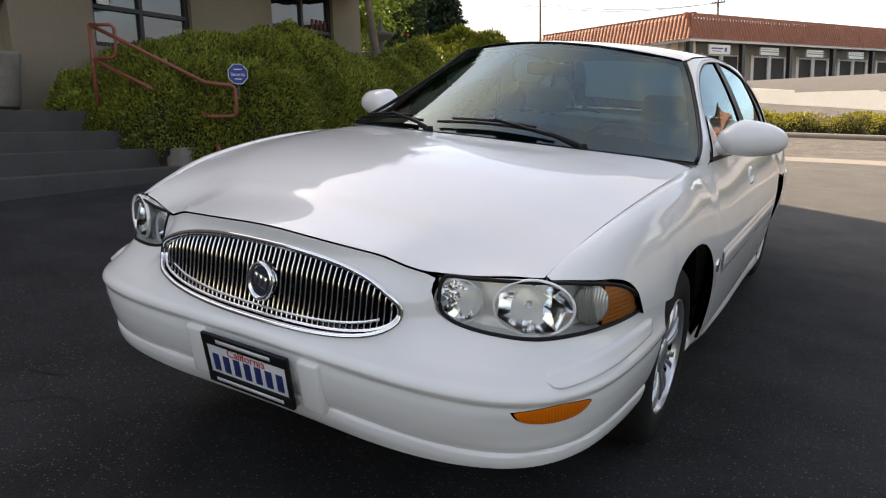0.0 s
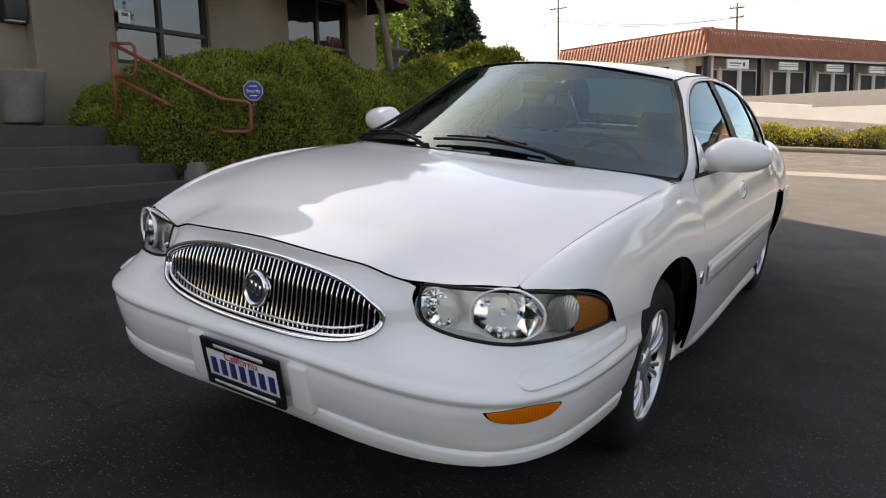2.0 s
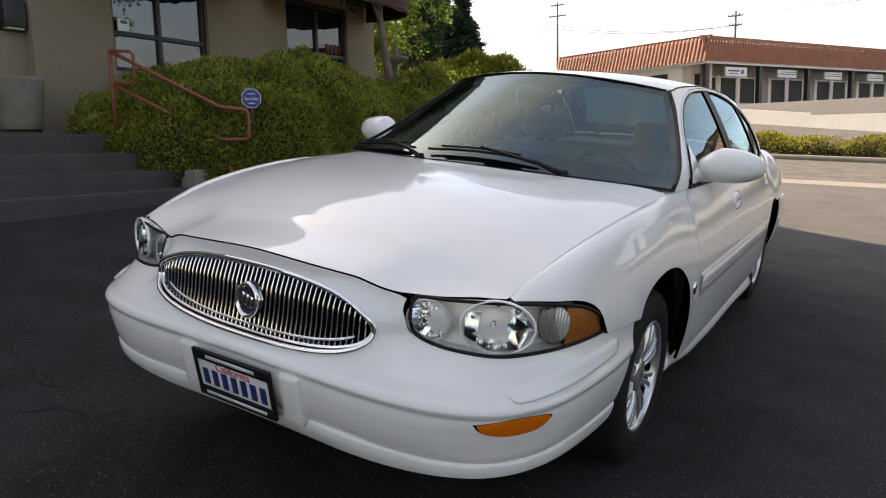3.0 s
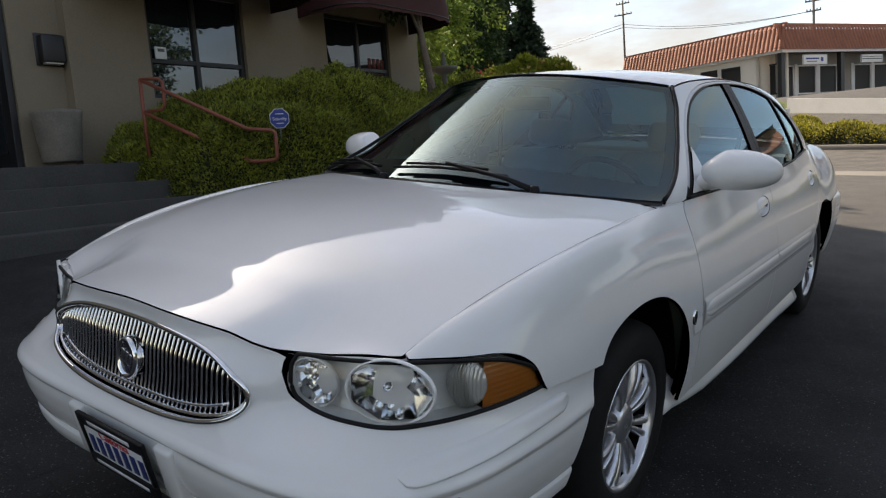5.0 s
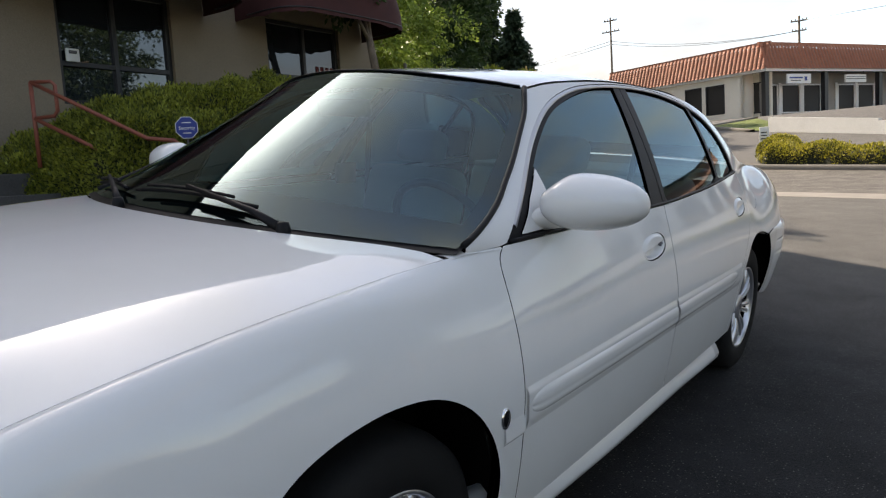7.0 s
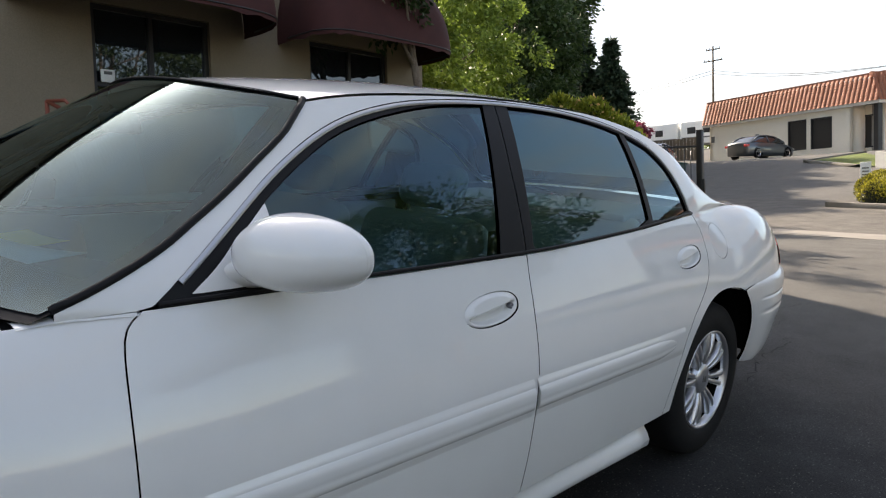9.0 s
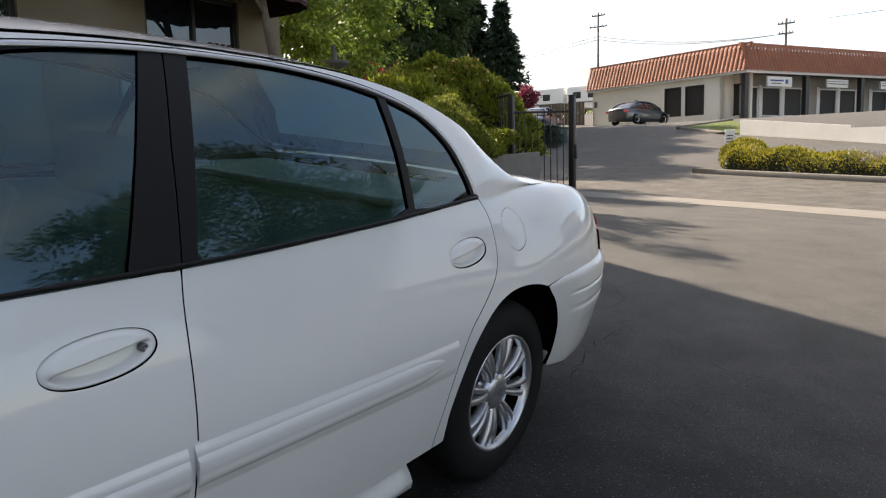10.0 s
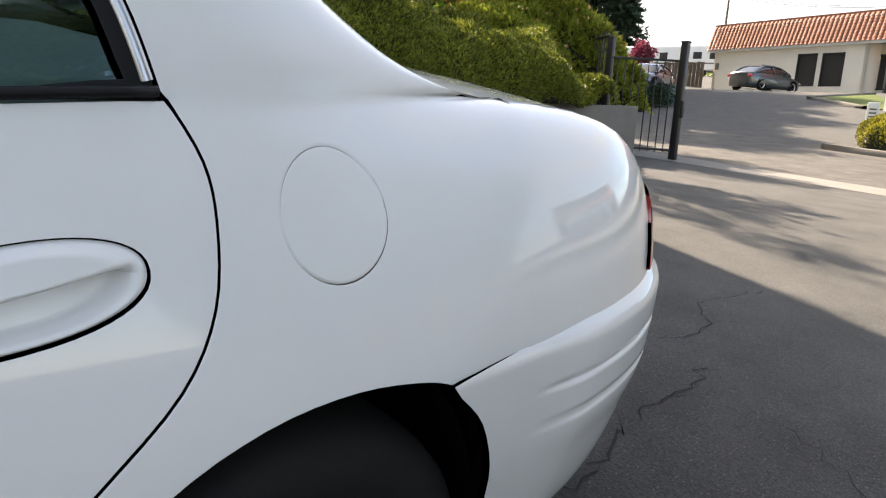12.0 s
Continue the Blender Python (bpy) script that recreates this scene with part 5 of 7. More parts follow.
# ---- dark inner shell behind the seams, and the underside
panel("inner_shell", on_side([(1.42, 0.30)] + [(1.42, 0.90), (1.56, 0.965)]) + rim_line(1.7, 3.7, 0.96, 40) + on_side([(3.74, 0.86), (3.58, 0.75), (3.47, 0.6), (3.40, 0.30)]), S, SHELL, car, mirror=True, lift=-0.032, cell=0.06, label="")
panel("inner_shell", on_side([(1.3, 0.80), (0.9, 0.80), (0.6, 0.72), (0.50, 0.68), (0.40, 0.76), (0.25, 0.78)]) + rim_line(0.3, 1.35, 0.93, 20), S, SHELL, car, mirror=True, lift=-0.065, cell=0.06)
panel("inner_shell", on_side([(3.60, 0.76), (3.8, 0.78), (4.0, 0.78), (4.25, 0.74), (4.72, 0.72), (4.74, 0.82)]) + rim_line(4.6, 3.85, 0.93, 20), S, SHELL, car, mirror=True, lift=-0.032, cell=0.06)
hx, hy = np.meshgrid(np.linspace(-0.72, 0.72, 21), np.linspace(0.24, 1.2, 21), indexing="ij")
part("hood_lining", sheet(hood(hx, hy) - np.array([0, 0, 0.02])), SHELL, car)
Na, Nz = np.meshgrid(np.linspace(-0.95, 0.95, 50), np.linspace(0.36, 0.60, 12), indexing="ij")
part("bumper_core", sheet(nose(Na, Nz) * np.array([0.93, 1, 1]) + np.array([0, 0.085, 0])), SHELL, car)
part("underside", box((-0.80, 0.5, 0.24), (0.80, 3.95, 0.28)), SHELL, car)

# ---- mirrors
def mirror_shell(sx):
    h = new("door_mirror")
    h.parent = car
    tagged(h, "white door mirror")
    th, ph = np.meshgrid(np.linspace(0, 2 * math.pi, 49), np.linspace(-math.pi / 2, math.pi / 2, 25), indexing="ij")
    sg = lambda v, p: np.sign(v) * np.abs(v) ** p
    cx_, cy_, cz_ = sg(np.cos(ph), 0.9) * sg(np.cos(th), 0.85), sg(np.cos(ph), 0.9) * sg(np.sin(th), 0.85), sg(np.sin(ph), 0.85)
    x = 0.134 * cx_
    y = np.where(cy_ < 0, 0.115 * cy_, 0.055 * cy_)
    z = 0.078 * cz_ * (1 - 0.13 * cx_) + 0.012 * (1 - cx_) * 0.0
    z = np.where(cz_ < 0, z * 0.92, z * (1 - 0.34 * step(-0.35, -0.95, cx_)))
    y = y + 0.25 * x + 0.02
    p = np.stack([sx * (x + 0.950), y + 1.795, z + 1.085 + 0.04 * np.minimum(x, 0) * 0], -1)
    part("shell", sheet(p), CAR_PAINT, h)
    rows = []
    for k in range(9):
        f = k / 8
        cxn, cyn, czn = 0.815 + 0.08 * f, 1.765 + 0.03 * f, 1.035 + 0.025 * f
        ry, rz = 0.062 - 0.012 * math.sin(f * math.pi), 0.034 + 0.008 * f
        rows.append([(sx * cxn, cyn + ry * math.cos(t), czn + rz * math.sin(t)) for t in np.linspace(0, 2 * math.pi, 21)])
    part("stalk", sheet(np.array(rows)), CAR_PAINT, h)
    return h


mirror_shell(1)
mirror_shell(-1)

# ---- wipers
def wiper(u0, u1, pivot_u, arm_u):
    w = new("wiper")
    w.parent = car
    lift = np.array([0, -0.012, 0.016])
    at = lambda u, v: windscreen(u, v) + lift
    n = 14
    blade = [at(u0 + (u1 - u0) * k / n, 0.055 + 0.02 * math.sin(k / n * math.pi)) for k in range(n + 1)]
    part("blade", tube(blade, 0.006, 6), BLACK_TRIM, w)
    part("blade_spine", tube([p + np.array([0, -0.006, 0.014]) for p in blade[2:-2]], 0.005, 6), BLACK_TRIM, w)
    piv = windscreen(pivot_u, -0.02) + np.array([0, -0.02, 0.012])
    mid_ = at(arm_u, 0.075) + np.array([0, -0.012, 0.022])
    part("arm", tube([piv, piv * 0.7 + mid_ * 0.3 + np.array([0, 0, 0.012]), mid_], [0.013, 0.009, 0.006], 8), BLACK_TRIM, w)
    part("pivot", moved(lathe([(0.0, 0.02), (0.014, 0.018), (0.018, 0.0), (0.018, -0.02)], 20), Matrix.Translation(Vector(piv))), BLACK_TRIM, w)


wiper(-0.30, 0.36, 0.52, 0.04)
wiper(-0.97, -0.40, -0.30, -0.66)

# ---- inside: dashboard, wheel, seats, shelf
part("dashboard", sheet(np.array([[(x, 1.24 + 0.28 * (x / 0.75) ** 2 + d, z) for x in np.linspace(-0.72, 0.72, 17)] for d, z in ((-0.02, 0.985), (0.15, 1.0), (0.38, 0.99), (0.47, 0.95), (0.49, 0.85), (0.46, 0.6))])), DASH, car, "dark grey dashboard")
sw = Matrix.Translation((0.36, 1.93, 0.93)) @ Matrix.Rotation(radians(-62), 4, "X")
steer = part("steering_wheel", moved(tube([(0.185 * math.cos(t), 0.185 * math.sin(t), 0) for t in np.linspace(0, 2 * math.pi, 33)[:-1]], 0.014, 8, closed=True), sw), DASH, car)
part("wheel_hub", moved(box((-0.17, -0.02, -0.015), (0.17, 0.05, 0.015), 0.012), sw), DASH, steer)


def seat(x, y, wide, tall, heads):
    s = new("seat")
    s.parent = car
    part("cushion", box((x - wide, y - 0.25, 0.42), (x + wide, y + 0.28, 0.60), 0.07, segments=4), SEAT, s)
    part("backrest", moved(box((-wide, -0.07, 0.0), (wide, 0.09, tall), 0.07, segments=4), Matrix.Translation((x, y + 0.25, 0.52)) @ Matrix.Rotation(radians(-16), 4, "X")), SEAT, s)
    for hx_ in heads:
        part("headrest", moved(box((hx_ - 0.13, -0.05, tall + 0.02), (hx_ + 0.13, 0.06, tall + 0.17), 0.045, segments=4), Matrix.Translation((x, y + 0.25, 0.52)) @ Matrix.Rotation(radians(-16), 4, "X")), SEAT, s)


seat(0.36, 2.30, 0.27, 0.56, (0.0,))
seat(-0.36, 2.30, 0.27, 0.56, (0.0,))
seat(0.0, 3.25, 0.66, 0.52, ())
part("parcel_shelf", box((-0.62, 3.56, 1.0), (0.62, 4.10, 1.03), 0.01), material("pale_shelf_cloth", (0.52, 0.55, 0.48), 0.95), car)
part("cabin_floor", box((-0.78, 1.3, 0.30), (0.78, 3.7, 0.34)), DASH, car)
part("bulkhead", box((-0.74, 1.28, 0.34), (0.74, 1.32, 0.95)), SHELL, car)
part("boot_wall", box((-0.72, 3.66, 0.34), (0.72, 3.70, 1.0)), SHELL, car)
for sx in (1, -1):
    part("door_lining", box((sx * 0.80 - 0.02, 1.5, 0.34), (sx * 0.80 + 0.02, 3.6, 0.965), 0.01), SEAT, car)
    part("seat_belt", tube([(sx * 0.70, 2.74, 1.25), (sx * 0.68, 2.70, 1.0), (sx * 0.63, 2.66, 0.6)], 0.014, 6), DASH, car)
    part("pillar_lining", box((sx * 0.765 - 0.02, 2.58, 0.95), (sx * 0.765 + 0.01, 2.70, 1.05)), DASH, car)
rl = roof_skin(Ua * 0.97, Wa) - np.array([0, 0, 0.03])
part("headlining", sheet(rl), material("headlining", (0.42, 0.42, 0.38), 0.95), car)
part("rear_view_mirror", moved(box((-0.12, -0.012, -0.03), (0.12, 0.015, 0.03), 0.012), Matrix.Translation((0, 1.84, 1.32)) @ Matrix.Rotation(radians(10), 4, "X")), DASH, car)

for x0, y0, wide, deep_, turn_, mat_, lab in ((0.18, 1.48, 0.17, 0.11, 0.3, WHITE_PAINT, "white paper lying on the dashboard"), (-0.22, 1.46, 0.20, 0.10, -0.2, WHITE_PAINT, "white paper lying on the dashboard"), (-0.02, 1.60, 0.13, 0.05, 0.1, material("yellow_paper", (0.62, 0.42, 0.06), 0.7), "yellow paper lying on the dashboard")):
    bend = np.array([[(wide * a, deep_ * b, 0.006 * a * a + 0.004 * b) for b in np.linspace(-1, 1, 5)] for a in np.linspace(-1, 1, 9)])
    sheet_ob = part("paper", moved(sheet(bend, thick=0.001), Matrix.Translation((x0, y0, 1.003)) @ Matrix.Rotation(turn_, 4, "Z")), mat_, car, lab)
# ---- foliage
def leaf_mesh(name, P, D, length, width, mat, parent=None, rng=None, label=""):
    """Many small pointed leaves at points P along directions D, as one mesh."""
    n = len(P)
    D = D / np.maximum(np.linalg.norm(D, axis=1, keepdims=True), 1e-9)
    side_way = np.cross(D, rng.normal(size=(n, 3)))
    side_way /= np.maximum(np.linalg.norm(side_way, axis=1, keepdims=True), 1e-9)
    L = (length * rng.uniform(0.6, 1.35, n))[:, None]
    W = (width * rng.uniform(0.6, 1.3, n))[:, None]
    V = np.stack([P, P + D * L * 0.5 + side_way * W, P + D * L, P + D * L * 0.5 - side_way * W], 1).reshape(-1, 3)
    me = bpy.data.meshes.new(name)
    me.vertices.add(4 * n)
    me.vertices.foreach_set("co", V.ravel())
    me.loops.add(4 * n)
    me.loops.foreach_set("vertex_index", np.arange(4 * n, dtype=np.int32))
    me.polygons.add(n)
    me.polygons.foreach_set("loop_start", np.arange(0, 4 * n, 4, dtype=np.int32))
    me.update(calc_edges=True)
    me.materials.append(mat)
    ob = new(name, me)
    if parent:
        ob.parent = parent
    if label:
        tagged(ob, label)
    return ob


def crown_points(rng, centre, radii, clumps, per, spread, hollow=0.55):
    """Leaf places in uneven clumps over an egg-shaped crown."""
    d = rng.normal(size=(clumps, 3))
    d /= np.linalg.norm(d, axis=1, keepdims=True)
    r = hollow + (1 - hollow) * rng.uniform(0, 1, clumps) ** 0.6
    lump = 1 + 0.22 * np.sin(3.1 * d[:, 0] + 5 * d[:, 2] + centre[0]) + 0.16 * np.sin(6.3 * d[:, 1] - 4 * d[:, 2] + centre[1])
    C = np.array(centre) + d * (r * lump)[:, None] * np.array(radii)
    q = rng.normal(size=(clumps, per, 3))
    q /= np.linalg.norm(q, axis=2, keepdims=True)
    size = spread * rng.uniform(0.5, 1.3, (clumps, 1, 1))
    P = (C[:, None] + q * size * rng.uniform(0.3, 1.0, (clumps, per, 1)) * np.array([1, 1, 0.75])).reshape(-1, 3)
    D = (q * 0.7 + d[:, None] * 0.5 + np.array([0, 0, -0.25])).reshape(-1, 3) + 0.5 * rng.normal(size=(clumps * per, 3))
    return C, P, D


def tree(seed, at, trunk, base, crown, radii, clumps, per, spread, leaf, leaf_size, label, mat=None, lean=(0, 0)):
    rng = np.random.default_rng(seed)
    t = thing("tree", label, "tree")
    at = Vector(at)
    C, P, D = crown_points(rng, crown, radii, clumps, per, spread)
    top = Vector(crown) + Vector((0, 0, radii[2] * 0.35))
    n = 10
    line = [at.lerp(top, k / n) + Vector((math.sin(k * 0.9 + seed) * 0.05 * trunk * 4, math.cos(k * 1.3 + seed) * 0.05 * trunk * 4, 0)) for k in range(n + 1)]
    bm = tube(line, [trunk * (1.25 if k == 0 else 1 - 0.085 * k) for k in range(n + 1)], 12)
    part("trunk", bm, mat or BARK, t)
    limbs = bmesh.new()
    for k in rng.choice(len(C), min(16, len(C)), replace=False):
        f = rng.uniform(0.45, 0.95)
        a = at.lerp(top, f)
        b = Vector(C[k])
        m = a.lerp(b, 0.5) + Vector((0, 0, -0.06 * (b - a).length))
        tube([a, m, b], [trunk * 0.42 * (1.2 - f), trunk * 0.28 * (1.2 - f), trunk * 0.10], 6, limbs)
    part("branchwork", limbs, mat or BARK, t)
    leaf_mesh("crown", P, D, leaf_size, leaf_size * 0.32, leaf, t, rng)
    return t


def conifer(seed, at, height, radius, label):
    rng = np.random.default_rng(seed)
    t = thing("conifer", label, "tree", "tall conifers")
    at = np.array(at, float)
    part("trunk", tube([at, at + (0, 0, height * 0.6), at + (0, 0, height * 0.98)], [height * 0.02, height * 0.012, 0.03], 10), BARK, t)
    P, D = [], []
    for k in range(int(height * 16)):
        f = rng.uniform(0.08, 1.0)
        reach = radius * (1 - f) ** 0.75 * rng.uniform(0.55, 1.15) + 0.15
        a = rng.uniform(0, 2 * math.pi)
        s = rng.uniform(0.15, 1, 46)
        way = np.array([math.cos(a), math.sin(a), 0])
        p = at + np.array([0, 0, f * height]) + s[:, None] * reach * way + np.array([0, 0, 1])[None] * (-0.28 * reach * s ** 1.5)[:, None]
        p = p + rng.normal(size=(46, 3)) * np.array([0.22, 0.22, 0.13]) * (0.5 + reach * 0.25)
        P.append(p)
        D.append(way + rng.normal(size=(46, 3)) * 0.6 + np.array([0, 0, -0.3]))
    leaf_mesh("needles", np.concatenate(P), np.concatenate(D), 0.75, 0.17, CONIFER, t, rng)
    return t


def lumps(rng, n, lo, hi, size, tall):
    return [(rng.uniform(lo[0], hi[0]), rng.uniform(lo[1], hi[1]), rng.uniform(*size), rng.uniform(*tall)) for _ in range(n)]


def shrub_mass(name, label, seed, surface, lo, hi, count, leaf, length, width, upward=0.5, step_=0.18, category="shrub"):
    """A clipped or wild shrub over a plan: an inner sheet coloured as deep shade, and leaves standing out of its
    surface.
    """
    rng = np.random.default_rng(seed)
    u, v = np.meshgrid(np.arange(0, 1.0001, step_ / (hi[0] - lo[0])), np.arange(0, 1.0001, step_ / (hi[1] - lo[1])), indexing="ij")
    s = tagged(new(name), label, category, kind="stuff")
    # a plain dark sheet, painted shade behind the leaves
    part("twigs", sheet(surface(u, v) - np.array([0, 0, 0.05])), LEAF_SHADE, s)
    a, b = rng.uniform(0, 1, count), rng.uniform(0, 1, count)
    e = 0.004
    P = surface(a, b)
    N = np.cross(surface(a + e, b) - P, surface(a, b + e) - P)
    N /= np.maximum(np.linalg.norm(N, axis=1, keepdims=True), 1e-9)
    N *= np.sign(N[:, 2:] + 1e-6)
    D = N + np.array([0, 0, upward]) + 0.75 * rng.normal(size=(count, 3))
    P = P + N * rng.normal(0, 0.025, count)[:, None] - np.array([0, 0, 0.03])
    leaf_mesh("leaves", P, D, length, width, leaf, s, rng)
    return s


rng = np.random.default_rng(11)
JUNIPER_TOP = pch([2.7, 3.1, 3.5, 4.0, 4.6, 5.3, 7.0, 8.9, 10.4, 11.4, 12.6, 13.4, 14.2, 14.6], [0.95, 1.30, 1.62, 1.92, 2.2, 2.40, 2.35, 2.28, 2.46, 2.30, 2.07, 1.94, 1.70, 1.1])
BUMPS = np.array(lumps(rng, 60, (-6.9, 3.2), (-4.3, 14.4), (0.24, 0.48), (0.09, 0.24)) + lumps(rng, 300, (-6.3, 3.2), (-4.3, 14.4), (0.09, 0.19), (0.04, 0.10)))


JUNIPER_EDGE = pch([2.7, 3.2, 3.6, 4.15, 4.7, 10, 12.2, 13.2, 14.4], [-6.25, -5.85, -5.2, -4.55, -4.30, -4.30, -4.42, -4.72, -4.78])


def juniper(u, v):
    """Spreading juniper that spills over the low wall."""
    a = np.clip(u, 0, 1) * 1.0
    y = 3.25 + 10.82 * v
    front = JUNIPER_EDGE(y) + 0.07 * np.sin(y * 2.1) + 0.05 * np.sin(y * 5.3)
    t = a * np.pi * 0.62
    x = -6.0 + (front + 6.0) * np.cos(t) + np.where(t > np.pi / 2, 0.9 * np.cos(t) * -0.0 - 0.9 * (t - np.pi / 2), 0)
    foot = np.minimum(1.0 - 0.30 * (1 - step(4.3, 5.2, y)) + 0.46 * step(10.5, 12.6, y) - 0.1 * step(13.7, 14.1, y), JUNIPER_TOP(y) - 0.2) + 0.06 * np.sin(y * 3.3)
    z = foot + (JUNIPER_TOP(y) - foot) * np.sin(np.minimum(t, np.pi / 2)) ** 0.85
    for bx, by, r, h in BUMPS:
        z = z + h * np.exp(-((x - bx) ** 2 + (y - by) ** 2) / r ** 2)
        x = x + 0.35 * h * np.exp(-((x - bx) ** 2 + (y - by) ** 2) / r ** 2)
    z = z - 0.12
    return np.stack([x, y, z], -1)


shrub_mass("juniper", "dense green spreading juniper spilling over a low wall", 5, juniper, (0, 0), (3.4, 12), 300000, JUNIPER, 0.050, 0.010, 0.55, 0.12)


def upper_shrub(u, v):
    u, v = np.clip(u, 0, 1), np.clip(v, 0, 1)
    y = 12.6 + 4.7 * v
    t = u * np.pi
    r = 1.35 + 0.18 * np.sin(y * 1.7) + 0.13 * np.sin(y * 4.1 + 5 * u) + 0.10 * np.sin(11 * u + y * 2.7) + 0.07 * np.sin(23 * u - y * 9.0) + 0.06 * np.sin(31 * u + y * 13)
    x = -8.25 + 0.12 * (y - 10.4) + 1.1 * r * np.cos(t)
    z = 1.4 + (1.28 * r + 0.12 * np.sin(y * 2.3)) * np.maximum(np.sin(t), 0) ** 0.7 * (1 - 0.75 * np.abs(2 * v - 1) ** 6)
    return np.stack([x, y, z], -1)


shrub_mass("flowering_shrub", "tall yellow-green shrub with pale blossoms behind the juniper", 6, upper_shrub, (0, 0), (4, 8), 60000, YELLOW_LEAF, 0.15, 0.03, 0.6, 0.2)
b_rng = np.random.default_rng(8)
BLOSSOM = leaf_material("pale_orange_blossom", (0.55, 0.30, 0.10), (0.80, 0.55, 0.28))
q = upper_shrub(b_rng.uniform(0.1, 0.7, 900), b_rng.uniform(0.35, 0.95, 900))
tagged(leaf_mesh("blossoms", q + b_rng.normal(size=q.shape) * 0.06, b_rng.normal(size=q.shape) + np.array([0.4, 0, 1]), 0.09, 0.04, BLOSSOM, None, b_rng), "pale orange blossoms scattered over the tall shrub", "blossom", kind="stuff")
q = np.array([-8.5, 14.6, 3.2]) + b_rng.normal(size=(120, 3)) * np.array([0.22, 0.3, 0.14])
tagged(leaf_mesh("red_flowers", q, b_rng.normal(size=q.shape) + np.array([0, 0, 1]), 0.07, 0.03, RED_LEAF, None, b_rng), "bright red flowers in the planting beside the fountain", "flowers", kind="stuff")

# the raised bed behind the building
block("planting_terrace", (-13, 10.21, 0.0), (-6.95, 18.4, 1.45), SOIL, "dark soil of the raised planting behind the juniper", "ground")

# ---- trees
tree(21, (-5.85, 9.25, 1.0), 0.10, 0, (-5.95, 8.35, 5.3), (0.95, 0.85, 1.25), 160, 90, 0.30, TREE_LEAF, 0.10, "slender grey-barked street tree against the facade")
tree(22, (-13.4, 17.9, 1.2), 0.16, 0, (-13.4, 17.8, 5.9), (2.1, 2.1, 4.0), 330, 90, 0.45, BRIGHT_LEAF, 0.14, "bright yellow-green leafy tree in sunlight")
tree(26, (-9.9, 12.3, 1.4), 0.12, 0, (-9.8, 12.3, 5.2), (1.6, 1.6, 2.1), 150, 80, 0.40, BRIGHT_LEAF, 0.13, "young yellow-green tree behind the end of the building")
tree(23, (-30.6, 41, 2.5), 0.45, 0, (-30.6, 41, 10.4), (4.2, 4.4, 6.2), 420, 90, 1.0, TREE_LEAF, 0.32, "large dark broadleaf tree")
tree(24, (-36, 46, 3.0), 0.45, 0, (-36, 46, 11.5), (6.5, 6, 7.5), 420, 90, 1.2, TREE_LEAF, 0.36, "large dark broadleaf tree")
tree(25, (-22.6, 31, 1.7), 0.3, 0, (-22.6, 31, 6.4), (2.9, 3.0, 3.9), 300, 80, 0.75, TREE_LEAF, 0.26, "dark green tree behind the fence")
tree(27, (-25.5, 34, 1.9), 0.34, 0, (-25.5, 34, 12.6), (4.0, 4.2, 4.6), 300, 80, 0.85, TREE_LEAF, 0.30, "tall dark broadleaf tree beyond the driveway")
tree(28, (-27.8, 40.6, 2.5), 0.36, 0, (-27.8, 40.6, 13.2), (4.4, 4.2, 4.6), 300, 80, 0.9, TREE_LEAF, 0.30, "tall dark broadleaf tree beyond the driveway")
tree(29, (-18.9, 26.8, 1.2), 0.26, 0, (-18.9, 26.8, 9.6), (2.9, 2.7, 3.6), 220, 80, 0.7, TREE_LEAF, 0.26, "tall dark broadleaf tree beyond the driveway")
for k, (x, y, h, r) in enumerate([(-56.7, 92, 21.2, 5.6), (-52.0, 92.5, 17.8, 5.2), (-62, 95, 19, 5.4)]):
    conifer(40 + k, (x, y, float(ground_z(x, y)) - 0.3), h, r, "tall dark conifer in the distance")
for k, (x, y, h, r) in enumerate([(-31, 104, 5.6, 4.0), (-24, 110, 6.0, 4.4), (-38, 100, 4.6, 3.4), (-68, 100, 11, 8)]):
    z = float(ground_z(x, y))
    tree(50 + k, (x, y, z - 0.2), 0.25, 0, (x, y, z + h * 0.62), (r, r, h * 0.4), 120, 60, 0.9, TREE_LEAF if k % 2 else BRIGHT_LEAF, 0.4, "distant rounded green tree")
# trees on the side behind the walk
for k, (x, y, h, r) in enumerate([(12.5, -2.5, 5.2, 2.6), (15.5, -8, 6.5, 3.4), (16.5, 16.5, 5.4, 2.8)]):
    z = float(ground_z(x, y))
    tree(60 + k, (x, y, z - 0.2), 0.18, 0, (x, y, z + h * 0.58), (r, r, h * 0.42), 150, 70, 0.65, TREE_LEAF, 0.24, "dark leafy tree at the far edge of the lot")

tree(70, (9.9, 10.9, float(ground_z(9.9, 10.9)) - 0.2), 0.24, 0, (9.8, 10.8, 6.0), (3.0, 4.4, 4.0), 380, 150, 0.75, TREE_LEAF, 0.14, "tall dark leafy tree at the edge of the lot")

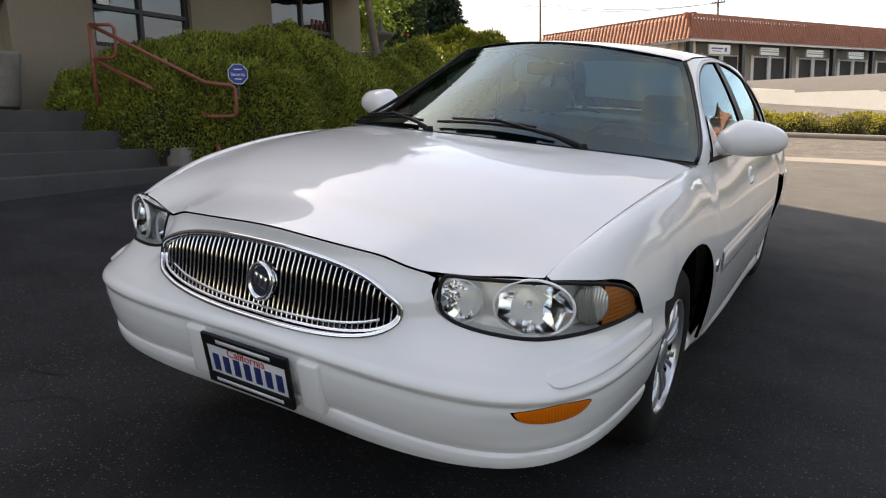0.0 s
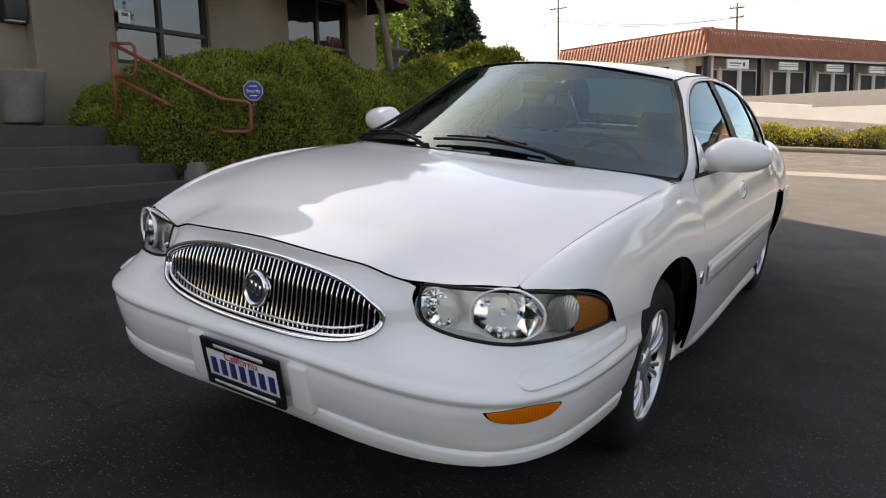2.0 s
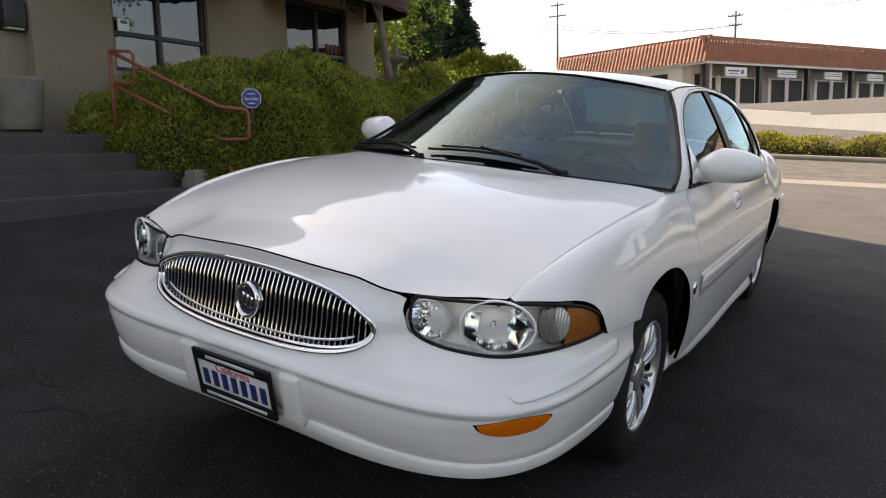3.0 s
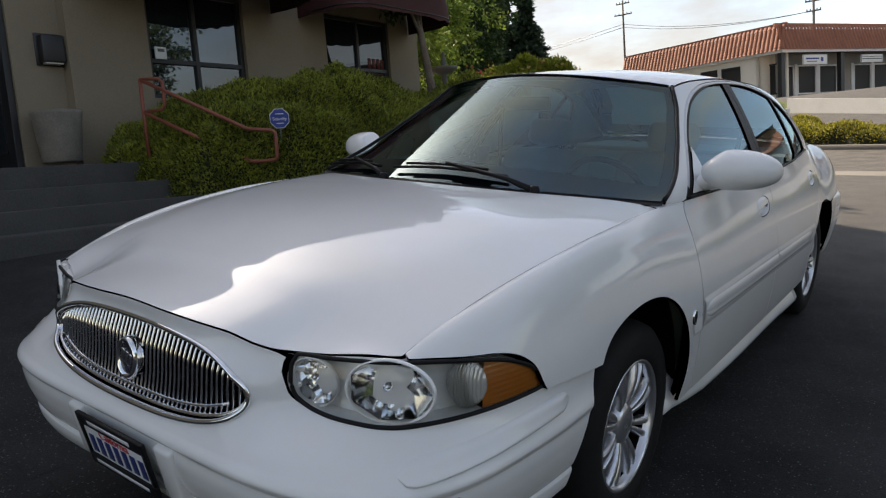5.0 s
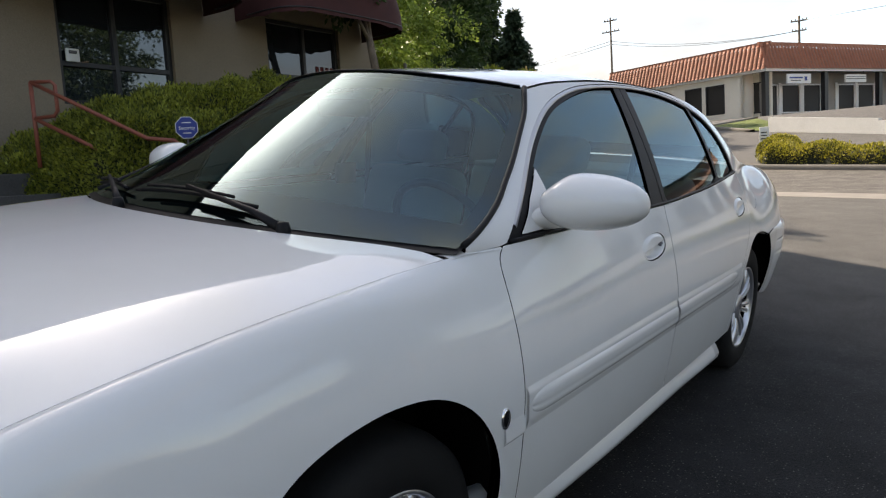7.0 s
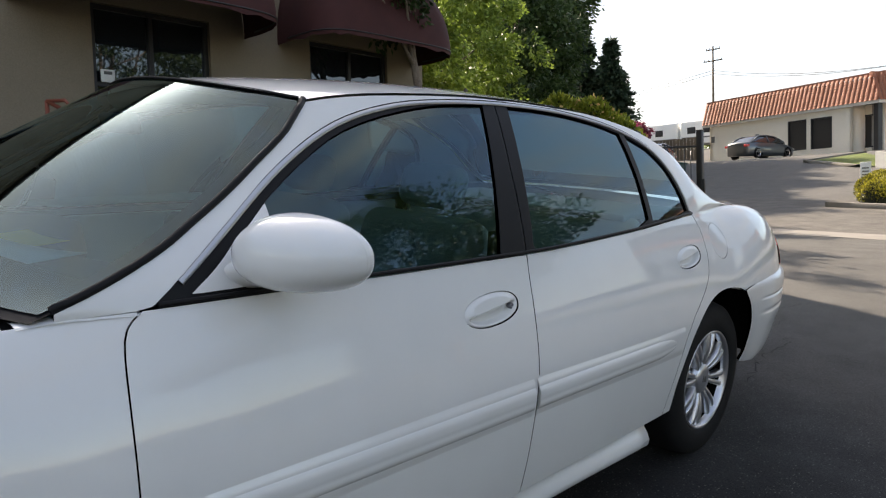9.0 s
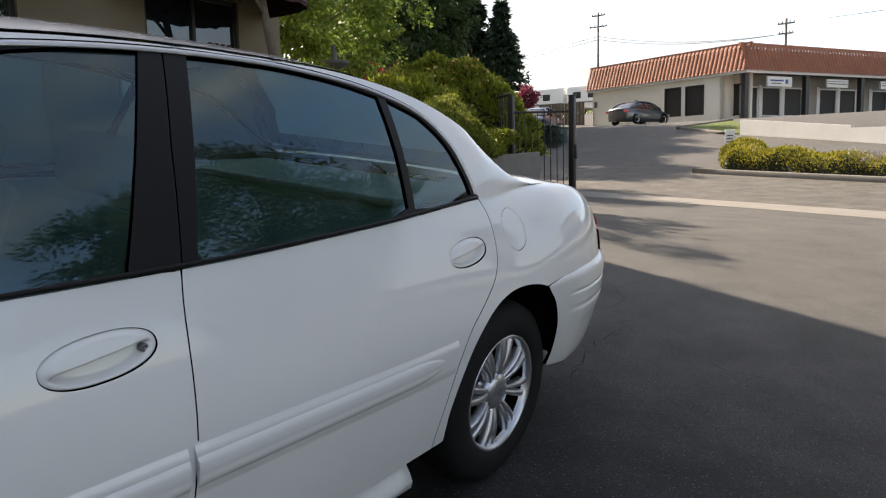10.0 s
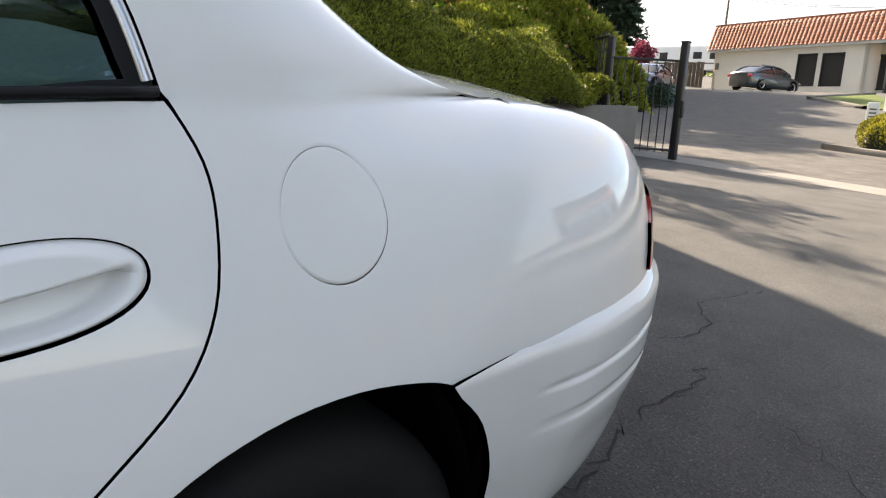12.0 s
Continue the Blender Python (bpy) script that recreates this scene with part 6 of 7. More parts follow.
# ---- things at the near building
def awning(y0, y1, reach, z0, rise):
    a = thing("awning", "maroon canvas dome awning over a window", "awning", "window awnings")
    t, w = np.meshgrid(np.linspace(0.0, math.pi, 49), np.linspace(0, 1, 15), indexing="ij")
    half, mid = (y1 - y0) / 2, (y0 + y1) / 2
    k = np.cos(w * np.pi / 2) ** 0.75
    x = FACE + 0.01 + reach * np.abs(np.sin(t)) ** 0.38 * k
    y = mid - half * np.sign(np.cos(t)) * np.abs(np.cos(t)) ** 0.38 * (0.45 + 0.55 * k)
    z = z0 + rise * np.sin(w * np.pi / 2) + 0.01 * np.cos(16 * t)
    part("canopy", sheet(np.stack([x, y, z], -1)), AWNING, a)
    part("valance", sheet(np.stack([x[:, :2] * np.array([1, 1]) , y[:, :2], np.stack([z[:, 0] + 0.01, z[:, 0] - 0.06 + 0.008 * np.sin(24 * t[:, 0])], -1)], -1) * np.array([1, 1, 1])), AWNING, a)
    rim = [(FACE + 0.01 + reach * abs(math.sin(s)) ** 0.38, mid - half * math.copysign(abs(math.cos(s)) ** 0.38, math.cos(s)), z0) for s in np.linspace(0.02, math.pi - 0.02, 40)]
    part("frame_tube", tube(rim, 0.012, 6), DARK_FRAME, a)
    for f in (0.2, 0.5, 0.8):
        part("rib", tube([(FACE + 0.01 + reach * 0.97 * math.cos(s) ** 0.75, y0 + (y1 - y0) * f, z0 + rise * 0.97 * math.sin(s)) for s in np.linspace(0, 1.5, 12)], 0.010, 6), DARK_FRAME, a)
    return a


awning(3.45, 6.45, 1.25, 3.64, 1.25)
awning(7.0, 9.75, 1.25, 3.64, 1.25)

lamp_box = thing("wall_lamp", "dark box-shaped wall lamp on the entrance pier", "wall lamp")
part("housing", box((ENTRY, 3.02, 2.66), (ENTRY + 0.14, 3.28, 2.98), 0.015), DARK_FRAME, lamp_box)
part("backplate", box((ENTRY - 0.004, 2.99, 2.63), (ENTRY + 0.012, 3.30, 3.01), 0.004), BLACK_METAL, lamp_box)
part("diffuser", box((ENTRY + 0.03, 3.05, 2.64), (ENTRY + 0.12, 3.25, 2.665), 0.004), material("frosted_glass", (0.5, 0.5, 0.46), 0.5), lamp_box)

AGGREGATE = grainy("pebbled_aggregate", (0.16, 0.14, 0.12), (0.28, 0.25, 0.21), 4, 70, 0.9, 0.9, 0.01)
pot = thing("planter", "round pebbled concrete planter beside the entrance", "planter")
part("bowl", moved(lathe([(0.0, 0.0), (0.20, 0.0), (0.215, 0.02), (0.262, 0.50), (0.275, 0.55), (0.275, 0.59), (0.25, 0.595), (0.24, 0.57), (0.23, 0.50)], 40), Matrix.Translation((-6.78, 2.98, 1.47))), AGGREGATE, pot)
part("soil", moved(lathe([(0.0, 0.50), (0.235, 0.49)], 40), Matrix.Translation((-6.78, 2.98, 1.47))), SOIL, pot)

alarm = thing("alarm_box", "small white keypad box inside the window", "alarm box")
part("case", box((-6.995, 4.45, 2.79), (-6.965, 4.62, 2.95), 0.012), WHITE_PAINT, alarm)
part("display", box((-6.966, 4.485, 2.885), (-6.963, 4.585, 2.925)), GREY_PAINT, alarm)
number = thing("window_number", "dull red number marks on the window glass", "sign")
for k in range(4):
    part("mark", box((FACE - 0.101, 8.67 + 0.115 * k, 2.93), (FACE - 0.099, 8.75 + 0.115 * k, 3.10)), material("faded_red_film", (0.16, 0.035, 0.03), 0.5), number)

rail = thing("handrail", "rust-red painted steel handrail on the entrance steps", "handrail")
p0, p1 = Vector((-5.68, 3.42, 2.3)), Vector((-4.62, 3.98, 1.66))
e1 = Vector((-4.34, 4.13, 1.62))
part("top_rail", tube([p0 + Vector((0.0, 0.0, 0)), p0.lerp(p1, 0.5), p1, e1 + Vector((-0.03, -0.015, 0.0)), e1 + Vector((0, 0, -0.03)), e1 + Vector((0, 0, -0.29)), e1 + Vector((-0.03, -0.015, -0.32)), e1 + Vector((-0.26, -0.13, -0.32)), e1 + Vector((-0.42, -0.20, -0.24))], 0.021, 10), RAIL_RED, rail)
part("lower_rail", tube([p0 + Vector((0, 0, -0.36)), p0.lerp(p1, 0.55) + Vector((0, 0, -0.36)), p1 + Vector((-0.1, -0.05, -0.33))], 0.021, 10), RAIL_RED, rail)
part("end_loop", tube([p0 + Vector((0, 0, 0)), p0 + Vector((0.20, 0.105, -0.01)), p0 + Vector((0.235, 0.124, -0.05)), p0 + Vector((0.235, 0.124, -0.30)), p0 + Vector((0.20, 0.105, -0.35)), p0 + Vector((0, 0, -0.36))], 0.019, 10), RAIL_RED, rail)
part("post", tube([p0 + Vector((0, 0, 0.0)), (p0.x, p0.y, 1.45)], 0.021, 10), RAIL_RED, rail)
part("post", tube([(-4.52, 4.0, 1.0), (-4.52, 4.0, 0.55)], 0.021, 10), RAIL_RED, rail)

yard = thing("yard_sign", "blue octagonal security sign on a stake in the juniper", "sign")
sm = Matrix.Translation((-4.53, 4.37, 1.765)) @ Matrix.Rotation(radians(62), 4, "Z") @ Matrix.Rotation(radians(90), 4, "X")
octo = lambda r, d: mesh([(r * math.cos(math.pi / 8 + k * math.pi / 4), r * math.sin(math.pi / 8 + k * math.pi / 4), z) for z in (0, d) for k in range(8)], [tuple(range(7, -1, -1)), tuple(range(8, 16))] + [(k, (k + 1) % 8, 8 + (k + 1) % 8, 8 + k) for k in range(8)])
part("rim", moved(octo(0.118, 0.004), sm), WHITE_PAINT, yard, flat=True)
part("face", moved(octo(0.111, 0.004), sm @ Matrix.Translation((0, 0, 0.002))), BLUE_SIGN, yard, flat=True)
part("stake", tube([(-4.535, 4.375, 1.75), (-4.535, 4.375, 1.0)], 0.008, 8), GREY_PAINT, yard)
lettering("sign_word", "Security", 0.049, sm @ Matrix.Translation((0, -0.005, 0.0075)), WHITE_PAINT, yard)
part("mark", moved(box((-0.045, 0.045, 0.006), (0.045, 0.055, 0.0075)), sm), WHITE_PAINT, yard)
part("mark", moved(box((-0.04, -0.06, 0.006), (0.04, -0.05, 0.0075)), sm), WHITE_PAINT, yard)

fountain = thing("fountain", "dark tiered garden fountain above the hedge", "fountain")
part("bowls", moved(lathe([(0.0, 0.0), (0.30, 0.0), (0.26, 0.12), (0.10, 0.25), (0.09, 1.30), (0.20, 1.36), (0.42, 1.44), (0.48, 1.52), (0.44, 1.54), (0.12, 1.48), (0.07, 1.55), (0.06, 1.78), (0.16, 1.82), (0.30, 1.90), (0.33, 1.96), (0.29, 1.97), (0.08, 1.93), (0.05, 1.98), (0.07, 2.10), (0.03, 2.22), (0.05, 2.27), (0.0, 2.33)], 36), Matrix.Translation((-8.35, 12.7, 1.4))), GREY_PAINT, fountain)

# ---- gate and fence at the mouth of the lot
def picket_run(name, parent, a, b, z0, z1, gap, top=0.0):
    a, b = Vector(a), Vector(b)
    n = int((b - a).length / gap)
    way = (b - a).normalized()
    for k in range(1, n):
        p = a.lerp(b, k / n)
        part("picket", tube([(p.x, p.y, z0), (p.x, p.y, z1 + top)], 0.010, 6), BLACK_METAL, parent)
    turn = math.atan2(way.y, way.x)
    for z in (z0 + 0.05, z1):
        m = Matrix.Translation(((a.x + b.x) / 2, (a.y + b.y) / 2, z)) @ Matrix.Rotation(turn, 4, "Z")
        L = (b - a).length / 2
        part("rail", moved(box((-L, -0.02, -0.02), (L, 0.02, 0.02), 0.004), m), BLACK_METAL, parent)


gate = thing("gate", "black steel picket gate standing open at the driveway", "gate")
picket_run("gate", gate, (-5.40, 14.9), (-4.44, 15.66), 0.62, 2.24, 0.125)
part("post", box((-5.46, 14.85, 0.3), (-5.36, 14.95, 2.6), 0.006), BLACK_METAL, gate)
part("latch_box", box((-4.36, 15.66, 1.25), (-4.30, 15.74, 1.55), 0.01), BLACK_METAL, gate)
gate_post = thing("gate_post", "square black steel gate post", "post")
part("shaft", box((-4.46, 15.64, 0.2), (-4.34, 15.76, 2.56), 0.006), BLACK_METAL, gate_post)
part("cap", box((-4.47, 15.63, 2.56), (-4.33, 15.77, 2.585), 0.006), BLACK_METAL, gate_post)
fence = thing("fence", "black steel picket fence behind the shrubs", "fence")
picket_run("fence", fence, (-5.46, 14.95), (-9.2, 17.7), 1.0, 2.62, 0.14, 0.10)
for f in (0.33, 0.67, 1.0):
    p = Vector((-5.46, 14.95)).lerp(Vector((-9.2, 17.7)), f)
    part("post", box((p.x - 0.03, p.y - 0.03, 0.5), (p.x + 0.03, p.y + 0.03, 2.8), 0.004), BLACK_METAL, fence)

# ---- across the street: kerb, golden hedge, lawn, white walls
HEDGE_A, HEDGE_WAY = Vector((-3.0, 22.75)), Vector((0.953, -0.302))


def kerb_run(name, label, a, b, height=0.14, wide=0.16):
    a, b = Vector(a), Vector(b)
    n = max(2, int((b - a).length / 1.0))
    way = (b - a).normalized()
    off = Vector((-way.y, way.x)) * wide / 2
    rows = []
    for k in range(n + 1):
        p = a.lerp(b, k / n)
        z = float(ground_z(p.x, p.y))
        rows.append([(p.x + o.x, p.y + o.y, z + h) for o, h in ((-off, -0.1), (-off, height - 0.02), (-off * 0.8, height), (off * 0.8, height), (off, height - 0.02), (off, -0.1))])
    bm = sheet(np.array(rows))
    bmesh.ops.holes_fill(bm, edges=[e for e in bm.edges if len(e.link_faces) == 1], sides=0)
    return tagged(part(name, bm, CONCRETE), label, "kerb", kind="structure")


kerb_run("kerb", "pale concrete kerb along the far side of the street", HEDGE_A - HEDGE_WAY * 0.5 + Vector((-0.25, -0.85)), HEDGE_A + HEDGE_WAY * 48 + Vector((-0.25, -0.85)))


def gold_hedge(u, v):
    u, v = np.clip(u, 0, 1), np.clip(v, 0, 1)
    d = 46 * v ** 1.25
    t = np.pi * u
    r = 0.62 + 0.05 * np.sin(d * 2.7) + 0.05 * np.sin(d * 6.1 + 4 * u)
    end = np.minimum(1, (d / 0.35 + 0.02)) ** 0.5
    c = -np.cos(t) * r * end
    x, y = HEDGE_A.x + HEDGE_WAY.x * d - HEDGE_WAY.y * c * 1.0, HEDGE_A.y + HEDGE_WAY.y * d + HEDGE_WAY.x * c
    z = ground_z(x, y) + 0.10 + (0.50 + 0.06 * np.sin(d * 1.3) + 0.06 * np.sin(d * 4.4)) * np.maximum(np.sin(t), 0) ** 0.45 * end
    return np.stack([x, y, z], -1)


def gold_spur(u, v):
    u, v = np.clip(u, 0, 1), np.clip(v, 0, 1)
    d = 2.3 * v
    t = np.pi * u
    end = np.minimum(np.minimum(1, d / 0.3 + 0.03), (2.3 - d) / 0.3 + 0.03) ** 0.5
    c = -np.cos(t) * 0.55 * end
    x, y = HEDGE_A.x + 0.15 - 0.08 * d + c, HEDGE_A.y + 0.6 + d
    z = ground_z(x, y) + 0.08 + (0.60 + 0.07 * np.sin(d * 4 + 3 * u)) * np.maximum(np.sin(t), 0) ** 0.45 * end
    return np.stack([x, y, z], -1)


shrub_mass("hedge", "low golden-green clipped hedge along the street kerb", 31, gold_hedge, (0, 0), (2, 40), 60000, HEDGE_GOLD, 0.07, 0.018, 0.5, 0.2, "hedge")
shrub_mass("hedge", "short golden-green hedge beside the driveway", 32, gold_spur, (0, 0), (2, 2.5), 7000, HEDGE_GOLD, 0.07, 0.018, 0.5, 0.15, "hedge")
g_rng = np.random.default_rng(4)
q = gold_hedge(g_rng.uniform(0.05, 0.6, 500), (g_rng.normal(3.9, 0.3, 500) / 46) ** 0.8)
tagged(leaf_mesh("dry_twigs", q + g_rng.normal(size=q.shape) * 0.05, g_rng.normal(size=q.shape) + np.array([0, 0, 0.8]), 0.14, 0.006, grainy("grey_twigs", (0.25, 0.22, 0.2), (0.36, 0.33, 0.31), 5, 60), None, g_rng), "bare grey twigs in a gap of the hedge", "shrub", kind="stuff")

tagged(part("lawn", draped([(-8.6, 36.3), (-5.7, 33.4), (-5.05, 33.15), (-5.3, 35.5), (-6.9, 39.3)], 0.05, 0.7), GRASS), "short green lawn on the bank below the shops", "lawn", kind="structure")
kerb_run("kerb", "pale kerb round the lawn", (-8.7, 36.4), (-5.75, 33.3), 0.12)
kerb_run("kerb", "pale kerb round the lawn", (-8.7, 36.4), (-7.0, 39.6), 0.12)


def white_wall(s0, s1, za, zb):
    way = Vector((5, -3)).normalized()
    a, b = Vector((-5, 33)) + way * s0, Vector((-5, 33)) + way * s1
    off = Vector((-way.y, way.x)) * 0.2
    P = []
    for p, z in ((a, za), (b, zb)):
        for o in (Vector((0, 0)), off):
            P += [(p.x + o.x, p.y + o.y, float(ground_z(p.x, p.y)) - 0.5), (p.x + o.x, p.y + o.y, z)]
    bm = mesh(P, [(0, 1, 3, 2), (4, 6, 7, 5), (0, 4, 5, 1), (2, 3, 7, 6), (1, 5, 7, 3)])
    bmesh.ops.recalc_face_normals(bm, faces=bm.faces)
    w = tagged(part("white_wall", bm, WHITE_BLOCK, flat=True), "low white-painted block wall stepping down the bank", "wall", "white block walls", "structure")
    return w


white_wall(-0.1, 4.87, 2.80, 2.26)
white_wall(4.87, 8.2, 2.18, 2.08)
white_wall(8.2, 26, 2.02, 1.2)
post = thing("marker_post", "small white sign on a short post by the driveway", "sign")
z = float(ground_z(-3.6, 25.4))
part("board", box((-3.75, 25.38, z + 0.45), (-3.45, 25.41, z + 1.0), 0.01), WHITE_PAINT, post)
part("stake", box((-3.63, 25.41, z - 0.1), (-3.57, 25.45, z + 0.9), 0.005), GREY_PAINT, post)
for k in range(3):
    part("mark", box((-3.69, 25.376, z + 0.6 + 0.1 * k), (-3.51, 25.38, z + 0.64 + 0.1 * k)), GREY_PAINT, post)

# ---- the shops
SC, SL, SR = Vector((-8.65, 49.6)), Vector((-0.948, 0.318)).normalized(), Vector((0.5, 0.866)).normalized()
IN_L, IN_R = Vector((0.318, 0.948)).normalized(), Vector((-0.866, 0.5)).normalized()
BASE, EAVE, FASCIA = 3.6, 6.72, 8.33


def slab(a, b, z0, z1, thick_way, thick):
    """An upright slab from a to b in plan."""
    a, b, o = Vector(a), Vector(b), thick_way * thick
    P = [(p.x, p.y, z) for p in (a, b, b + o, a + o) for z in (z0, z1)]
    bm = mesh(P, [(0, 2, 3, 1), (2, 4, 5, 3), (4, 6, 7, 5), (6, 0, 1, 7), (1, 3, 5, 7), (0, 6, 4, 2)])
    bmesh.ops.recalc_face_normals(bm, faces=bm.faces)
    return bm


def walled(origin, way, inward, s0, s1, z0, z1, openings, thick=0.25):
    bm = bmesh.new()
    at = lambda s: origin + way * s
    cuts = sorted({s0, s1, *[v for o in openings for v in o[:2]]})
    for a, b in zip(cuts, cuts[1:]):
        z = z0
        for lo, hi in sorted((o[2], o[3]) for o in openings if o[0] <= a + 1e-6 and o[1] >= b - 1e-6) + [(z1, z1)]:
            if lo > z:
                merge(bm, slab(at(a), at(b), z, lo, inward, thick))
            z = hi
    bmesh.ops.remove_doubles(bm, verts=bm.verts, dist=1e-4)
    return bm


shops = tagged(new("shop_building"), "long single-storey shop building with terracotta tile mansard and cream walls", "building")
side_o, porch_side, front_o = SC + IN_L * 0.3, SC + IN_L * 1.5, SC + IN_R * 1.4
LONG = 46
SIDE_WIN = [(4.95, 6.31, 4.22, 6.2), (3.17, 4.63, 4.2, 6.18)]
FRONT_WIN = [(1.86, 2.62, 3.75, 5.92)] + [(s, s + 1.78, 3.98, 5.92) for k in range(8) for s in (2.92 + 5.45 * k, 4.95 + 5.45 * k) if s < LONG - 3]
part("wall", walled(side_o, SL, IN_L, 1.8, 12.95, BASE, EAVE, SIDE_WIN), CREAM_WALL, shops, "cream painted side wall", flat=True)
part("wall", slab(side_o + SL * 1.8, side_o + SL * 1.8 + IN_L * 1.3, BASE, EAVE, SL, 0.2), CREAM_WALL, shops, flat=True)
part("wall", walled(porch_side, SL, IN_L, 0.6, 2.4, BASE, EAVE, [(0.94, 2.32, 4.06, 6.1)]), CREAM_WALL, shops, flat=True)
TAUPE = grainy("taupe_wall", (0.27, 0.25, 0.22), (0.34, 0.32, 0.28), 0.8, 40, 0.85)
part("wall", walled(front_o, SR, IN_R, 1.2, LONG, BASE, EAVE, FRONT_WIN), TAUPE, shops, "taupe shop front", flat=True)
part("wall", slab(side_o + SL * 12.95, side_o + SL * 12.95 + IN_L * 16, BASE, EAVE, -SL, 0.25), CREAM_WALL, shops, flat=True)


def shop_window(origin, way, inward, s0, s1, z0, z1, frame_mat):
    w = new("window")
    w.parent = shops
    at = lambda s: origin + way * s
    f = bmesh.new()
    for a, b, lo, hi in ((s0, s0 + 0.09, z0, z1), (s1 - 0.09, s1, z0, z1), (s0 + 0.09, s1 - 0.09, z0, z0 + 0.09), (s0 + 0.09, s1 - 0.09, z1 - 0.09, z1)):
        merge(f, slab(at(a) - inward * 0.02, at(b) - inward * 0.02, lo, hi, inward, 0.10))
    part("frame", f, frame_mat, w, flat=True)
    part("pane", slab(at(s0 + 0.09) + inward * 0.05, at(s1 - 0.09) + inward * 0.05, z0 + 0.09, z1 - 0.09, inward, 0.02), BLACK_SCREEN, w, flat=True)


for o in SIDE_WIN:
    shop_window(side_o, SL, IN_L, *o, DARK_FRAME)
shop_window(porch_side, SL, IN_L, 0.94, 2.32, 4.06, 6.1, DARK_FRAME)
for o in FRONT_WIN:
    shop_window(front_o, SR, IN_R, *o, WHITE_PAINT)
# white panels between the paired windows
for k in range(8):
    for s in (2.66, 4.71, 6.74):
        s = s + 5.45 * k
        if s < LONG - 2:
            part("panel", slab(front_o + SR * s - IN_R * 0.04, front_o + SR * (s + 0.22) - IN_R * 0.04, BASE, 6.0, IN_R, 0.035), WHITE_PAINT, shops, flat=True)
for k in range(9):
    p = SC + SR * (0.2 + 5.45 * k) + IN_R * 0.25
    part("post", slab(p, p + SR * 0.32, BASE, EAVE, IN_R, 0.32), DARK_FRAME, shops, "dark painted porch post", flat=True)


def mansard(a, b, inward, n_rows=9, tile=0.30):
    """A sloping skirt of terracotta tiles along an edge."""
    way = (b - a)
    L = way.length
    way.normalize()
    bm = bmesh.new()
    cols = int(L / tile)
    V, F = [], []
    r2 = random.Random(3)
    for i in range(n_rows):
        f0, f1 = i / n_rows, (i + 1) / n_rows + 0.02
        for j in range(cols):
            s0 = L * j / cols
            lift = r2.uniform(0.0, 0.012)
            pts = []
            for f, out_ in ((f0, 0.075), (f1, 0.03)):
                for q_, rise in ((0.0, 0.0), (0.28, 0.055), (0.62, 0.055), (0.9, 0.0)):
                    s = s0 + q_ * L / cols
                    p = a + way * s + inward * (0.55 * f - out_ - rise - lift)
                    pts.append((p.x, p.y, EAVE + (FASCIA - EAVE) * f + 0.02))
            k = len(V)
            V += pts
            F += [(k + m, k + m + 1, k + 5 + m, k + 4 + m) for m in range(3)] + [(k, k + 3, k + 2, k + 1)]
    return mesh(V, F)


SIDE_END, FRONT_END = SC + SL * 13.4, SC + SR * LONG
for a, b, inw, lab in ((SIDE_END, SC, IN_L, "sunlit terracotta tile mansard"), (SC, FRONT_END, IN_R, "")):
    rows = part("roof_tiling", mansard(Vector(a), Vector(b), inw), BRICK_RED, shops, lab, flat=True)
    tagged(rows, "rows of ribbed terracotta roof tiles", kind="stuff")
    part("fascia", slab(Vector(a) + inw * 0.02, Vector(b) + inw * 0.02, EAVE - 0.14, EAVE + 0.03, inw, 0.2), WHITE_PAINT, shops, "white eave board", flat=True)
    part("ridge", slab(Vector(a) + inw * 0.5, Vector(b) + inw * 0.5, FASCIA - 0.05, FASCIA + 0.17, inw, 0.2), BRICK_RED, shops, flat=True)
deck = [SC + IN_L * 0.8 + IN_R * 0.8, SIDE_END + IN_L * 0.75, SIDE_END + IN_L * 16, FRONT_END + IN_R * 16, FRONT_END + IN_R * 0.75]
part("roof", mesh([(p.x, p.y, z) for z in (EAVE - 0.02, FASCIA - 0.1) for p in deck], [tuple(range(4, -1, -1)), tuple(range(5, 10))] + [(k, (k + 1) % 5, 5 + (k + 1) % 5, 5 + k) for k in range(5)]), GREY_PAINT, shops, flat=True)
LIT_SIGN = material("pale_sign_panel", (0.72, 0.72, 0.66), 0.5)


def hung_sign(s0, s1, z0, z1, mat, lab, bars):
    h = thing("hanging_sign", lab, "sign", "shop signs")
    p = SC + IN_R * 0.02
    part("board", slab(p + SR * s0, p + SR * s1, z0, z1, IN_R, 0.12), mat, h, flat=True)
    for s in (s0 + 0.2, s1 - 0.2):
        q_ = p + SR * s + IN_R * 0.06
        part("chain", tube([(q_.x, q_.y, z1), (q_.x, q_.y, EAVE)], 0.012, 6), DARK_FRAME, h)
    for a, b, lo, hi, m_ in bars:
        part("mark", slab(p + SR * (s0 + a) - IN_R * 0.006, p + SR * (s0 + b) - IN_R * 0.006, z0 + lo, z0 + hi, IN_R, 0.005), m_, h, flat=True)


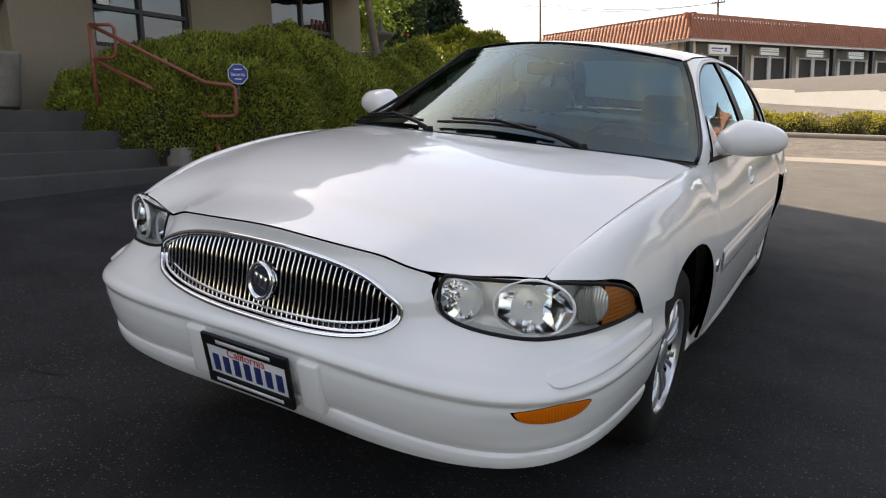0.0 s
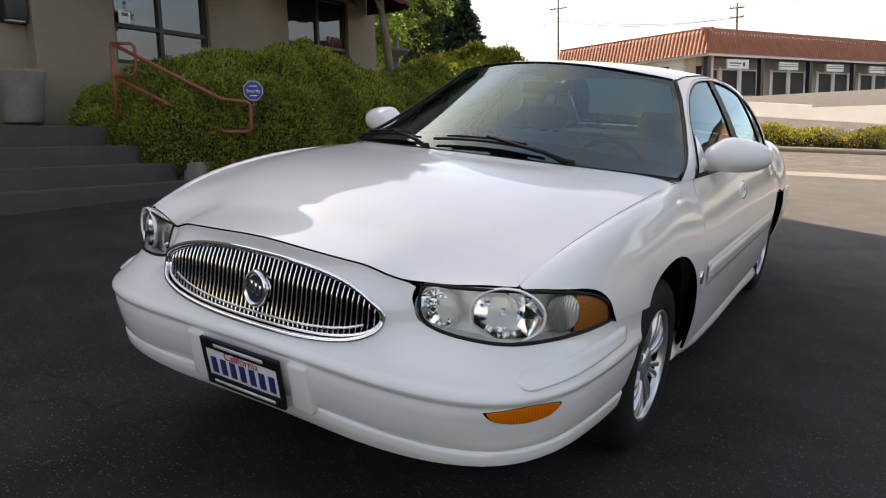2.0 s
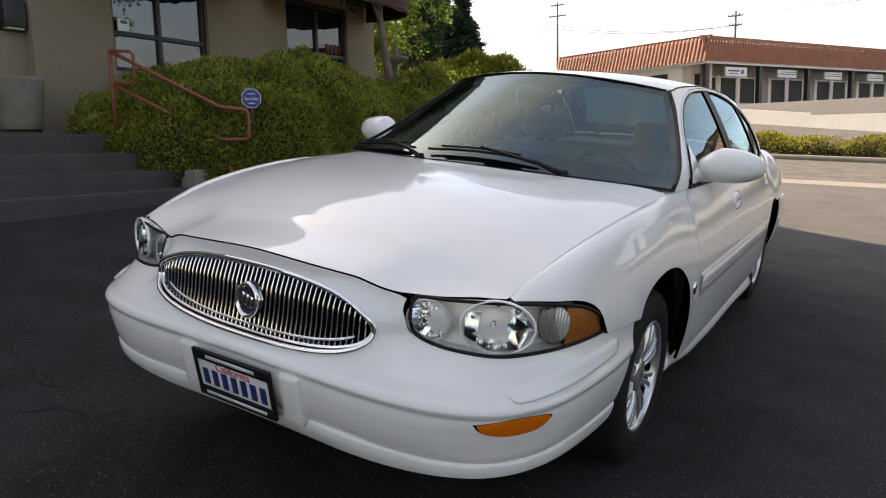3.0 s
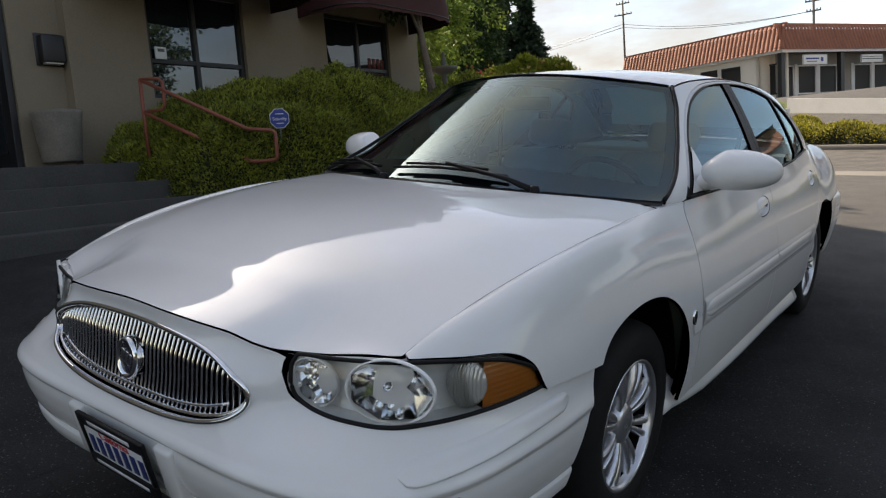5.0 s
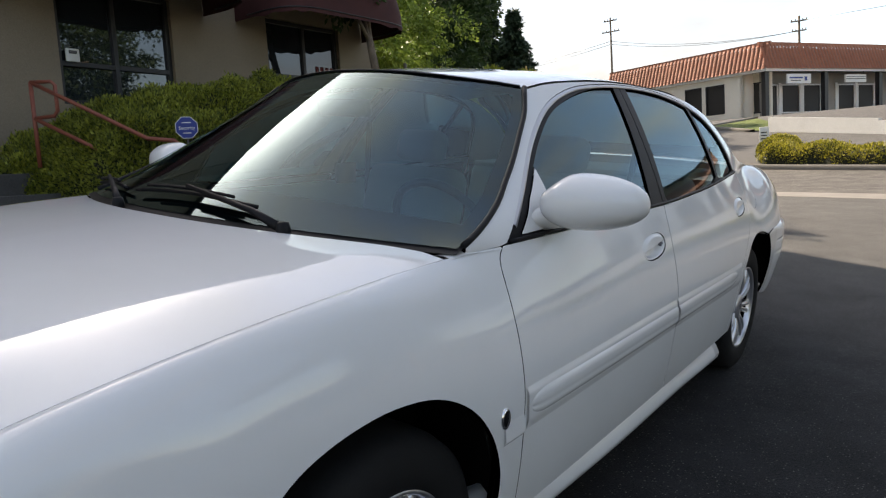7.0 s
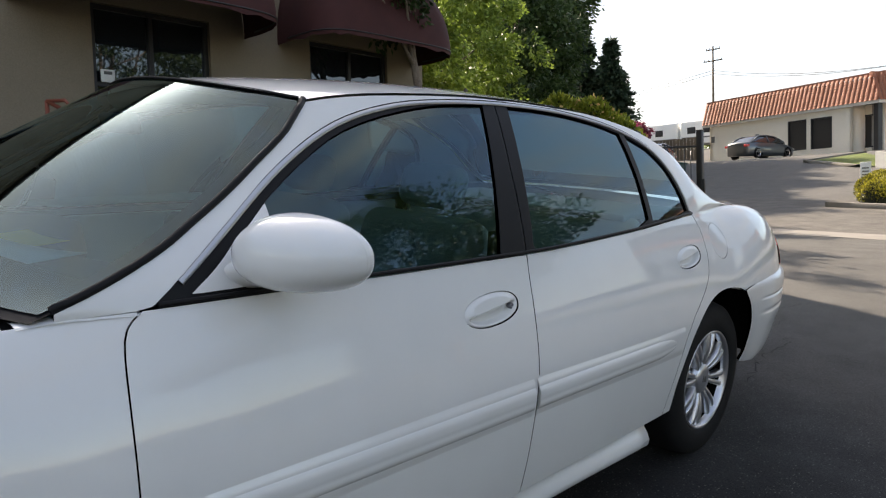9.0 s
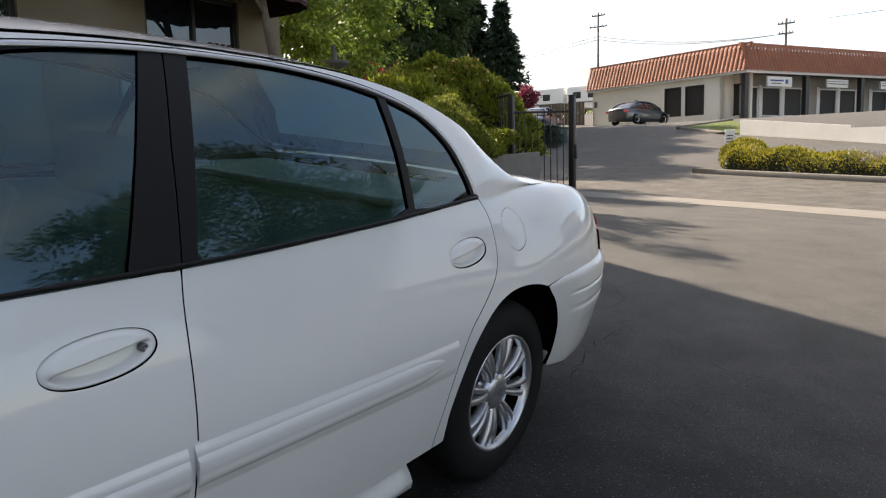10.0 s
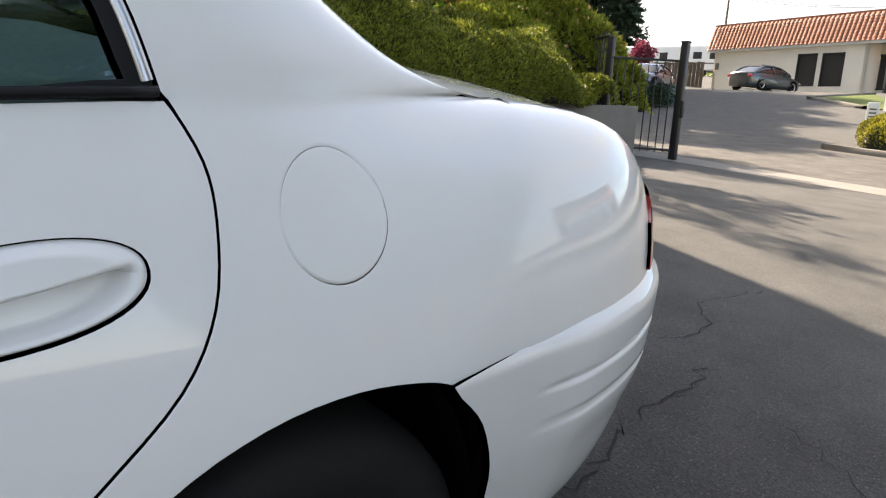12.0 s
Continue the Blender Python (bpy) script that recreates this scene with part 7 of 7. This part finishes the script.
hung_sign(1.9, 4.05, 5.78, 6.40, WHITE_PAINT, "white hanging shop sign with blue lettering marks", [(0.2, 1.4, 0.32, 0.42, BLUE_SIGN), (0.3, 1.2, 0.16, 0.22, GREY_PAINT), (1.55, 1.8, 0.18, 0.45, BLUE_SIGN)])
for k in range(1, 7):
    s = 7.37 + 5.45 * (k - 1)
    hung_sign(s, s + 2.05, 5.84, 6.36, LIT_SIGN, "pale hanging shop sign with a dark band", [(0.05, 2.0, 0.20, 0.26, GREY_PAINT), (0.05, 2.0, 0.36, 0.40, GREY_PAINT)])
for s, z in ((8.6, 5.42), (12.5, 5.65)):
    p = side_o + SL * s
    bx = thing("meter_box", "small grey meter box on the cream wall", "meter box")
    part("case", slab(p - IN_L * 0.08, p + SL * 0.25 - IN_L * 0.08, z - 0.25, z + 0.2, IN_L, 0.08), GREY_PAINT, bx, flat=True)
porch = [SC - IN_R * 0.3, SC + SR * LONG - IN_R * 0.3, SC + SR * LONG + IN_R * 2, SC + IN_R * 2]
tagged(part("porch_slab", mesh([(p.x, p.y, z) for z in (BASE - 1.5, BASE + 0.06) for p in porch], [(4, 5, 6, 7), (0, 1, 5, 4), (3, 0, 4, 7), (1, 2, 6, 5)]), ROAD, flat=True), "concrete porch slab in front of the shops", "floor", kind="structure")

# ---- an arcaded building further along the street
ARCADE_WALL = grainy("warm_ochre_stucco", (0.52, 0.36, 0.22), (0.62, 0.45, 0.29), 0.6, 30, 0.9)


def arcade(a, b, depth, base, height):
    """A two-storey stucco building with an arched ground floor and a tiled skirt roof."""
    v = thing("arcade_building", "ochre stucco building with white arches and terracotta roof skirt", "building")
    a, b = Vector(a), Vector(b)
    way = (b - a).normalized()
    inward = Vector((-way.y, way.x))
    L = (b - a).length
    part("wall", slab(a + inward * 1.2, b + inward * 1.2, base - 1, base + height, inward, 0.3), ARCADE_WALL, v, flat=True)
    for p in (a, b):
        part("side_wall", slab(p + inward * 1.5, p + inward * depth, base - 1, base + height, way * (1 if p is a else -1), 0.3), ARCADE_WALL, v, flat=True)
    part("back_wall", slab(a + inward * depth, b + inward * depth, base - 1, base + height, -inward, 0.3), ARCADE_WALL, v, flat=True)
    n, wide = 5, L / 5
    for k in range(n):
        mid = a + way * (wide * (k + 0.5))
        r = wide * 0.36
        out_, in_ = [], []
        for t in np.linspace(0, math.pi, 15):
            in_.append((r * math.cos(t), base + 1.6 + r * math.sin(t)))
            out_.append((wide * 0.5 * max(-1, min(1, 1.35 * math.cos(t))), base + 3.6 if 0.5 < t < math.pi - 0.5 else base + 1.6 + 2.0 * min(t, math.pi - t) / 0.5))
        ring = [(wide * 0.5, base - 1), *out_, (-wide * 0.5, base - 1)]
        hole = [(r, base - 1), *in_, (-r, base - 1)]
        place = lambda s, z, d: (mid.x + way.x * s + inward.x * d, mid.y + way.y * s + inward.y * d, z)
        part("arch", sheet(np.array([[place(*o, 0.0), place(*i_, 0.0), place(*i_, 0.35), place(*o, 0.35)] for o, i_ in zip(ring, hole)])), WHITE_PAINT, v, "white rendered arch", flat=True)
        w = part("window", slab(mid - way * 0.7 + inward * 1.15, mid + way * 0.7 + inward * 1.15, base + 0.9, base + 2.5, inward, 0.04), BLACK_SCREEN, v, flat=True)
    for k in range(14):
        f0, f1 = k / 14, (k + 1) / 14 + 0.01
        q0, q1 = a.lerp(b, f0) - inward * 0.3, a.lerp(b, min(f1, 1)) - inward * 0.3
        up_ = inward * 2.2
        part("roof_panel", mesh([(q0.x, q0.y, base + 3.6), (q1.x, q1.y, base + 3.6), (q1.x + up_.x, q1.y + up_.y, base + 5.4), (q0.x + up_.x, q0.y + up_.y, base + 5.4), (q0.x, q0.y, base + 3.45), (q1.x, q1.y, base + 3.45)], [(0, 1, 2, 3), (4, 5, 1, 0)]), BRICK_RED, v, flat=True)
    c = [a, b, b + inward * depth, a + inward * depth]
    part("roof", mesh([(p.x, p.y, base + height) for p in c], [(0, 1, 2, 3)]), GREY_PAINT, v, flat=True)
    return v


arcade((6.2, 37.5), (17.0, 33.2), 10.0, float(ground_z(11, 36)), 5.4)

# ---- poles and wires
def pole(x, y, top, arms, label):
    u = thing("utility_pole", label, "utility pole", "utility poles")
    z = float(ground_z(x, y))
    part("shaft", tube([(x, y, z - 0.5), (x, y, top)], [0.17, 0.11], 10), WOOD_POLE, u)
    for za, half in arms:
        part("crossarm", box((x - half, y - 0.06, za - 0.07), (x + half, y + 0.06, za + 0.07), 0.01), WOOD_POLE, u)
        for k in (-0.9, -0.45, 0.45, 0.9):
            part("insulator", tube([(x + k * half, y, za + 0.07), (x + k * half, y, za + 0.24)], 0.05, 8), GREY_PAINT, u)
    return u


pole(-36, 90, 20.4, [(20.0, 0.9), (18.6, 1.2)], "tall weathered wooden utility pole with crossarms")
pole(-12.5, 83, 15.4, [(14.9, 0.8), (13.9, 0.7)], "weathered wooden utility pole above the shop roof")
wires = thing("overhead_wires", "thin dark overhead wires between the utility poles", "wires")
for dz, a, b in ((17.4, (-36, 90), (-12.5, 83)), (17.0, (-36, 90), (-12.5, 83)), (17.4, (-36, 90), (-95, 110)), (17.0, (-36, 90), (-95, 110)), (14.9, (-12.5, 83), (60, 62))):
    e = 13.9 if b[0] == -12.5 else dz
    part("wire", tube([(a[0] + (b[0] - a[0]) * f, a[1] + (b[1] - a[1]) * f, dz + (e - dz) * f - 1.6 * 4 * f * (1 - f) * 0.5) for f in np.linspace(0, 1, 13)], 0.030, 4), BLACK_METAL, wires)


# ---- vehicles in the distance
def sedan(label, at, turn, colour, length=4.7, group="parked cars"):
    v = thing("parked_car", label, "car", group)
    k = length / 4.7
    st = [0.0, 0.12, 0.5, 1.1, 1.55, 2.2, 3.0, 3.6, 4.1, 4.55, 4.7]
    belt = pch(st, [0.62, 0.70, 0.78, 0.88, 0.93, 0.95, 0.97, 0.99, 1.0, 0.96, 0.80])
    wid = pch(st, [0.55, 0.72, 0.83, 0.88, 0.90, 0.91, 0.91, 0.90, 0.87, 0.78, 0.62])
    rows = []
    for x in np.linspace(0, 4.7, 32):
        w, zb = float(wid(x)), float(belt(x))
        low = 0.17 + 0.02 * math.cos(x)
        half = [(w * 0.93, low), (w, 0.38), (w * 1.0, 0.60), (w * 0.975, zb - 0.06), (w * 0.88, zb), (w * 0.45, zb + 0.045), (0.0, zb + 0.06)]
        rows.append([(x * k, s, z) for s, z in half] + [(x * k, -s, z) for s, z in half[-2::-1]])
    bm = sheet(np.array(rows))
    bmesh.ops.holes_fill(bm, edges=[e for e in bm.edges if len(e.link_faces) == 1], sides=0)
    pm_ = Matrix.Translation(at) @ Matrix.Rotation(turn, 4, "Z")
    part("body", moved(bm, pm_), colour, v)
    xs = np.linspace(1.15, 4.25, 26)
    roof = pch([1.15, 1.5, 1.95, 2.5, 3.1, 3.6, 4.0, 4.25], [0.93, 1.15, 1.36, 1.43, 1.42, 1.32, 1.13, 1.0])
    rows = []
    for x in xs:
        z1, w = float(roof(x)), 0.86
        zb = float(belt(x)) - 0.02
        f = (z1 - zb) / 0.5
        wt = w - 0.24 * f
        half = [(w, zb), (w - 0.10 * f, zb + (z1 - zb) * 0.5), (wt, z1 - 0.04 * f), (wt * 0.6, z1 + 0.01), (0.0, z1 + 0.02)]
        rows.append([(x * k, s, z) for s, z in half] + [(x * k, -s, z) for s, z in half[-2::-1]])
    part("glasshouse", moved(sheet(np.array(rows)), pm_), DARK_GLASS, v, "dark windows")
    rr = []
    for x in np.linspace(1.85, 3.45, 12):
        z1 = float(roof(x)) + 0.012
        rr.append([(x * k, s, z1 + 0.02 * (1 - abs(s) / 0.66) - (0.05 if abs(s) > 0.64 else 0)) for s in (-0.67, -0.62, -0.3, 0, 0.3, 0.62, 0.67)])
    part("roof", moved(sheet(np.array(rr)), pm_), colour, v)
    for sx in (1, -1):
        for line in ([(1.2, 0.86, 0.95), (1.6, 0.80, 1.18), (1.98, 0.655, 1.37), (2.6, 0.635, 1.43), (3.2, 0.64, 1.42), (3.65, 0.70, 1.31), (4.2, 0.86, 1.0)], [(2.7, 0.88, 0.97), (2.72, 0.66, 1.41)]):
            part("pillar", moved(tube([(x * k, sx * y, z) for x, y, z in line], 0.035, 6), pm_), colour, v)
        for x in (0.92, 3.72):
            wl_ = part("wheel", moved(lathe([(0.19, -0.1), (0.30, -0.1), (0.325, -0.06), (0.325, 0.06), (0.30, 0.1), (0.21, 0.1), (0.20, 0.05)], 32), pm_ @ Matrix.Translation((x * k, sx * 0.80, 0.325)) @ Matrix.Rotation(-sx * math.pi / 2, 4, "X")), TYRE, v)
            part("rim", moved(lathe([(0.0, 0.085), (0.05, 0.085), (0.06, 0.06), (0.12, 0.05), (0.18, 0.09), (0.205, 0.10)], 32), pm_ @ Matrix.Translation((x * k, sx * 0.80, 0.325)) @ Matrix.Rotation(-sx * math.pi / 2, 4, "X")), ALLOY, wl_)
            part("wheel_arch", moved(lathe([(0.0, 0.0), (0.37, 0.0), (0.375, 0.012)], 32), pm_ @ Matrix.Translation((x * k, sx * 0.905, 0.34)) @ Matrix.Rotation(-sx * math.pi / 2, 4, "X") @ Matrix.Translation((0, 0, -0.02))), SHELL, v)
        part("tail_lamp", moved(box((4.45 * k, sx * 0.70 - 0.12, 0.70), (4.70 * k, sx * 0.70 + 0.12, 0.84), 0.02), pm_), TAIL_RED, v)
        part("headlamp", moved(box((0.03 * k, sx * 0.62 - 0.13, 0.56), (0.25 * k, sx * 0.62 + 0.13, 0.68), 0.02), pm_), SILVER, v)
        part("mirror", moved(box((1.55, sx * 0.98 - 0.09, 0.95), (1.68, sx * 0.98 + 0.09, 1.08), 0.03), pm_), colour, v)
    return v


def car_colour(name, c):
    m = material(name, c, 0.3, 0.5, coat=1.0)
    return m


sedan("slate-grey sedan parked in front of the cream wall", (-14.14, 50.00, float(ground_z(-14.83, 47.75)) - 0.02), radians(253), car_colour("slate_grey_paint", (0.085, 0.10, 0.11)))
sedan("dark blue sedan parked behind the gate", (-17.2, 36.5, float(ground_z(-17, 38)) + 0.05), math.atan2(4, -0.8), car_colour("dark_blue_paint", (0.02, 0.03, 0.07)))
bin_ = thing("utility_box", "dark green metal utility box behind the gate", "utility box")
z = float(ground_z(-13.4, 32))
part("case", box((-14.1, 32.0, z), (-12.8, 32.9, z + 0.75), 0.03), material("dark_green_paint", (0.01, 0.05, 0.045), 0.5), bin_)
part("lid", box((-14.15, 31.95, z + 0.75), (-12.75, 32.95, z + 0.82), 0.02), material("green_lid", (0.015, 0.065, 0.06), 0.5), bin_)


def trailer(x, y, length, turn, label):
    v = thing("camper_trailer", label, "trailer", "parked trailers")
    z = float(ground_z(x, y))
    m = Matrix.Translation((x, y, z)) @ Matrix.Rotation(turn, 4, "Z")
    part("body", moved(box((0, 0, 0.6), (length, 2.4, 3.2), 0.25, segments=4), m), WHITE_PAINT, v)
    part("stripe", moved(box((0.2, -0.01, 1.3), (length - 0.2, 2.41, 1.45)), m), GREY_PAINT, v)
    for s in np.arange(0.8, length - 1, 1.7):
        part("window", moved(box((s, -0.02, 1.8), (s + 0.9, 2.42, 2.5), 0.03), m), BLACK_SCREEN, v)
    for s in (length * 0.3, length * 0.7):
        part("wheel", moved(lathe([(0.0, 0.12), (0.2, 0.12), (0.36, 0.1), (0.38, -0.1), (0.0, -0.1)], 24), m @ Matrix.Translation((s, 0.05, 0.38)) @ Matrix.Rotation(math.pi / 2, 4, "X")), TYRE, v)


trailer(-33.3, 75, 6.5, 0.1, "white camper trailer with dark windows in the far lot")
trailer(-40.5, 75, 6.8, 0.05, "white camper trailer with dark windows in the far lot")
trailer(-25.5, 70, 5.5, 0.9, "white camper trailer with dark windows in the far lot")
rs = np.random.default_rng(77)
red = thing("red_shrub", "small crimson-leaved tree beyond the fence", "tree")
C_, P_, D_ = crown_points(rs, (-33.2, 66, float(ground_z(-33, 66)) + 2.2), (1.0, 1.0, 1.0), 60, 60, 0.45)
leaf_mesh("crown", P_, D_, 0.2, 0.07, leaf_material("crimson_leaf", (0.10, 0.015, 0.03), (0.26, 0.05, 0.09)), red, rs)
part("trunk", tube([(-33.2, 66, float(ground_z(-33, 66)) - 0.1), (-33.2, 66, float(ground_z(-33, 66)) + 2)], 0.1, 8), BARK, red)
q = np.array([-12.94, 31.0, 2.37]) + np.clip(rs.normal(size=(2500, 3)), -1.6, 1.6) * np.array([0.34, 0.34, 0.28])
ball = thing("round_bush", "small dark round bush behind the gate", "bush")
leaf_mesh("leaves", q, q - np.array([-12.94, 31.0, 2.27]) + rs.normal(size=q.shape) * 0.2, 0.09, 0.03, CONIFER, ball, rs)
far_fence = thing("board_fence", "weathered board fence beside the shops", "fence")
p = SIDE_END + Vector((-0.4, 0.6))
for k in range(14):
    a = p + Vector((-0.30, 0.02)) * k
    part("board", slab(a, a + Vector((-0.27, 0.018)), 3.4, 6.0 + 0.03 * math.sin(k * 2.1), Vector((0, 1)), 0.04), WOOD_POLE, far_fence, flat=True)

# ---- cracks in the asphalt
CRACK = grainy("crack_shadow", (0.008, 0.008, 0.008), (0.02, 0.02, 0.02), 8, 60, 0.95)


def crack(seed, points, wide):
    r3 = random.Random(seed)
    pts = [Vector(p) for p in points]
    line = []
    for a, b in zip(pts, pts[1:]):
        n = max(2, int((b - a).length / 0.05))
        line += [a.lerp(b, k / n) + Vector((r3.uniform(-0.032, 0.032), r3.uniform(-0.032, 0.032))) for k in range(n)]
    rows = []
    for k, p in enumerate(line):
        d = line[min(k + 1, len(line) - 1)] - line[max(k - 1, 0)]
        w = Vector((-d.y, d.x)).normalized() * wide * r3.uniform(0.08, 0.48)
        rows.append([(q_.x, q_.y, float(ground_z(q_.x, q_.y)) + 0.004) for q_ in (p - w, p + w)])
    tagged(part("crack", sheet(np.array(rows)), CRACK), "thin dark crack in the asphalt", "crack", "asphalt cracks", "structure")


crack(1, [(0.66, 4.96), (0.64, 5.16), (0.56, 5.45), (0.58, 5.77), (0.52, 6.15)], 0.011)
crack(4, [(-1.17, -0.12), (-1.09, -0.03), (-0.9, 0.0), (-0.87, 0.15)], 0.009)
crack(5, [(-0.9, 0.0), (-0.67, -0.03), (-0.54, -0.21), (-0.3, -0.3)], 0.008)
crack(6, [(-1.6, 0.5), (-1.35, 0.3), (-1.17, -0.12)], 0.007)
crack(7, [(0.73, 5.88), (0.97, 5.9), (1.28, 5.62), (1.5, 5.7)], 0.006)
crack(8, [(0.56, 5.45), (0.40, 5.55), (0.33, 5.78)], 0.006)
crack(9, [(0.58, 5.77), (0.73, 5.88)], 0.007)
crack(2, [(0.29, 6.18), (0.35, 6.45), (0.28, 6.71), (0.17, 6.8), (0.2, 7.12), (0.27, 7.43)], 0.008)
crack(3, [(-1.98, 0.21), (-1.53, 0.09), (-1.11, 0.06), (-0.65, -0.15)], 0.010)
